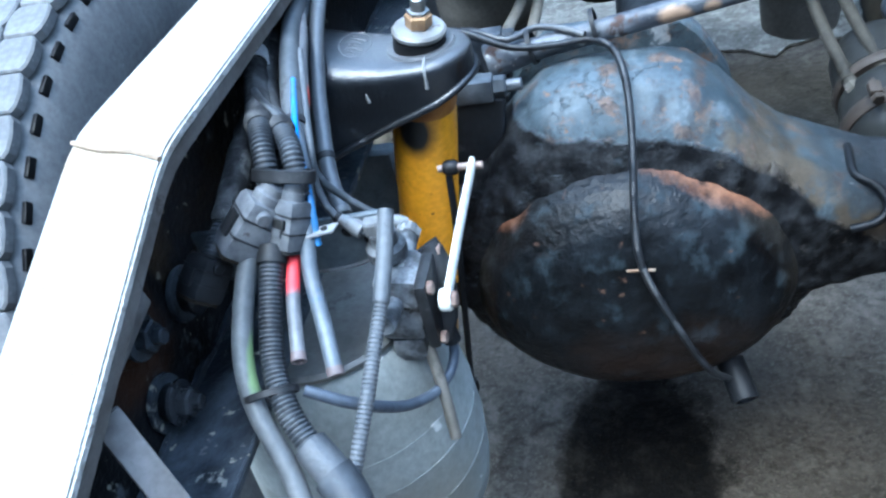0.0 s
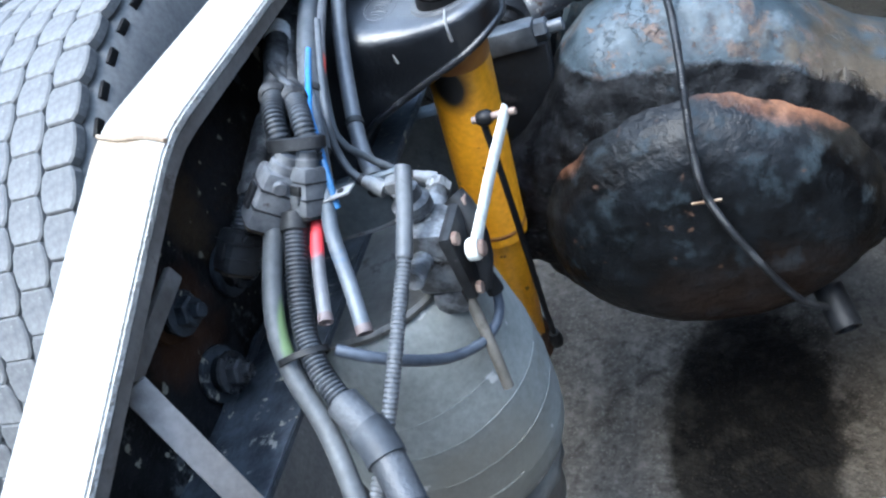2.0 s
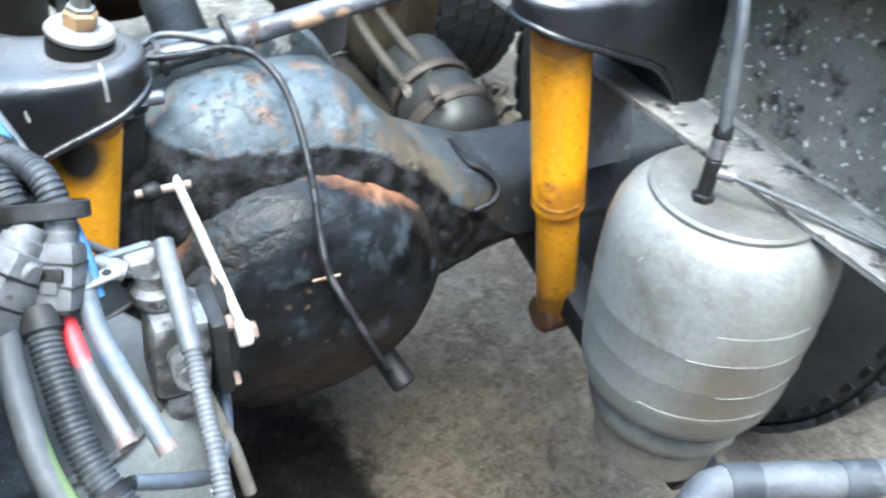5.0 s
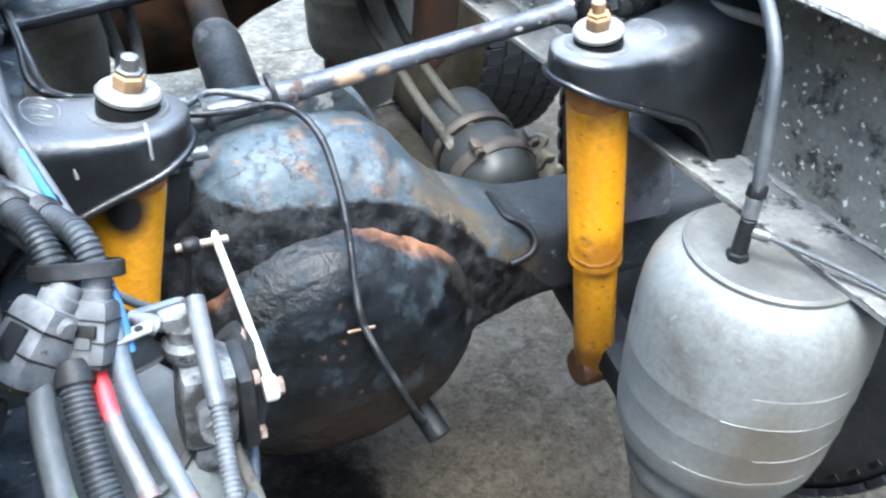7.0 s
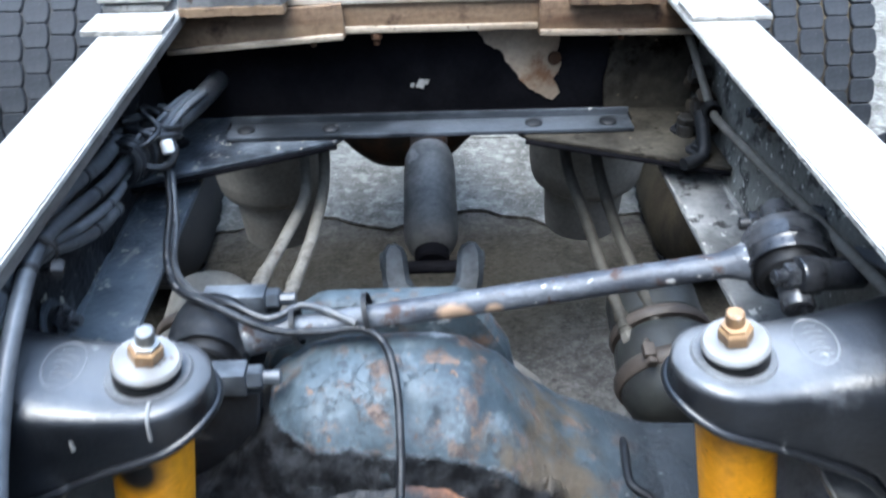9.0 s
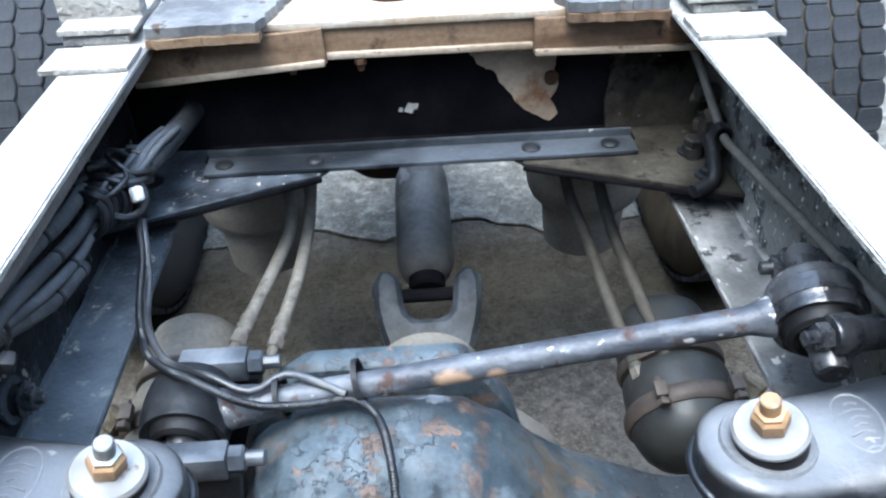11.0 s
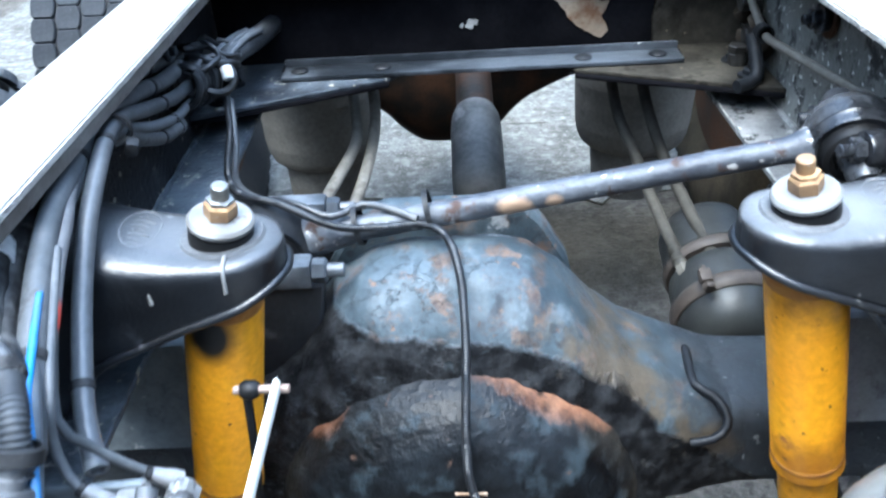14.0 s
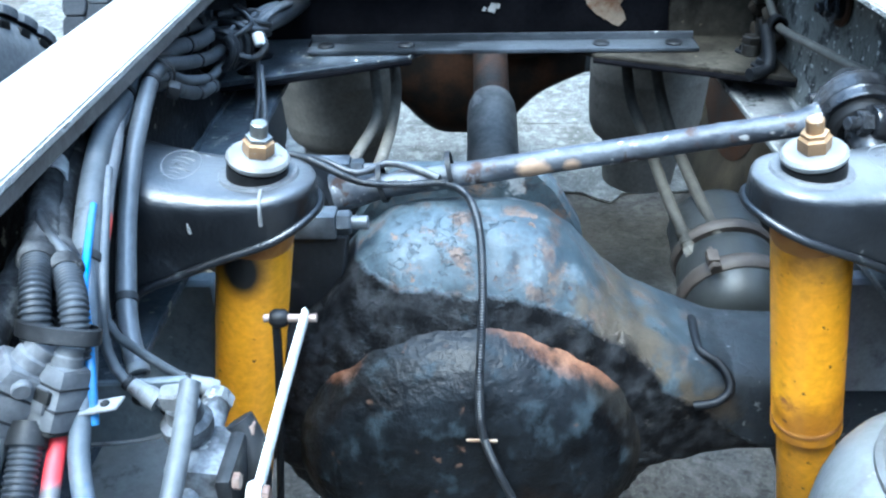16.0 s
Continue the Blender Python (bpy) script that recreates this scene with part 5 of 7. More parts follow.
    if s < 0:
        for run in ([(-0.316, -0.030, 0.9015), (-0.313, -0.043, 0.895), (-0.310, -0.0515, 0.884), (-0.308, -0.0550, 0.866)], [(-0.244, -0.036, 0.8992), (-0.244, -0.044, 0.8965), (-0.244, -0.0500, 0.889), (-0.244, -0.0525, 0.872)]):
            bm = tube(run, 0.0018, 8)
            part("paint_drip", bm, DRIP, br, "pale dried paint drip")
    return br


for s in (-1, 1):
    shock(s)
    shock_bracket(s)


# ---- air springs ----
CREASE = material("pale_crease_dust", (0.14, 0.14, 0.132), (0.27, 0.27, 0.255), (0.5, 0.75), scale=7, crisp=0.10)
RUBBER_FOLD = material("dusty_folded_rubber", (0.055, 0.056, 0.054), (0.16, 0.158, 0.145), (0.45, 0.65), scale=9, bump=0.4, crisp=0.12)
add_stain_or_tone(RUBBER, (0.09, -0.085, 0.22), (0.10, 0.12, 0.17), (0.075, 0.060, 0.042), 1.1, 0.7, 14)
add_stain_or_tone(RUBBER_LIT, (0.07, -0.10, 0.20), (0.10, 0.10, 0.10), (0.15, 0.135, 0.10), 1.2, 0.6, 14)
def air_spring(x, y, label, RUBBER):
    sp = thing("air_spring", (x, y, 0.33), label, "air spring", "air springs")
    m = pose(x, y, 0)
    prof = [(0.0, 0.452), (0.0916, 0.452), (0.1057, 0.456), (0.1169, 0.466), (0.1234, 0.482), (0.1267, 0.506), (0.1272, 0.508), (0.1273, 0.510), (0.1292, 0.556), (0.1297, 0.558), (0.1298, 0.560),
            (0.1307, 0.606), (0.1312, 0.608), (0.1311, 0.610), (0.1311, 0.655), (0.1295, 0.684), (0.1253, 0.706), (0.1178, 0.724), (0.1075, 0.737), (0.0972, 0.743), (0.0, 0.744)]
    # the slack bellows by the wiring has sunken shoulders
    slack = 0.10 if x < 0 and y < 0 else 0.0
    prof = [(r * (1 - slack * max(0.0, min(1.0, (z - 0.585) / 0.09))), z) for r, z in prof]
    part("bellows", lathe(prof, m, 64), RUBBER, sp, "grey dusty ribbed rubber bellows")
    for z, r, a0, a1 in ((0.557, 0.1296, -75, 10), (0.607, 0.1311 - (0.0032 if x < 0 else 0), -95, 5), (0.648, 0.1311 - (0.0092 if x < 0 else 0), -85, -15), (0.515, 0.1275, -110, -40))[:4 if y < 0 else 0]:
        turn = [math.radians(a0 + (a1 - a0) * k / 20 - (45 if x > 0 else 0)) for k in range(21)]
        bm = tube([(x + r * math.cos(a), y + r * math.sin(a), z + 0.0025 * noise.noise(Vector((a * 2, z * 30, x)))) for a in turn], 0.0006, 6)
        part("mould_line", bm, CREASE if x > 0 else RUBBER_LIT, sp, "faint pale mould line")
    # folded skirt where the bellows rolls over its piston
    if y < 0:
        bm = lathe([(0.084, 0.452), (0.092, 0.448), (0.100, 0.440), (0.103, 0.428), (0.101, 0.412), (0.096, 0.404), (0.088, 0.404), (0.084, 0.452)], m, 72)
        for v in bm.verts:
            a = math.atan2(v.co.y - y, v.co.x - x)
            k = 1 + 0.012 * math.sin(a * 18) + 0.01 * noise.noise(v.co * 20)
            v.co.x, v.co.y = x + (v.co.x - x) * k, y + (v.co.y - y) * k
        part("rolled_skirt", bm, RUBBER_FOLD, sp, "darker rolled rubber skirt with small pleats")
    part("top_plate", lathe([(0.0, 0.741), (0.0935, 0.741), (0.0963, 0.744), (0.0963, 0.748), (0.0916, 0.7505), (0.0870, 0.7495), (0.0, 0.7495)], m, 56), PLATE_GREY, sp)
    part("piston", lathe([(0.0, 0.33), (0.0701, 0.33), (0.0823, 0.338), (0.0860, 0.37), (0.0907, 0.43), (0.0860, 0.458), (0.0, 0.458)], m, 48), CHAMBER_TAN, sp)
    return sp


BAGX, BAGY = 0.352, -0.240
add_stain_or_tone(RUBBER, (-0.05, -0.12, 0.21), (0.06, 0.09, 0.11), (0.078, 0.062, 0.044), 1.1, 0.75, 12)
add_stain_or_tone(RUBBER, (0.0, 0.0, 0.13), (0.16, 0.16, 0.028), (0.050, 0.046, 0.040), 1.2, 0.7, 16)
air_spring(-BAGX, BAGY, "dusty rubber air spring under the chassis rail, coloured brighter as lit", RUBBER_LIT)
right_bag = air_spring(BAGX, BAGY, "pale grey rubber air spring with fitting on its plate", RUBBER)
air_spring(-BAGX, 1.10, "dust-coated rubber air spring of the forward axle", CHAMBER_TAN)
air_spring(BAGX, 1.10, "dust-coated rubber air spring of the forward axle", CHAMBER_TAN)


def spring_beam(s):
    bm = box(look((s * 0.40, -0.05, 0.345), (s * 0.40, AX_Y, 0.40)), 0.07, 0.05, 0.52, 0.012)
    return solo("spring_beam", bm, BLACK, (s * 0.40, 0, 0.34), "black steel trailing beam carrying the air spring", "beam", "spring beams")


for s in (-1, 1):
    spring_beam(s)

# fitting on the right air spring
fit_ = thing("air_fitting", (0.30, BAGY, 0.7465), "brass and black push-in air fitting on spring plate", "fitting")
bm = hex_nut(pose(0.30, BAGY, 0.7465), 0.012, 0.012)
rod((0.30, BAGY, 0.756), (0.30, BAGY, 0.80), 0.0085, 14, bm=bm)
part("body", bm, PLASTIC, fit_)
part("collar", rod((0.30, BAGY, 0.80), (0.303, BAGY + 0.003, 0.822), 0.0085, 14), ALU, fit_)
part("elbow", rod((0.30, BAGY, 0.785), (0.318, BAGY - 0.016, 0.782), 0.0062, 12), ALU, fit_)
part("nut", hex_nut(axis((0.303, BAGY + 0.003, 0.822), (0.31, BAGY + 0.01, 0.86)), 0.010, 0.014), PLASTIC, fit_, smooth=30)
solo("air_hose", tube([(0.303, BAGY + 0.003, 0.83), (0.304, BAGY + 0.012, 0.88), (0.310, BAGY + 0.035, 0.955), (0.328, BAGY + 0.09, 1.0), (0.362, BAGY + 0.17, 0.995), (0.402, BAGY + 0.28, 0.955), (0.425, BAGY + 0.38, 0.905)], 0.0068, 12), HOSE_GREY, (0.303, BAGY, 0.83), "dusty grey air hose rising from the spring fitting", "hose")
solo("thin_air_line", tube([(0.318, BAGY - 0.016, 0.782), (0.345, BAGY - 0.05, 0.775), (0.375, BAGY - 0.10, 0.768), (0.41, BAGY - 0.22, 0.765), (0.415, -0.6, 0.768)], 0.0032, 8), HOSE_GREY, (0.345, -0.3, 0.76), "thin grey air line lying on the rail flange", "air line")


# ---- transverse stay rod ----
ROD_EYE = material("worn_steel_eye", (0.020, 0.021, 0.024), (0.085, 0.087, 0.092), (0.16, 0.32), metal=0.25, scale=18, bump=0.4, patch=(0.20, 0.19, 0.17), patch_at=(0.63, 0.70), patch_scale=22, crisp=0.11)


PIN_BLOCK = material("worn_blue_grey_forging", (0.028, 0.033, 0.040), (0.095, 0.105, 0.118), (0.32, 0.5), scale=16, bump=0.4, spec=0.4, crisp=0.12)


for at, size in (((-0.034, 0.004, 0.014), (0.024, 0.016, 0.016)), ((0.010, 0.000, 0.020), (0.013, 0.012, 0.014))):
    add_stain_or_tone(ROD, at, size, (0.33, 0.22, 0.14), 1.1, 0.85, 38, 0.6)


def stay_rod():
    st = thing("stay_rod", (0.05, 0.165, 0.80), "worn blue-black steel transverse stay rod with rubber bushes", "stay rod")
    a, b = Vector((-0.262, 0.195, 0.768)), Vector((0.370, 0.172, 0.880))
    d = (b - a).normalized()
    L = (b - a).length
    prof = [(0.0, 0.04), (0.024, 0.04), (0.020, 0.075), (0.0152, 0.10), (0.0142, 0.12), (0.0142, L - 0.15), (0.0149, L - 0.148), (0.0149, L - 0.144), (0.0142, L - 0.14), (0.0145, L - 0.066), (0.0165, L - 0.058), (0.021, L - 0.043), (0.0, L - 0.038)]
    part("rod", lathe(prof, axis(a, b), 24), ROD, st)
    for c, tilt, mat in ((a, Vector((0.0, 1, 0.05)), BLACK), (b, Vector((0.15, 1, 0.22)), ROD_EYE)):
        tilt = tilt.normalized()
        m = axis(c - tilt * 0.045, c + tilt)
        w = 0.0 if c is a else 0.011
        part("eye", lathe([(0.036, 0.012 + w), (0.043, 0.010 + w), (0.0445, 0.014 + w), (0.0445, 0.020 + w), (0.0465, 0.024 + w), (0.0475, 0.035), (0.0475, 0.055), (0.0465, 0.066 - w), (0.0445, 0.070 - w), (0.0445, 0.076 - w), (0.043, 0.080 - w), (0.036, 0.078 - w), (0.036, 0.012 + w)], m, 40), mat, st)
        part("rubber_ring", lathe([(0.0, 0.006 + w), (0.020, 0.006 + w), (0.0225, w), (0.028, w - 0.003), (0.033, w), (0.0365, 0.010 + w), (0.0365, 0.080 - w), (0.033, 0.089 - w), (0.028, 0.092 - w), (0.0, 0.086 - w)], m, 36), RUBBER_DARK, st)
        part("pin", lathe([(0.0, -0.030), (0.014, -0.030), (0.0165, -0.026), (0.0165, 0.000), (0.020, 0.006), (0.020, 0.084), (0.0165, 0.090), (0.0165, 0.116), (0.014, 0.120), (0.0, 0.120)], m, 24), BLACK_GLOSS, st)
    for y in (0.125, 0.262):
        bm = box(pose(-0.245, y, 0.774), 0.075, 0.028, 0.030, 0.004)
        part("pin_end", bm, PIN_BLOCK, st)
        bm = hex_nut(axis((-0.207, y, 0.774), (0, y, 0.774)), 0.014, 0.016)
        rod((-0.192, y, 0.774), (-0.172, y, 0.774), 0.008, 12, bm=bm)
        part("bolt", bm, PIN_BLOCK, st, smooth=30)
    for q, way in (((0.333, 0.118, 0.893), (1, 0.1, -0.05)), ((0.352, 0.262, 0.864), (1, -0.1, 0.1))):
        q, way = Vector(q), Vector(way).normalized()
        bm = rod(q, q + way * 0.016, 0.0075, 14)
        hex_nut(axis(q + way * 0.012, q + way), 0.0135, 0.013, bm)
        part("bolt", bm, BLACK_GLOSS, st, smooth=30)
        bm = lathe([(0.0, 0.0), (0.019, 0.0), (0.0205, 0.003), (0.0205, 0.020), (0.017, 0.026), (0.0165, 0.070), (0.0, 0.070)], axis(q + way * 0.024, q + way), 24)
        part("pin_block", bm, ROD_EYE, st)
    return st


stay_rod()


# ---- driveline ----
def driveshaft():
    ds = thing("driveshaft", (0, 0.9, 0.35), "dusty steel driveshaft with universal joint yoke", "driveshaft")
    m = axis((-0.004, 0.792, 0.474), (0.0, 1.36, 0.64))
    part("tube", lathe([(0.0, 0.0), (0.030, 0.0), (0.044, 0.010), (0.052, 0.030), (0.0545, 0.055), (0.0545, 0.22), (0.052, 0.255), (0.046, 0.275), (0.0, 0.28)], m, 36), DRIVE, ds)
    part("slip_joint", lathe([(0.0, 0.27), (0.041, 0.27), (0.041, 0.56), (0.0, 0.56)], m, 28), AXLE_DARK, ds)
    c = Vector((-0.003, 0.765, 0.452))
    # fork: one forged piece with two rounded arms
    fork = [(-0.080, 0.050), (-0.092, 0.040), (-0.098, 0.020), (-0.098, -0.025), (-0.090, -0.065), (-0.078, -0.105), (-0.060, -0.140), (0.060, -0.140), (0.078, -0.105), (0.090, -0.065), (0.098, -0.025), (0.098, 0.020), (0.092, 0.040), (0.080, 0.050),
            (0.064, 0.046), (0.050, 0.030), (0.046, -0.010), (0.042, -0.036), (0.028, -0.050), (-0.028, -0.050), (-0.042, -0.036), (-0.046, -0.010), (-0.050, 0.030), (-0.064, 0.046)]
    lean = Matrix.Translation(c) @ pose(0, 0, 0, 32) @ Matrix.Translation((0, 0, -0.040))
    part("yoke", prism(fork, 0.072, lean, 0.010), YOKE, ds, "blue-black forged yoke")
    for s in (-1, 1):
        part("bearing_cap", rod((c.x + s * 0.050, c.y + 0.012, c.z + 0.012), (c.x + s * 0.102, c.y + 0.012, c.z + 0.012), 0.019, 18), YOKE, ds)
    part("cross", rod((c.x - 0.07, c.y, c.z + 0.005), (c.x + 0.07, c.y, c.z + 0.005), 0.013, 14), DULL_BLACK, ds)
    part("companion_flange", lathe([(0.0, 0.0), (0.078, 0.0), (0.085, 0.004), (0.085, 0.016), (0.074, 0.022), (0.060, 0.040), (0.045, 0.052), (0.0, 0.052)], axis((c.x, c.y - 0.155, c.z - 0.085), (c.x, c.y, c.z)), 36), CHAMBER_TAN, ds, "dust-coated pinion flange")
    part("shaft_yoke", rod((c.x, c.y + 0.01, c.z + 0.01), (c.x, c.y + 0.10, c.z + 0.05), 0.034, 20), DULL_BLACK, ds)
    return ds


driveshaft()


# ---- brake chambers ----
def chamber(s, ring, front, label, paint):
    """A double brake chamber: front dome, clamp ring, back drum with its band, two ports and the caked lever beside it."""
    ring, d = Vector(ring), Vector(front).normalized()
    ch = thing("brake_chamber", (ring.x, ring.y, ring.z - 0.10), label, "brake chamber", "brake chambers")
    m = axis(ring, ring + d)
    part("front_dome", lathe([(0.0, -0.01), (0.084, -0.01), (0.084, 0.012), (0.081, 0.030), (0.073, 0.050), (0.058, 0.066), (0.036, 0.075), (0.0, 0.078)], m, 44), paint, ch)
    ringpart = part("clamp_ring", lathe([(0.080, -0.014), (0.0865, -0.014), (0.0905, -0.009), (0.0920, 0.0), (0.0905, 0.009), (0.0865, 0.014), (0.080, 0.014), (0.080, -0.014)], m, 52), RING_BROWN, ch, "rust-brown clamp ring")
    part("middle", lathe([(0.0, -0.075), (0.070, -0.075), (0.079, -0.066), (0.082, -0.05), (0.084, -0.008), (0.0, -0.008)], m, 44), paint, ch)
    part("back_band", lathe([(0.070, -0.094), (0.081, -0.094), (0.084, -0.089), (0.084, -0.080), (0.081, -0.075), (0.070, -0.075), (0.070, -0.094)], m, 48), RING_BROWN, ch)
    part("back_drum", lathe([(0.0, -0.200), (0.030, -0.198), (0.055, -0.190), (0.070, -0.176), (0.076, -0.158), (0.078, -0.10), (0.070, -0.09), (0.0, -0.09)], m, 44), paint, ch)
    side = d.cross(Vector((0, 0, 1))).normalized()
    top = side.cross(d).normalized()
    for k in (-1, 1):
        lug = ring + top * 0.092 + side * (0.055 * k)
        part("ring_lug", box(axis(lug, lug + d), 0.018, 0.014, 0.024, 0.003), RING_BROWN, ringpart)
        bm = rod(lug - d * 0.02, lug + d * 0.022, 0.004, 10)
        hex_nut(axis(lug + d * 0.017, lug + d), 0.010, 0.009, bm)
        part("ring_bolt", bm, RING_BROWN, ringpart, smooth=30)
    rnd_ = random.Random(11)
    for k in range(9):
        at = ring + d * (0.012 * (k % 5)) + Vector((s * (0.085 + 0.012 * (k % 3)), 0, 0.055 - 0.024 * k))
        bm = box(Matrix.Translation(at) @ pose(0, 0, 0, rnd_.uniform(0, 60), rnd_.uniform(0, 60), rnd_.uniform(0, 60)), 0.042, 0.034, 0.040, 0.009)
        bmesh.ops.subdivide_edges(bm, edges=bm.edges[:], cuts=2, use_grid_fill=True)
        for v in bm.verts:
            v.co += 0.008 * noise.noise_vector(v.co * 34) + 0.003 * noise.noise_vector(v.co * 110)
        part("mud_lump", bm, MUD_PALE, ch, "lump of pale dried mud")
    return ch


RING_BROWN = material("brown_black_ring", (0.030, 0.024, 0.020), (0.070, 0.056, 0.046), (0.45, 0.65), scale=14, bump=0.4, spec=0.25)
MUD_PALE = material("pale_dried_mud", (0.15, 0.132, 0.102), (0.060, 0.052, 0.040), (0.8, 0.95), scale=20, bump=1.0, spec=0.1)
CHAMBER_GREY = material("olive_grey_dusty_paint", (0.024, 0.025, 0.023), (0.010, 0.0105, 0.011), (0.38, 0.58), scale=9, patch=(0.018, 0.017, 0.016), patch_at=(0.58, 0.66), patch_scale=12, crisp=0.13, spec=0.3)
chamber(1, (0.372, 0.418, 0.468), (0.02, -0.93, -0.26), "olive-grey brake chamber with a brown clamp ring", CHAMBER_GREY)
chamber(-1, (-0.375, 0.42, 0.485), (-0.02, -0.93, -0.26), "dust-coated brake chamber below the stay rod", CHAMBER_TAN)


def brake_hose(pts, label):
    jacket = HOSE_GRIMY if pts[0][0] > 0 else HOSE_BROWN
    h = thing("brake_hose", pts[-1], label, "hose", "brake hoses")
    part("hose", tube(pts, 0.0102, 12), jacket, h)
    e, f = Vector(pts[-1]), Vector(pts[-2])
    d = (e - f).normalized()
    prof = [(0.0, -0.020), (0.0118, -0.020), (0.0125, -0.017), (0.0125, -0.010), (0.0110, -0.008), (0.0110, -0.003), (0.0125, -0.001), (0.0125, 0.006), (0.0108, 0.008), (0.0108, 0.018), (0.0, 0.018)]
    part("ferrule", lathe(prof, axis(e, e + d), 18), jacket, h, "crimped dusty ferrule")
    part("nut", hex_nut(axis(e + d * 0.016, e + d * 0.1), 0.0125, 0.016), CHAMBER_TAN, h, smooth=30)
    part("stem", rod(e + d * 0.03, e + d * 0.055, 0.008, 12), CHAMBER_TAN, h)
    return h


brake_hose([(-0.235, 0.82, 0.74), (-0.225, 0.76, 0.69), (-0.222, 0.70, 0.66), (-0.245, 0.58, 0.648), (-0.272, 0.50, 0.628)], "dusty brown brake hose with crimped ferrule")
brake_hose([(-0.195, 0.80, 0.75), (-0.188, 0.75, 0.70), (-0.192, 0.70, 0.66), (-0.205, 0.60, 0.632), (-0.226, 0.515, 0.606)], "dusty brown brake hose with crimped ferrule")
brake_hose([(0.235, 0.80, 0.74), (0.245, 0.75, 0.67), (0.265, 0.67, 0.622), (0.284, 0.58, 0.570), (0.303, 0.485, 0.530)], "dusty brown brake hose with crimped ferrule")
brake_hose([(0.285, 0.78, 0.74), (0.295, 0.73, 0.68), (0.308, 0.66, 0.632), (0.328, 0.57, 0.586), (0.347, 0.480, 0.550)], "dusty brown brake hose with crimped ferrule")


# ---- levelling valve with lever ----
VALVE = material("dirty_valve_metal", (0.045, 0.046, 0.048), (0.170, 0.178, 0.188), (0.38, 0.62), metal=0.1, scale=44, bump=0.6, patch=(0.014, 0.011, 0.009), patch_at=(0.56, 0.62), patch_scale=36, crisp=0.08, spec=0.3, specks=(0.22, 0.22, 0.215), specks_at=(0.66, 0.70), specks_scale=70)
FITTING = material("pale_dusty_fitting", (0.23, 0.235, 0.238), (0.12, 0.122, 0.125), (0.4, 0.6), metal=0.1, scale=34, patch=(0.05, 0.035, 0.026), patch_at=(0.58, 0.66), patch_scale=40, spec=0.3)
HOSE_BLUE = material("dark_blue_grey_hose", (0.030, 0.038, 0.054), (0.090, 0.105, 0.128), (0.35, 0.5), scale=14, spec=0.35)


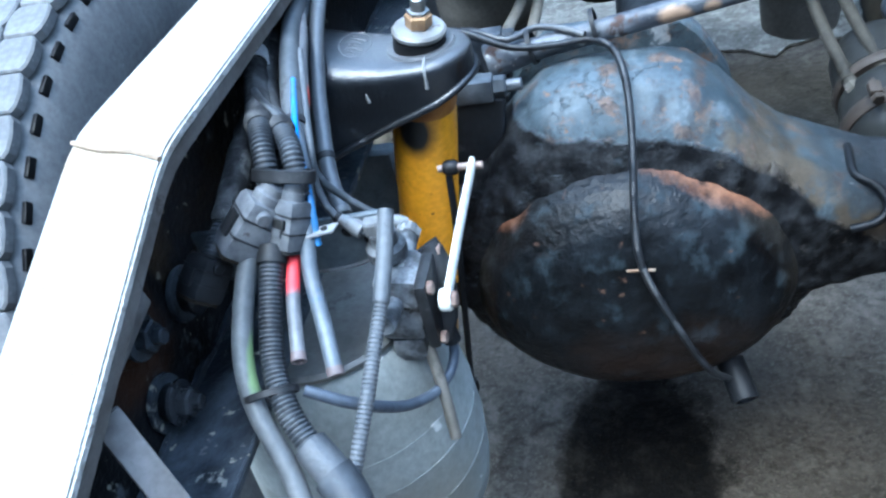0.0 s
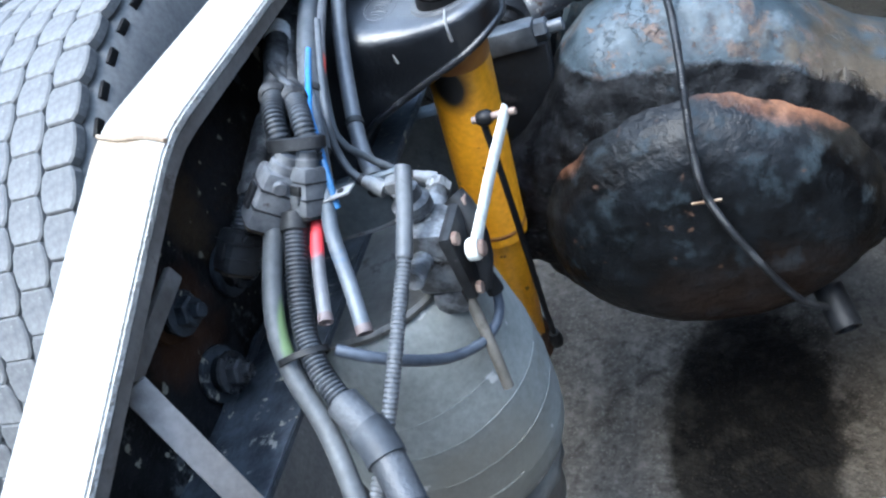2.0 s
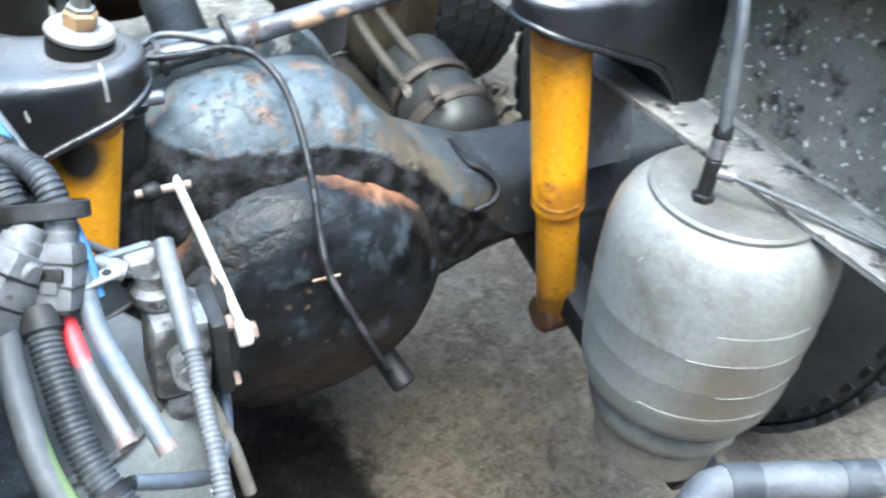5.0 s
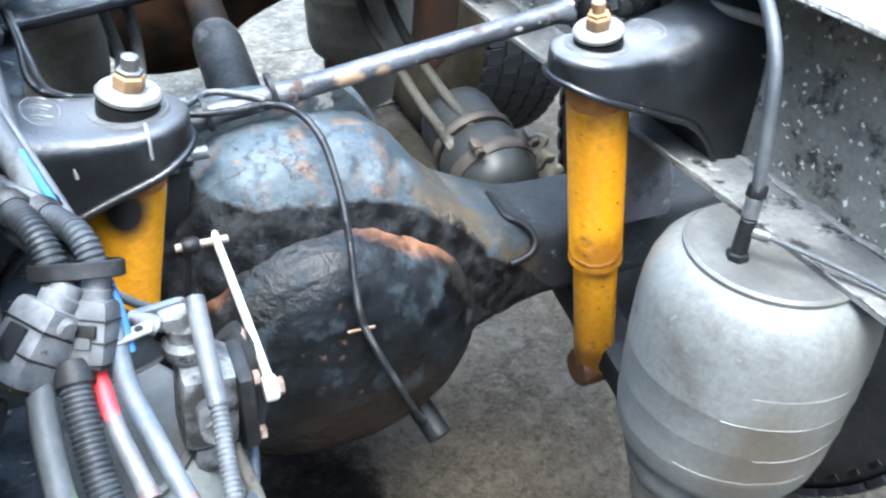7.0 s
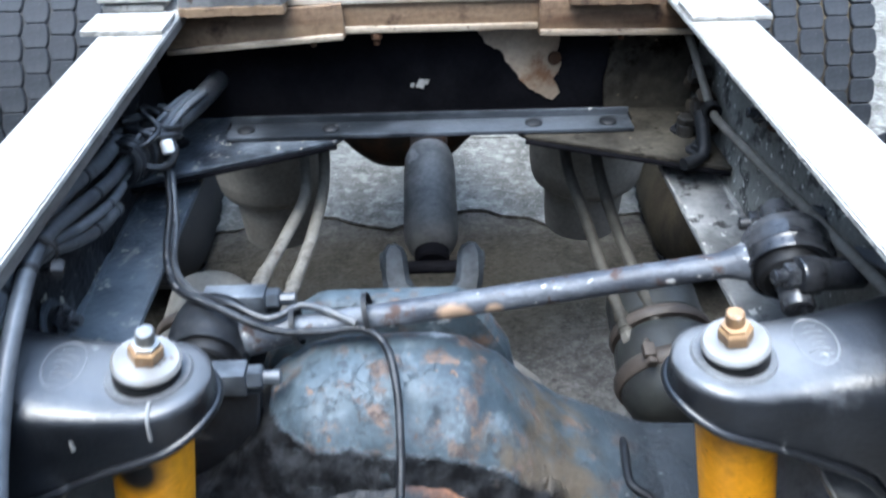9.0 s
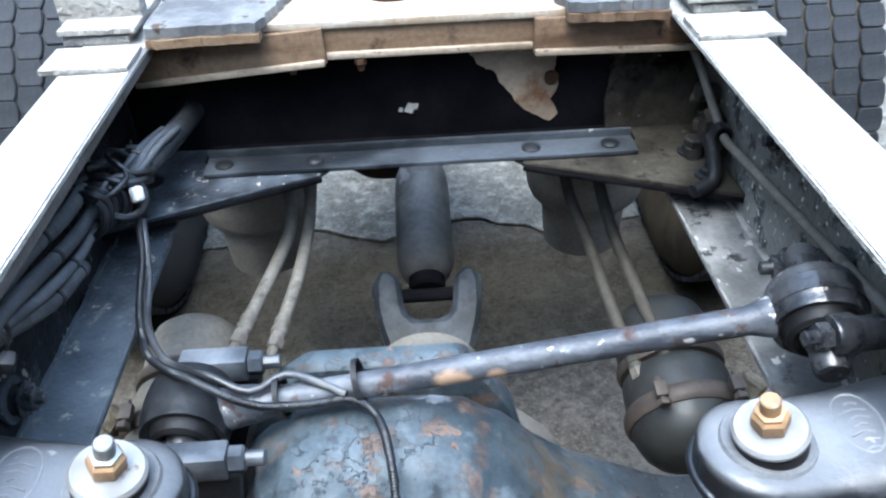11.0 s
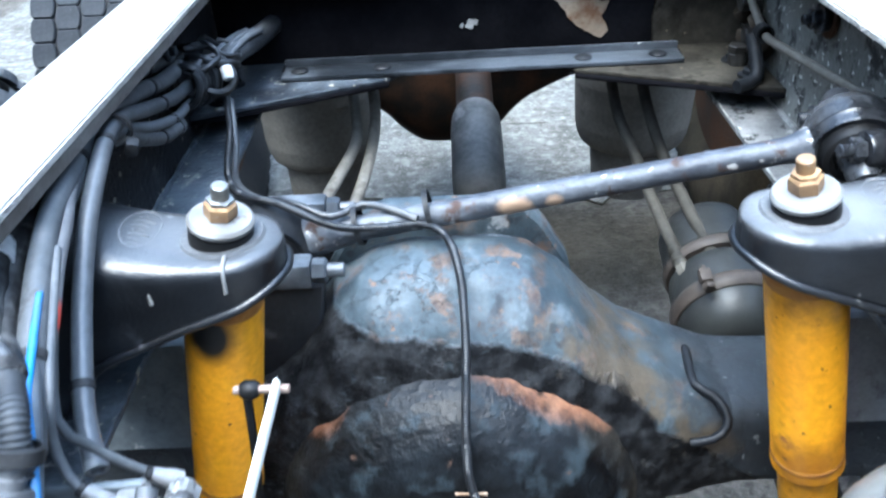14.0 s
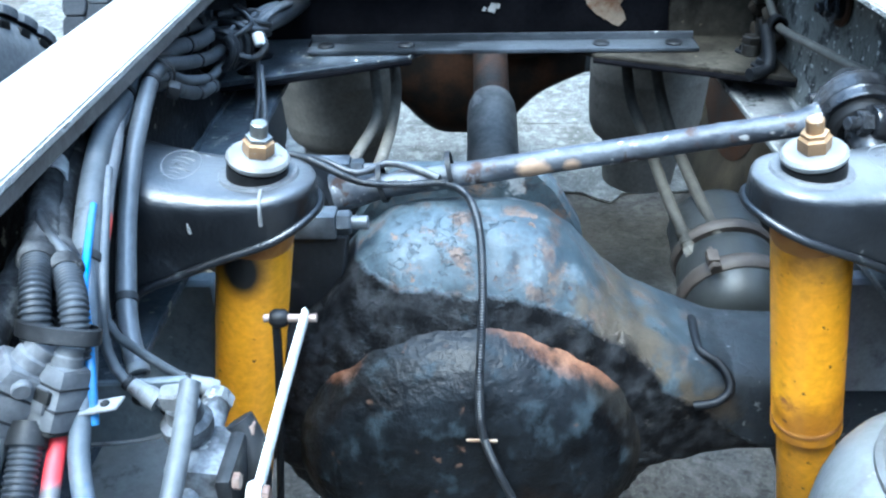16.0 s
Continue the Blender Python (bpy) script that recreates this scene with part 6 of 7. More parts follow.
def levelling_valve():
    lv = thing("levelling_valve", (-0.25, -0.27, 0.70), "grimy grey levelling valve with black cover and pale lever", "valve")
    part("body", box(pose(-0.250, -0.272, 0.788, 0, 6, 0), 0.042, 0.048, 0.070, 0.008), VALVE, lv)
    part("foot", box(pose(-0.252, -0.276, 0.738), 0.034, 0.036, 0.030, 0.010), VALVE, lv)
    part("cover", box(pose(-0.224, -0.274, 0.786), 0.012, 0.060, 0.072, 0.005), PLASTIC, lv)
    # curved black guard hugging the lever side
    bm = tube([(-0.226, -0.245, 0.822), (-0.217, -0.252, 0.806), (-0.214, -0.262, 0.786), (-0.216, -0.272, 0.764), (-0.224, -0.280, 0.744)], 0.011, 10)
    part("guard", bm, PLASTIC, lv, "curved black plastic guard")
    for y, z in ((-0.297, 0.816), (-0.250, 0.818), (-0.297, 0.758), (-0.252, 0.756)):
        part("cover_bolt", hex_nut(axis((-0.218, y, z), (0, y, z)), 0.0060, 0.005), RUSTY_BOLT, lv, smooth=30)
    part("neck", rod((-0.252, -0.298, 0.800), (-0.252, -0.330, 0.806), 0.010, 14), VALVE, lv)
    part("head", lathe([(0.0, 0.0), (0.017, 0.0), (0.018, 0.004), (0.018, 0.012), (0.013, 0.016), (0.012, 0.026), (0.0, 0.026)], pose(-0.256, -0.262, 0.826), 20), VALVE, lv)
    part("port_nut", hex_nut(axis((-0.260, -0.258, 0.850), (-0.266, -0.252, 0.9)), 0.0125, 0.013), FITTING, lv, smooth=30)
    part("port", rod((-0.252, -0.250, 0.806), (-0.252, -0.205, 0.812), 0.011, 14), VALVE, lv)
    part("port_nut", hex_nut(axis((-0.252, -0.218, 0.810), (-0.252, -0.15, 0.812)), 0.013, 0.012), FITTING, lv, smooth=30)
    bm = tube([(-0.205, -0.297, 0.800), (-0.205, -0.20, 0.803), (-0.205, -0.092, 0.803)], 0.0065, 8)
    bm.transform(Matrix.Translation((-0.205, 0, 0.8)) @ Matrix.Diagonal((0.55, 1, 1.25, 1)) @ Matrix.Translation((0.205, 0, -0.8)))
    lever = part("lever", bm, LEVER, lv, "pale yellowed lever arm")
    part("pivot_ring", lathe([(0.0, 0), (0.0090, 0), (0.0100, 0.002), (0.0100, 0.008), (0.0090, 0.010), (0.0, 0.010)], axis((-0.211, -0.294, 0.799), (0, -0.294, 0.799)), 20), LEVER, lever)
    part("pivot_bolt", hex_nut(axis((-0.203, -0.294, 0.799), (0, -0.294, 0.799)), 0.0072, 0.007), RUSTY_BOLT, lever, smooth=30)
    part("end_pin", rod((-0.242, -0.095, 0.802), (-0.194, -0.095, 0.802), 0.004, 10), RUSTY_BOLT, lever)
    part("link_bush", lathe([(0.0, 0.0), (0.006, 0.0), (0.0085, 0.004), (0.0085, 0.012), (0.006, 0.016), (0.0, 0.016)], axis((-0.236, -0.095, 0.802), (0, -0.095, 0.802)), 16), RUBBER_DARK, lv)
    part("link_rod", tube([(-0.231, -0.095, 0.80), (-0.243, -0.080, 0.70), (-0.279, -0.034, 0.47), (-0.293, -0.012, 0.375)], 0.0042, 8), BLACK, lv)
    part("link_foot", lathe([(0.0, 0.0), (0.009, 0.0), (0.010, 0.01), (0.007, 0.03), (0.0, 0.03)], axis((-0.295, -0.009, 0.362), (-0.279, -0.034, 0.47)), 12), RUBBER_DARK, lv)
    # rounded bracket plate between rail and valve
    shape = [(-0.440, 0.800), (-0.345, 0.803), (-0.300, 0.808), (-0.276, 0.816), (-0.259, 0.834), (-0.252, 0.858), (-0.255, 0.866), (-0.300, 0.862), (-0.440, 0.858)]
    plate = part("bracket", prism(shape, 0.006, Matrix.Translation((0, -0.246, 0)) @ pose(0, 0, 0, 90), 0.0015), PLATE_BLUE, lv, "dusty blue-grey rounded bracket")
    part("rim", tube([(x, -0.251, z) for x, z in shape[1:7]], 0.0024, 6), FITTING, plate, "pale worn rim")
    for x, z in ((-0.290, 0.848), (-0.272, 0.838)):
        part("hole", rod((x, -0.2518, z), (x, -0.2535, z), 0.0055, 14), BORE, plate)
    part("drain_pipe", tube([(-0.238, -0.282, 0.738), (-0.228, -0.305, 0.70), (-0.222, -0.325, 0.655)], 0.0055, 10), HOSE_BROWN, lv)
    part("elbow", tube([(-0.230, -0.262, 0.748), (-0.224, -0.260, 0.734), (-0.221, -0.262, 0.718)], 0.0085, 12), PLASTIC, lv)
    part("loop_hose", tube([(-0.221, -0.261, 0.724), (-0.221, -0.267, 0.707), (-0.225, -0.284, 0.697), (-0.234, -0.312, 0.703), (-0.246, -0.346, 0.727), (-0.256, -0.378, 0.763), (-0.276, -0.396, 0.792), (-0.302, -0.398, 0.808)], 0.0050, 10), HOSE_BLUE, lv)
    return lv


levelling_valve()


# ---- wiring and air lines along the cream rail ----
def hose(name, pts, r, mat, label, category="hose", ribs=0.0, group="hoses on the rail", sleeve=None, cut=None):
    """A hose on smooth points; sleeve: a smooth cuff at its start, cut: the colour of its open far end."""
    h = thing(name, pts[0], label, category, group)
    part("jacket", tube(pts, r, 12, ribs), mat, h)
    p = smooth_path(pts)
    if sleeve:
        part("cuff", tube([p[0], p[0].lerp(p[1], 0.5), p[1]], r * 1.2, 14), sleeve, h)
    if name == "air_hose":
        for f in (0.22, 0.58, 0.9):
            k = min(int(f * len(p)), len(p) - 3)
            part("tie_band", tube([p[k], p[k].lerp(p[k + 1], 0.25), p[k].lerp(p[k + 1], 0.5)], r * 1.14, 14), PLASTIC, h, "narrow black tie band")
    if cut:
        d = (p[-1] - p[-2]).normalized()
        part("open_end", lathe([(r * 1.06, -0.004), (r * 1.06, 0.003), (r * 0.72, 0.003), (r * 0.70, -0.002), (0.0, -0.002)], axis(p[-1], p[-1] + d), 16), cut, h)
    return h



thin_conduit = hose("corrugated_hose", [(-0.246, -0.268, 0.872), (-0.247, -0.295, 0.852), (-0.248, -0.330, 0.832), (-0.251, -0.365, 0.815), (-0.254, -0.402, 0.797), (-0.262, -0.45, 0.768), (-0.272, -0.50, 0.74)], 0.0063, HOSE_GREY, "thin grey corrugated conduit beside the valve", "conduit", 0.0037)
part("cuff", tube([(-0.246, -0.264, 0.8745), (-0.2463, -0.270, 0.8705), (-0.247, -0.295, 0.852), (-0.248, -0.330, 0.832)], 0.0071, 14), HOSE_GREY, thin_conduit, "smooth grey cuff")
hose("green_cable", [(-0.347, -0.315, 0.885), (-0.348, -0.35, 0.865), (-0.345, -0.39, 0.838), (-0.333, -0.42, 0.812), (-0.305, -0.455, 0.782), (-0.28, -0.50, 0.752), (-0.25, -0.56, 0.73)], 0.0084, GREEN, "faded green and grey jacketed cable", "cable")
hose("corrugated_conduit", [(-0.328, -0.315, 0.885), (-0.327, -0.35, 0.86), (-0.322, -0.39, 0.832), (-0.308, -0.42, 0.812), (-0.285, -0.445, 0.79)], 0.0100, CONDUIT, "dark grey corrugated wiring conduit", "conduit", 0.0036, sleeve=PLASTIC)
THICK = material("worn_braided_hose", (0.034, 0.038, 0.044), (0.075, 0.080, 0.087), (0.45, 0.65), scale=22, bump=0.5, fine=260)
thick = [(-0.29, -0.44, 0.795), (-0.262, -0.465, 0.776), (-0.235, -0.505, 0.752), (-0.19, -0.58, 0.735), (-0.08, -0.63, 0.73), (-0.01, -0.575, 0.735), (0.05, -0.522, 0.742), (0.11, -0.535, 0.742), (0.20, -0.57, 0.74), (0.40, -0.64, 0.768)]
thick_hose = hose("thick_hose", thick, 0.0140, THICK, "thick grey-black taped wiring hose crossing between the rails", "hose")
line = smooth_path(thick)
for k in [int(f * (len(line) - 3)) for f in (0.12, 0.24, 0.37, 0.5, 0.61, 0.73, 0.85, 0.95)]:
    part("tape_wrap", tube([line[k], line[k + 1], line[k + 2]], 0.0149, 14), CONDUIT, thick_hose, "grey worn tape wrap")
solo("taped_joint", tube([(-0.271, -0.457, 0.782), (-0.262, -0.465, 0.776), (-0.254, -0.476, 0.769)], 0.0160, 14), CONDUIT, (-0.277, -0.452, 0.786), "grey taped joint round a hose", "tape")
hose("red_air_line", [(-0.390, 0.10, 0.957), (-0.371, 0.0, 0.957), (-0.354, -0.06, 0.952), (-0.340, -0.12, 0.944), (-0.325, -0.18, 0.931), (-0.318, -0.25, 0.905), (-0.316, -0.30, 0.878), (-0.311, -0.345, 0.856), (-0.300, -0.390, 0.835)], 0.0058, RED, "dusty red air line, cut with an open end", "air line", cut=CUT)
hose("blue_air_line", [(-0.398, 0.08, 0.955), (-0.378, -0.02, 0.952), (-0.359, -0.1, 0.945), (-0.336, -0.18, 0.937), (-0.309, -0.25, 0.927), (-0.300, -0.29, 0.899), (-0.300, -0.321, 0.869), (-0.290, -0.352, 0.838), (-0.279, -0.384, 0.812)], 0.0066, BLUE, "dusty blue air line, cut with an open end", "air line", cut=CUT)
hose("thin_blue_line", [(-0.336, -0.155, 0.950), (-0.324, -0.20, 0.942), (-0.311, -0.245, 0.934), (-0.299, -0.275, 0.921), (-0.294, -0.295, 0.902), (-0.293, -0.308, 0.878)], 0.0030, BLUE_BRIGHT, "thin bright blue air line beside the wiring", "air line")
# black air pipes of the rail bundle
hose("air_hose", [(-0.408, 0.45, 0.872), (-0.398, 0.36, 0.890), (-0.388, 0.24, 0.924), (-0.374, 0.14, 0.957), (-0.365, 0.08, 0.965), (-0.358, 0.03, 0.958), (-0.352, -0.03, 0.936), (-0.346, -0.08, 0.908), (-0.336, -0.13, 0.880), (-0.324, -0.175, 0.856), (-0.308, -0.21, 0.838)], 0.0082, HOSE_PALE, "pale dusty air pipe bent down past the shock bracket", "hose", cut=FITTING)
hose("air_hose", [(-0.418, 0.46, 0.895), (-0.412, 0.37, 0.908), (-0.403, 0.25, 0.938), (-0.387, 0.13, 0.959), (-0.380, 0.05, 0.962), (-0.368, -0.04, 0.960), (-0.350, -0.12, 0.950), (-0.328, -0.20, 0.932), (-0.311, -0.262, 0.905)], 0.0100, HOSE_GREY, "thick dusty black air hose along the rail", "hose")
hose("air_hose", [(-0.411, 0.45, 0.850), (-0.400, 0.36, 0.864), (-0.388, 0.24, 0.902), (-0.376, 0.14, 0.944), (-0.372, 0.08, 0.955), (-0.372, 0.0, 0.950), (-0.368, -0.09, 0.932)], 0.0064, HOSE_GREY, "thin grey air hose along the rail", "hose")
hose("air_hose", [(-0.396, 0.35, 0.856), (-0.392, 0.28, 0.872), (-0.386, 0.20, 0.906), (-0.380, 0.13, 0.940), (-0.384, 0.05, 0.952), (-0.390, -0.03, 0.945)], 0.0085, HOSE, "short black air hose with a crimped end", "hose", sleeve=HOSE)
hose("air_hose", [(-0.428, 0.46, 0.91), (-0.424, 0.38, 0.926), (-0.414, 0.27, 0.950), (-0.397, 0.15, 0.966), (-0.392, 0.05, 0.966), (-0.396, -0.04, 0.960)], 0.0090, HOSE, "black air hose under the rail flange", "hose")
# taped wiring sleeves whose corrugated ends run into the plugs
def taped_sleeve(pts, r, split, label):
    h = thing("wiring_sleeve", pts[0], label, "sleeve", "hoses on the rail")
    bm = tube(pts[:split + 1], r * 1.22, 14)
    for v in bm.verts:
        v.co += 0.0022 * noise.noise_vector(v.co * 70)
    part("taped_jacket", bm, TAPE, h, "rough dusty cloth tape")
    part("corrugated_end", tube(pts[split:], r, 14, 0.0037), CONDUIT, h, "black corrugated end")
    p, q = Vector(pts[split]), Vector(pts[split + 1])
    part("cuff", lathe([(r * 0.9, -0.008), (r * 1.28, -0.006), (r * 1.3, 0.002), (r * 1.1, 0.006), (r * 0.9, 0.006), (r * 0.9, -0.008)], axis(p, q), 16), TAPE, h)
    return h


TAPE = material("dusty_cloth_tape", (0.012, 0.012, 0.013), (0.070, 0.070, 0.070), (0.6, 0.8), scale=30, bump=0.8, spec=0.2, patch=(0.14, 0.138, 0.13), patch_at=(0.60, 0.68), patch_scale=40, crisp=0.12)
taped_sleeve([(-0.415, 0.08, 0.945), (-0.410, 0.0, 0.953), (-0.403, -0.05, 0.952), (-0.387, -0.12, 0.948), (-0.360, -0.19, 0.944), (-0.344, -0.230, 0.950), (-0.333, -0.258, 0.950), (-0.327, -0.276, 0.940), (-0.326, -0.287, 0.922)], 0.0098, 5, "dusty taped wiring sleeve with a corrugated end")
taped_sleeve([(-0.405, 0.08, 0.930), (-0.398, 0.0, 0.938), (-0.391, -0.05, 0.942), (-0.380, -0.12, 0.936), (-0.350, -0.19, 0.936), (-0.326, -0.232, 0.943), (-0.310, -0.260, 0.944), (-0.304, -0.276, 0.935), (-0.303, -0.288, 0.913)], 0.0092, 5, "dusty taped wiring sleeve with a corrugated end")
taped_sleeve([(-0.40, 0.06, 0.925), (-0.398, -0.05, 0.925), (-0.392, -0.14, 0.918), (-0.378, -0.22, 0.915), (-0.372, -0.29, 0.900), (-0.378, -0.322, 0.885)], 0.0095, 4, "dusty taped wiring sleeve running to the black plug")
# twisted tail round the sleeves
hose("twisted_cable", [(-0.345, -0.205, 0.951), (-0.352, -0.222, 0.936), (-0.338, -0.236, 0.922), (-0.318, -0.238, 0.934), (-0.324, -0.228, 0.948), (-0.350, -0.200, 0.953), (-0.372, -0.165, 0.950), (-0.378, -0.148, 0.934), (-0.362, -0.160, 0.922), (-0.344, -0.172, 0.934)], 0.0045, HOSE, "thin black cable twisted round the wiring sleeves", "cable")
hose("thin_air_line", [(-0.345, -0.10, 0.953), (-0.322, -0.18, 0.935), (-0.308, -0.23, 0.919), (-0.309, -0.24, 0.896), (-0.302, -0.25, 0.874), (-0.285, -0.258, 0.858), (-0.268, -0.262, 0.852)], 0.0036, HOSE_GREY, "thin grey air line to the valve", "air line")
hose("thin_air_line", [(-0.345, -0.10, 0.949), (-0.325, -0.18, 0.922), (-0.315, -0.22, 0.892), (-0.305, -0.215, 0.866), (-0.284, -0.21, 0.839), (-0.261, -0.205, 0.818), (-0.252, -0.203, 0.813)], 0.0036, HOSE_GREY, "thin grey air line to the valve", "air line")
for a, b in (((-0.292, -0.254, 0.863), (-0.264, -0.264, 0.849)), ((-0.272, -0.208, 0.827), (-0.250, -0.203, 0.811))):
    a, b = Vector(a), Vector(b)
    fg = thing("line_fitting", a, "small pale push-in fitting on an air line", "fitting", "line fittings")
    part("body", lathe([(0.0, 0), (0.0050, 0), (0.0058, 0.003), (0.0064, 0.010), (0.0076, 0.014), (0.0076, 0.022), (0.0, 0.023)], axis(a, b), 16), FITTING, fg)
    part("collet", rod(a - (b - a).normalized() * 0.005, a, 0.0055, 12), PLASTIC, fg)


def connector(at, target, w, d, h, mat, label, notch=False):
    m = look(at, target)
    cn = thing("wiring_connector", at, label, "connector", "wiring connectors")
    shell = part("shell", box(m, w, d, h, 0.006), mat, cn)
    for f in (0.22, -0.12):
        part("band", box(m @ Matrix.Translation((0, 0, h * f)), w * 1.035, d * 1.035, h * 0.035, 0.0006), PLASTIC, cn, "thin black band")
    part("step", box(m @ Matrix.Translation((0, 0, h * 0.36)), w * 0.92, d * 0.94, h * 0.34, 0.005), mat, cn)
    part("latch", box(m @ Matrix.Translation((0, d * 0.53, -h * 0.02)), w * 0.4, d * 0.14, h * 0.42, 0.002), PLASTIC if not notch else mat, cn)
    if notch:
        part("notch", box(m @ Matrix.Translation((-w * 0.08, d * 0.56, h * 0.06)), w * 0.46, d * 0.12, h * 0.20, 0.001), BORE, cn)
    else:
        part("ear", rod(m @ Vector((-w * 0.60, d * 0.1, h * 0.34)), m @ Vector((-w * 0.34, d * 0.1, h * 0.36)), w * 0.17, 14), mat, cn)
    mouth = part("mouth", box(m @ Matrix.Translation((0, 0, -h * 0.51)), w * 0.84, d * 0.84, h * 0.10, 0.003), BROWN if not notch else BORE, cn, "rust-brown open mouth" if not notch else "dark open mouth")
    part("sleeve_nut", lathe([(0.0, 0), (w * 0.36, 0), (w * 0.36, h * 0.16), (w * 0.31, h * 0.19), (w * 0.31, h * 0.32), (w * 0.27, h * 0.34), (0.0, h * 0.34)], m @ Matrix.Translation((0, 0, h * 0.5)), 20), mat, cn)
    return cn


connector((-0.345, -0.308, 0.900), (-0.390, -0.340, 0.856), 0.035, 0.033, 0.050, PLASTIC_GREY, "grey dusty plug connector with a rusty socket mouth")
connector((-0.312, -0.304, 0.897), (-0.324, -0.326, 0.858), 0.027, 0.025, 0.040, CONNECTOR_DARK, "dark grey square wiring connector hanging on the bundle", True)
connector((-0.388, -0.330, 0.870), (-0.415, -0.375, 0.825), 0.030, 0.030, 0.036, PLASTIC, "black wiring connector behind the grey plug")


def band(name, c, way, rx, ry, w, t, mat, label, category, group):
    """A flat strap bent to an oval round the direction way."""
    m = axis(c, Vector(c) + Vector(way))
    bm = bmesh.new()
    rows = []
    for k in range(28):
        a = 2 * math.pi * k / 28
        u, v = math.cos(a), math.sin(a)
        rows.append([bm.verts.new(m @ Vector((u * (rx + o), v * (ry + o), z))) for o, z in ((0, -w), (t, -w * 0.8), (t, w * 0.8), (0, w))])
    for k in range(28):
        p, q = rows[k], rows[(k + 1) % 28]
        for j in range(4):
            bm.faces.new((p[j], p[(j + 1) % 4], q[(j + 1) % 4], q[j]))
    return solo(name, bm, mat, c, label, category, group)


band("cable_strap", (-0.313, -0.282, 0.930), (-0.12, -0.50, -0.85), 0.0265, 0.0150, 0.0055, 0.002, PLASTIC, "wide black strap round both wiring plugs", "strap", "cable straps")
band("cable_tie", (-0.322, -0.41, 0.818), (0.2, -0.6, -0.5), 0.020, 0.013, 0.003, 0.0016, PLASTIC, "black plastic cable tie", "cable tie", "cable ties")
band("cable_tie", (-0.379, 0.100, 0.959), (0.16, -1, 0.06), 0.0260, 0.0185, 0.004, 0.002, PLASTIC, "dusty plastic cable tie round the hoses", "cable tie", "cable ties")
solo("hose_clip", box(pose(-0.352, 0.092, 0.946, 10, 20, 15), 0.013, 0.016, 0.015, 0.004), PLASTIC, (-0.352, 0.092, 0.938), "dusty grey clip on the hose bundle", "clip")
prof = [(-0.300, -0.312), (-0.278, -0.306), (-0.276, -0.294), (-0.298, -0.300)]
clip = thing("clip_plate", (-0.29, -0.304, 0.886), "small pale metal clip plate with a hole", "clip")
part("plate", prism(prof, 0.0025, pose(0, 0, 0.887), 0.0006), FITTING, clip)
part("hole", rod((-0.286, -0.302, 0.8893), (-0.286, -0.302, 0.8905), 0.003, 10), BORE, clip)
solo("white_tape", lathe([(0.0118, -0.012), (0.0135, -0.012), (0.0135, 0.012), (0.0118, 0.012), (0.0118, -0.012)], axis((-0.392, -0.10, 0.950), (-0.36, -0.19, 0.942)), 14), WHITE, (-0.392, -0.10, 0.950), "torn white tape round a wiring sleeve", "tape")


# ---- knotted cable coil in the corner ----
CABLE_BLACK = material("glossy_black_cable", (0.006, 0.0065, 0.008), (0.024, 0.026, 0.029), (0.3, 0.45), scale=24, spec=0.4)
def loop(c, way, r, squash, turns, radius, drift, label):
    """A cable wound round the bundle: centre, axis, loop radius, number of turns and its drift along the axis."""
    c, w = Vector(c), Vector(way).normalized()
    u = w.orthogonal().normalized()
    v = w.cross(u)
    n = int(12 * turns)
    pts = [c + u * (r * math.cos(2 * math.pi * k / 12)) + v * (r * squash * math.sin(2 * math.pi * k / 12)) + w * (drift * (k / n - 0.5) + 0.002 * math.sin(k * 2.1)) for k in range(n + 1)]
    return solo("knotted_cable", tube(pts, radius, 8), CABLE_BLACK, c, label, "cable", "knotted cables")


along = (0.05, 1.0, -0.22)
loop((-0.408, 0.440, 0.874), along, 0.030, 0.85, 3.2, 0.0052, 0.050, "black cable wound tightly round the hose bundle")
loop((-0.404, 0.478, 0.868), along, 0.034, 0.9, 2.1, 0.0048, 0.030, "black cable wound round the hose bundle")
loop((-0.384, 0.500, 0.888), (0.3, 0.4, 1.0), 0.036, 0.9, 1.3, 0.0055, 0.016, "loose loop of black cable")
loop((-0.392, 0.545, 0.880), (0.5, -0.5, 1.0), 0.030, 0.8, 1.2, 0.0042, 0.012, "loose loop of black cable")
loop((-0.372, 0.462, 0.880), (0.5, -0.8, 0.6), 0.026, 1.0, 1.4, 0.0050, 0.012, "loose loop of thin black cable")
loop((-0.398, 0.515, 0.862), (-0.4, -0.6, 0.6), 0.024, 0.9, 2.0, 0.0040, 0.02, "tangled loop of thin black cable")
loop((-0.396, 0.462, 0.900), (0.1, -0.2, 1.0), 0.033, 0.8, 1.3, 0.0040, 0.014, "loose loop of thin black cable")
loop((-0.372, 0.512, 0.902), (0.6, 0.2, 0.9), 0.028, 1.0, 1.2, 0.0038, 0.010, "loose loop of thin black cable")
loop((-0.414, 0.505, 0.892), (-0.2, 0.7, 0.6), 0.030, 0.9, 1.6, 0.0042, 0.018, "tangled loop of thin black cable")
solo("plug", lathe([(0.0, 0), (0.0075, 0), (0.0085, 0.002), (0.0085, 0.016), (0.007, 0.018), (0.0, 0.018)], axis((-0.358, 0.470, 0.888), (-0.352, 0.455, 0.868)), 14), WHITE, (-0.358, 0.470, 0.888), "small white plastic plug on the knotted cable", "plug")
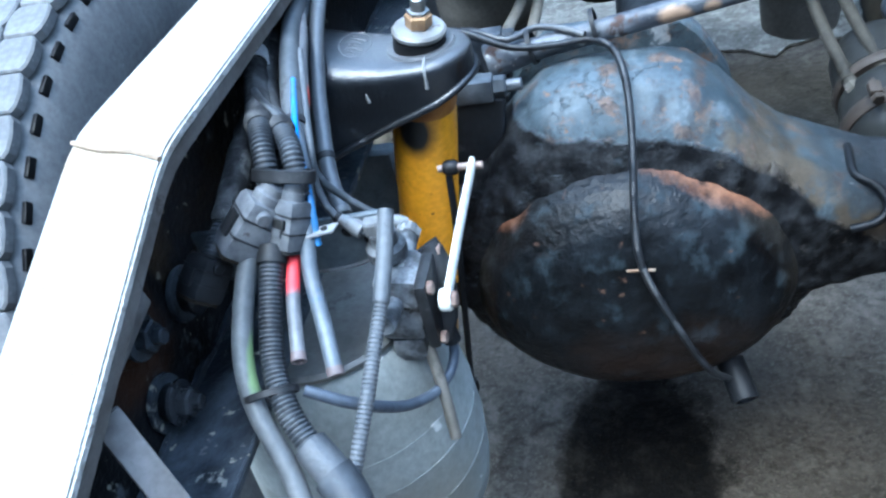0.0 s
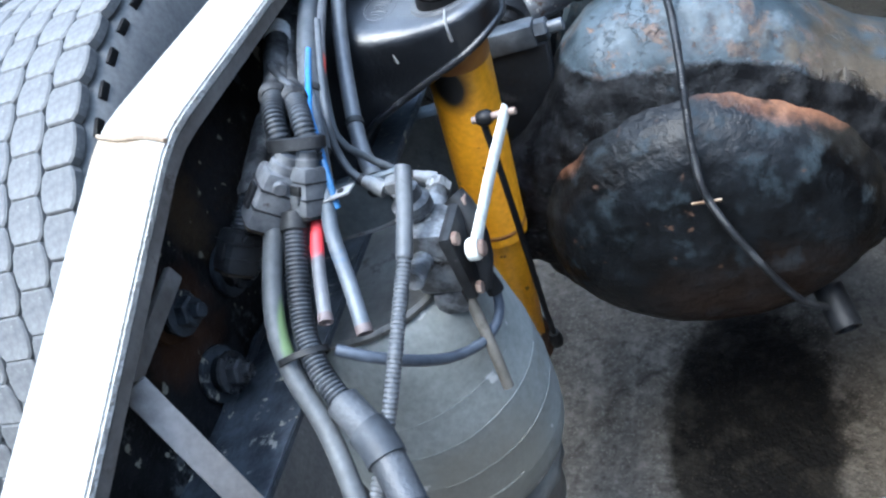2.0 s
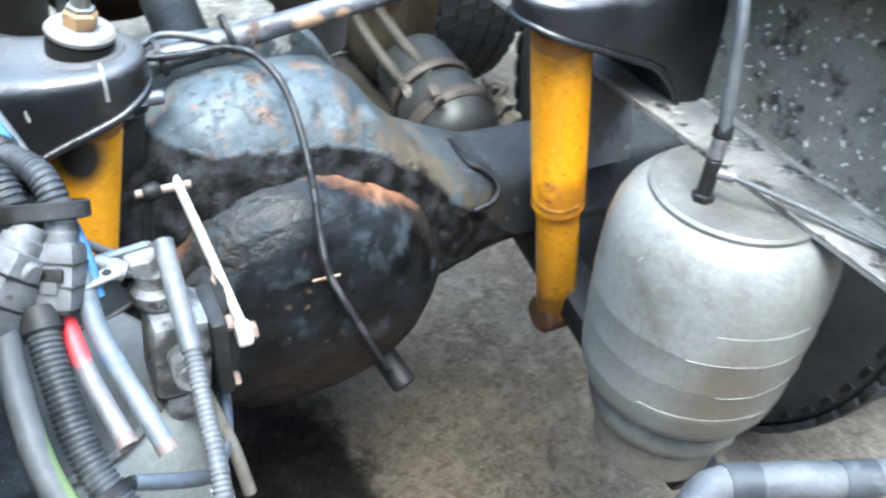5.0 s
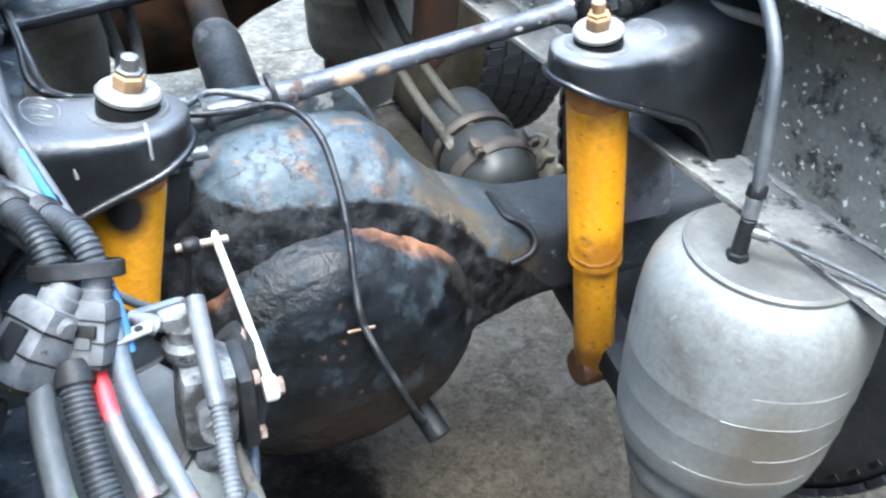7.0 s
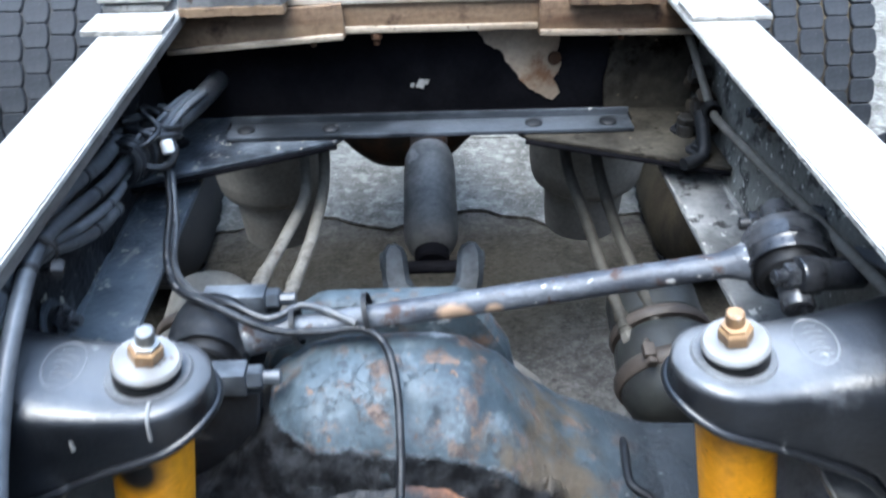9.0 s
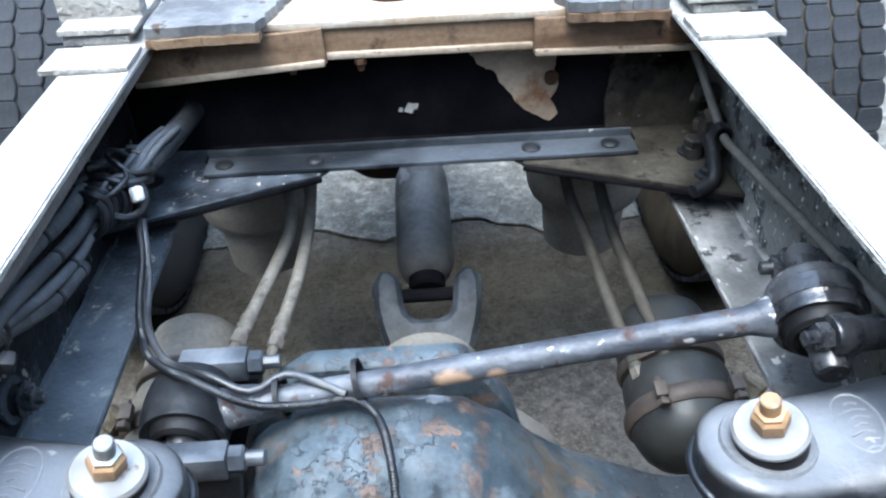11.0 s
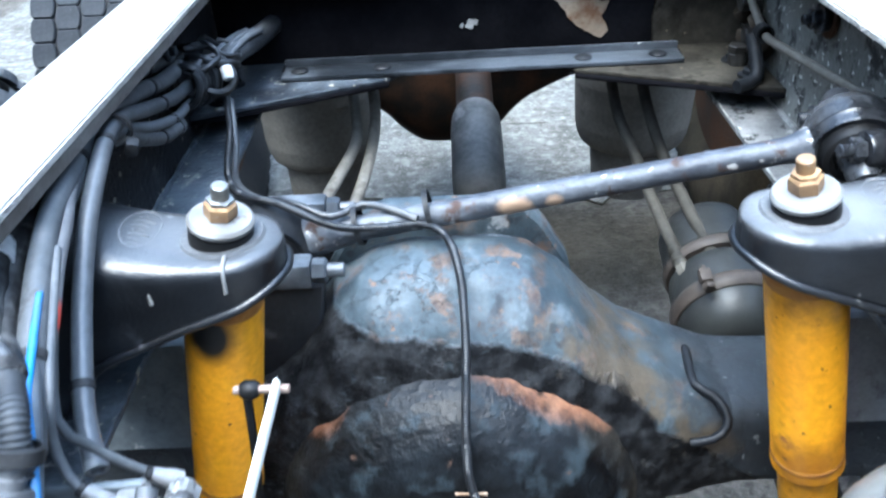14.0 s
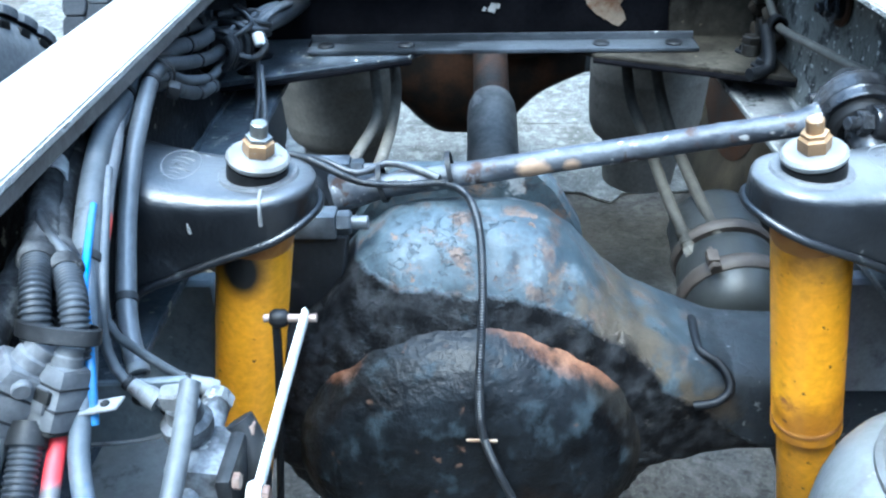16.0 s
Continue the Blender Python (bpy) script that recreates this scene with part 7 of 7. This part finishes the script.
hose("wiring_sleeve", [(-0.375, 0.49, 0.880), (-0.362, 0.543, 0.884), (-0.352, 0.62, 0.875), (-0.345, 0.72, 0.865), (-0.34, 0.82, 0.86)], 0.0165, HOSE, "black wiring sleeve running behind the cross member", "sleeve")
for k in range(3):
    o = 0.011 * (k - 1)
    hose("lead", [(-0.372 + o, 0.50, 0.892), (-0.358 + o, 0.56, 0.898), (-0.350 + o, 0.63, 0.888)], 0.0048, HOSE_GREY, "dusty wire lying on the sleeve", "wire", group="leads")

cable = [(-0.365, 0.47, 0.845), (-0.355, 0.42, 0.815), (-0.352, 0.37, 0.79), (-0.335, 0.31, 0.79), (-0.30, 0.235, 0.812), (-0.245, 0.185, 0.825), (-0.185, 0.166, 0.805), (-0.13, 0.167, 0.80), (-0.088, 0.170, 0.800),
         (-0.060, 0.145, 0.797), (-0.047, 0.09, 0.785), (-0.044, 0.04, 0.748), (-0.046, 0.0, 0.70), (-0.048, -0.022, 0.655), (-0.043, -0.038, 0.60), (-0.012, -0.047, 0.52), (0.03, -0.036, 0.42), (0.062, 0.005, 0.352)]
hose("sensor_cable", cable, 0.0048, CABLE_BLACK, "thin black finely ribbed sensor cable draped over the axle", "cable", 0.0030)
cable = [(-0.36, 0.47, 0.84), (-0.345, 0.40, 0.80), (-0.33, 0.32, 0.79), (-0.285, 0.235, 0.808), (-0.235, 0.20, 0.818), (-0.19, 0.182, 0.808), (-0.155, 0.20, 0.812), (-0.12, 0.185, 0.812), (-0.092, 0.172, 0.806)]
hose("sensor_cable", cable, 0.0045, HOSE, "thin black cable tied along the stay rod", "cable")
for x in (-0.235, -0.16, -0.079):
    z = 0.768 + (x + 0.262) * 0.2
    solo("cable_tie", ring_wrap((x, 0.187, z + 0.004), (1, 0, 0.2), 0.0215, 0.003), PLASTIC, (x, 0.187, z), "black plastic cable tie", "cable tie", "cable ties")

# ---- pipe along the other rail ----
hose("brake_pipe", [(0.395, 0.80, 0.965), (0.405, 0.70, 0.935), (0.415, 0.60, 0.875), (0.415, 0.56, 0.862), (0.413, 0.50, 0.868), (0.412, 0.35, 0.885), (0.41, 0.15, 0.91), (0.408, -0.1, 0.94)], 0.0062, HOSE_BROWN, "dusty brown pipe clipped along the rail web", "pipe")
hose("vent_hose", [(0.40, 0.58, 0.86), (0.405, 0.56, 0.83), (0.402, 0.54, 0.805), (0.37, 0.525, 0.80)], 0.010, BLACK, "black bent rubber hose on the gusset", "hose")
solo("pipe_clip", ring_wrap((0.414, 0.57, 0.864), (0, 1, 0), 0.0105, 0.009, 0.003), PLASTIC, (0.414, 0.57, 0.864), "black plastic clip holding the brake pipe", "clip")
for at, way, r in (((0.436, 0.66, 0.885), (-1, 0, 0), 0.015), ((0.436, 0.625, 0.845), (-1, 0, 0), 0.014), ((0.40, 0.625, 0.798), (0, 0, 1), 0.016)):
    tip = Vector(at) + Vector(way) * 0.02
    bm = rod(at, tip, r * 0.9, 14)
    hex_nut(axis(tip, tip + Vector(way)), r, 0.012, bm)
    solo("gusset_stud", bm, CHAMBER, at, "dark rusty stud and nut on the gusset", "bolt", "gusset studs")
rnd = random.Random(5)
for k in range(4):
    at = (0.425, 0.60 + 0.03 * k, 0.83 + 0.03 * (k % 2))
    bm = box(Matrix.Translation(at) @ pose(0, 0, 0, rnd.uniform(0, 50), rnd.uniform(0, 50), rnd.uniform(0, 50)), 0.03, 0.03, 0.024, 0.008)
    for v in bm.verts:
        v.co += 0.006 * noise.noise_vector(v.co * 40)
    solo("mud_clod", bm, BROWN, at, "lump of dried mud caked in the rail corner", "mud", "mud clods")

# ---- flat strut by the rail end ----
strut = thing("flat_strut", (-0.36, -0.50, 0.78), "grey flat steel strut bent to a V beside the rail end", "strut")
part("leg", box(look((-0.352, -0.515, 0.835), (-0.338, -0.524, 0.793)), 0.020, 0.007, 0.15, 0.002), STRUT, strut)
part("leg", box(look((-0.400, -0.435, 0.898), (-0.400, -0.390, 0.906)), 0.007, 0.016, 0.095, 0.002), STRUT, strut)
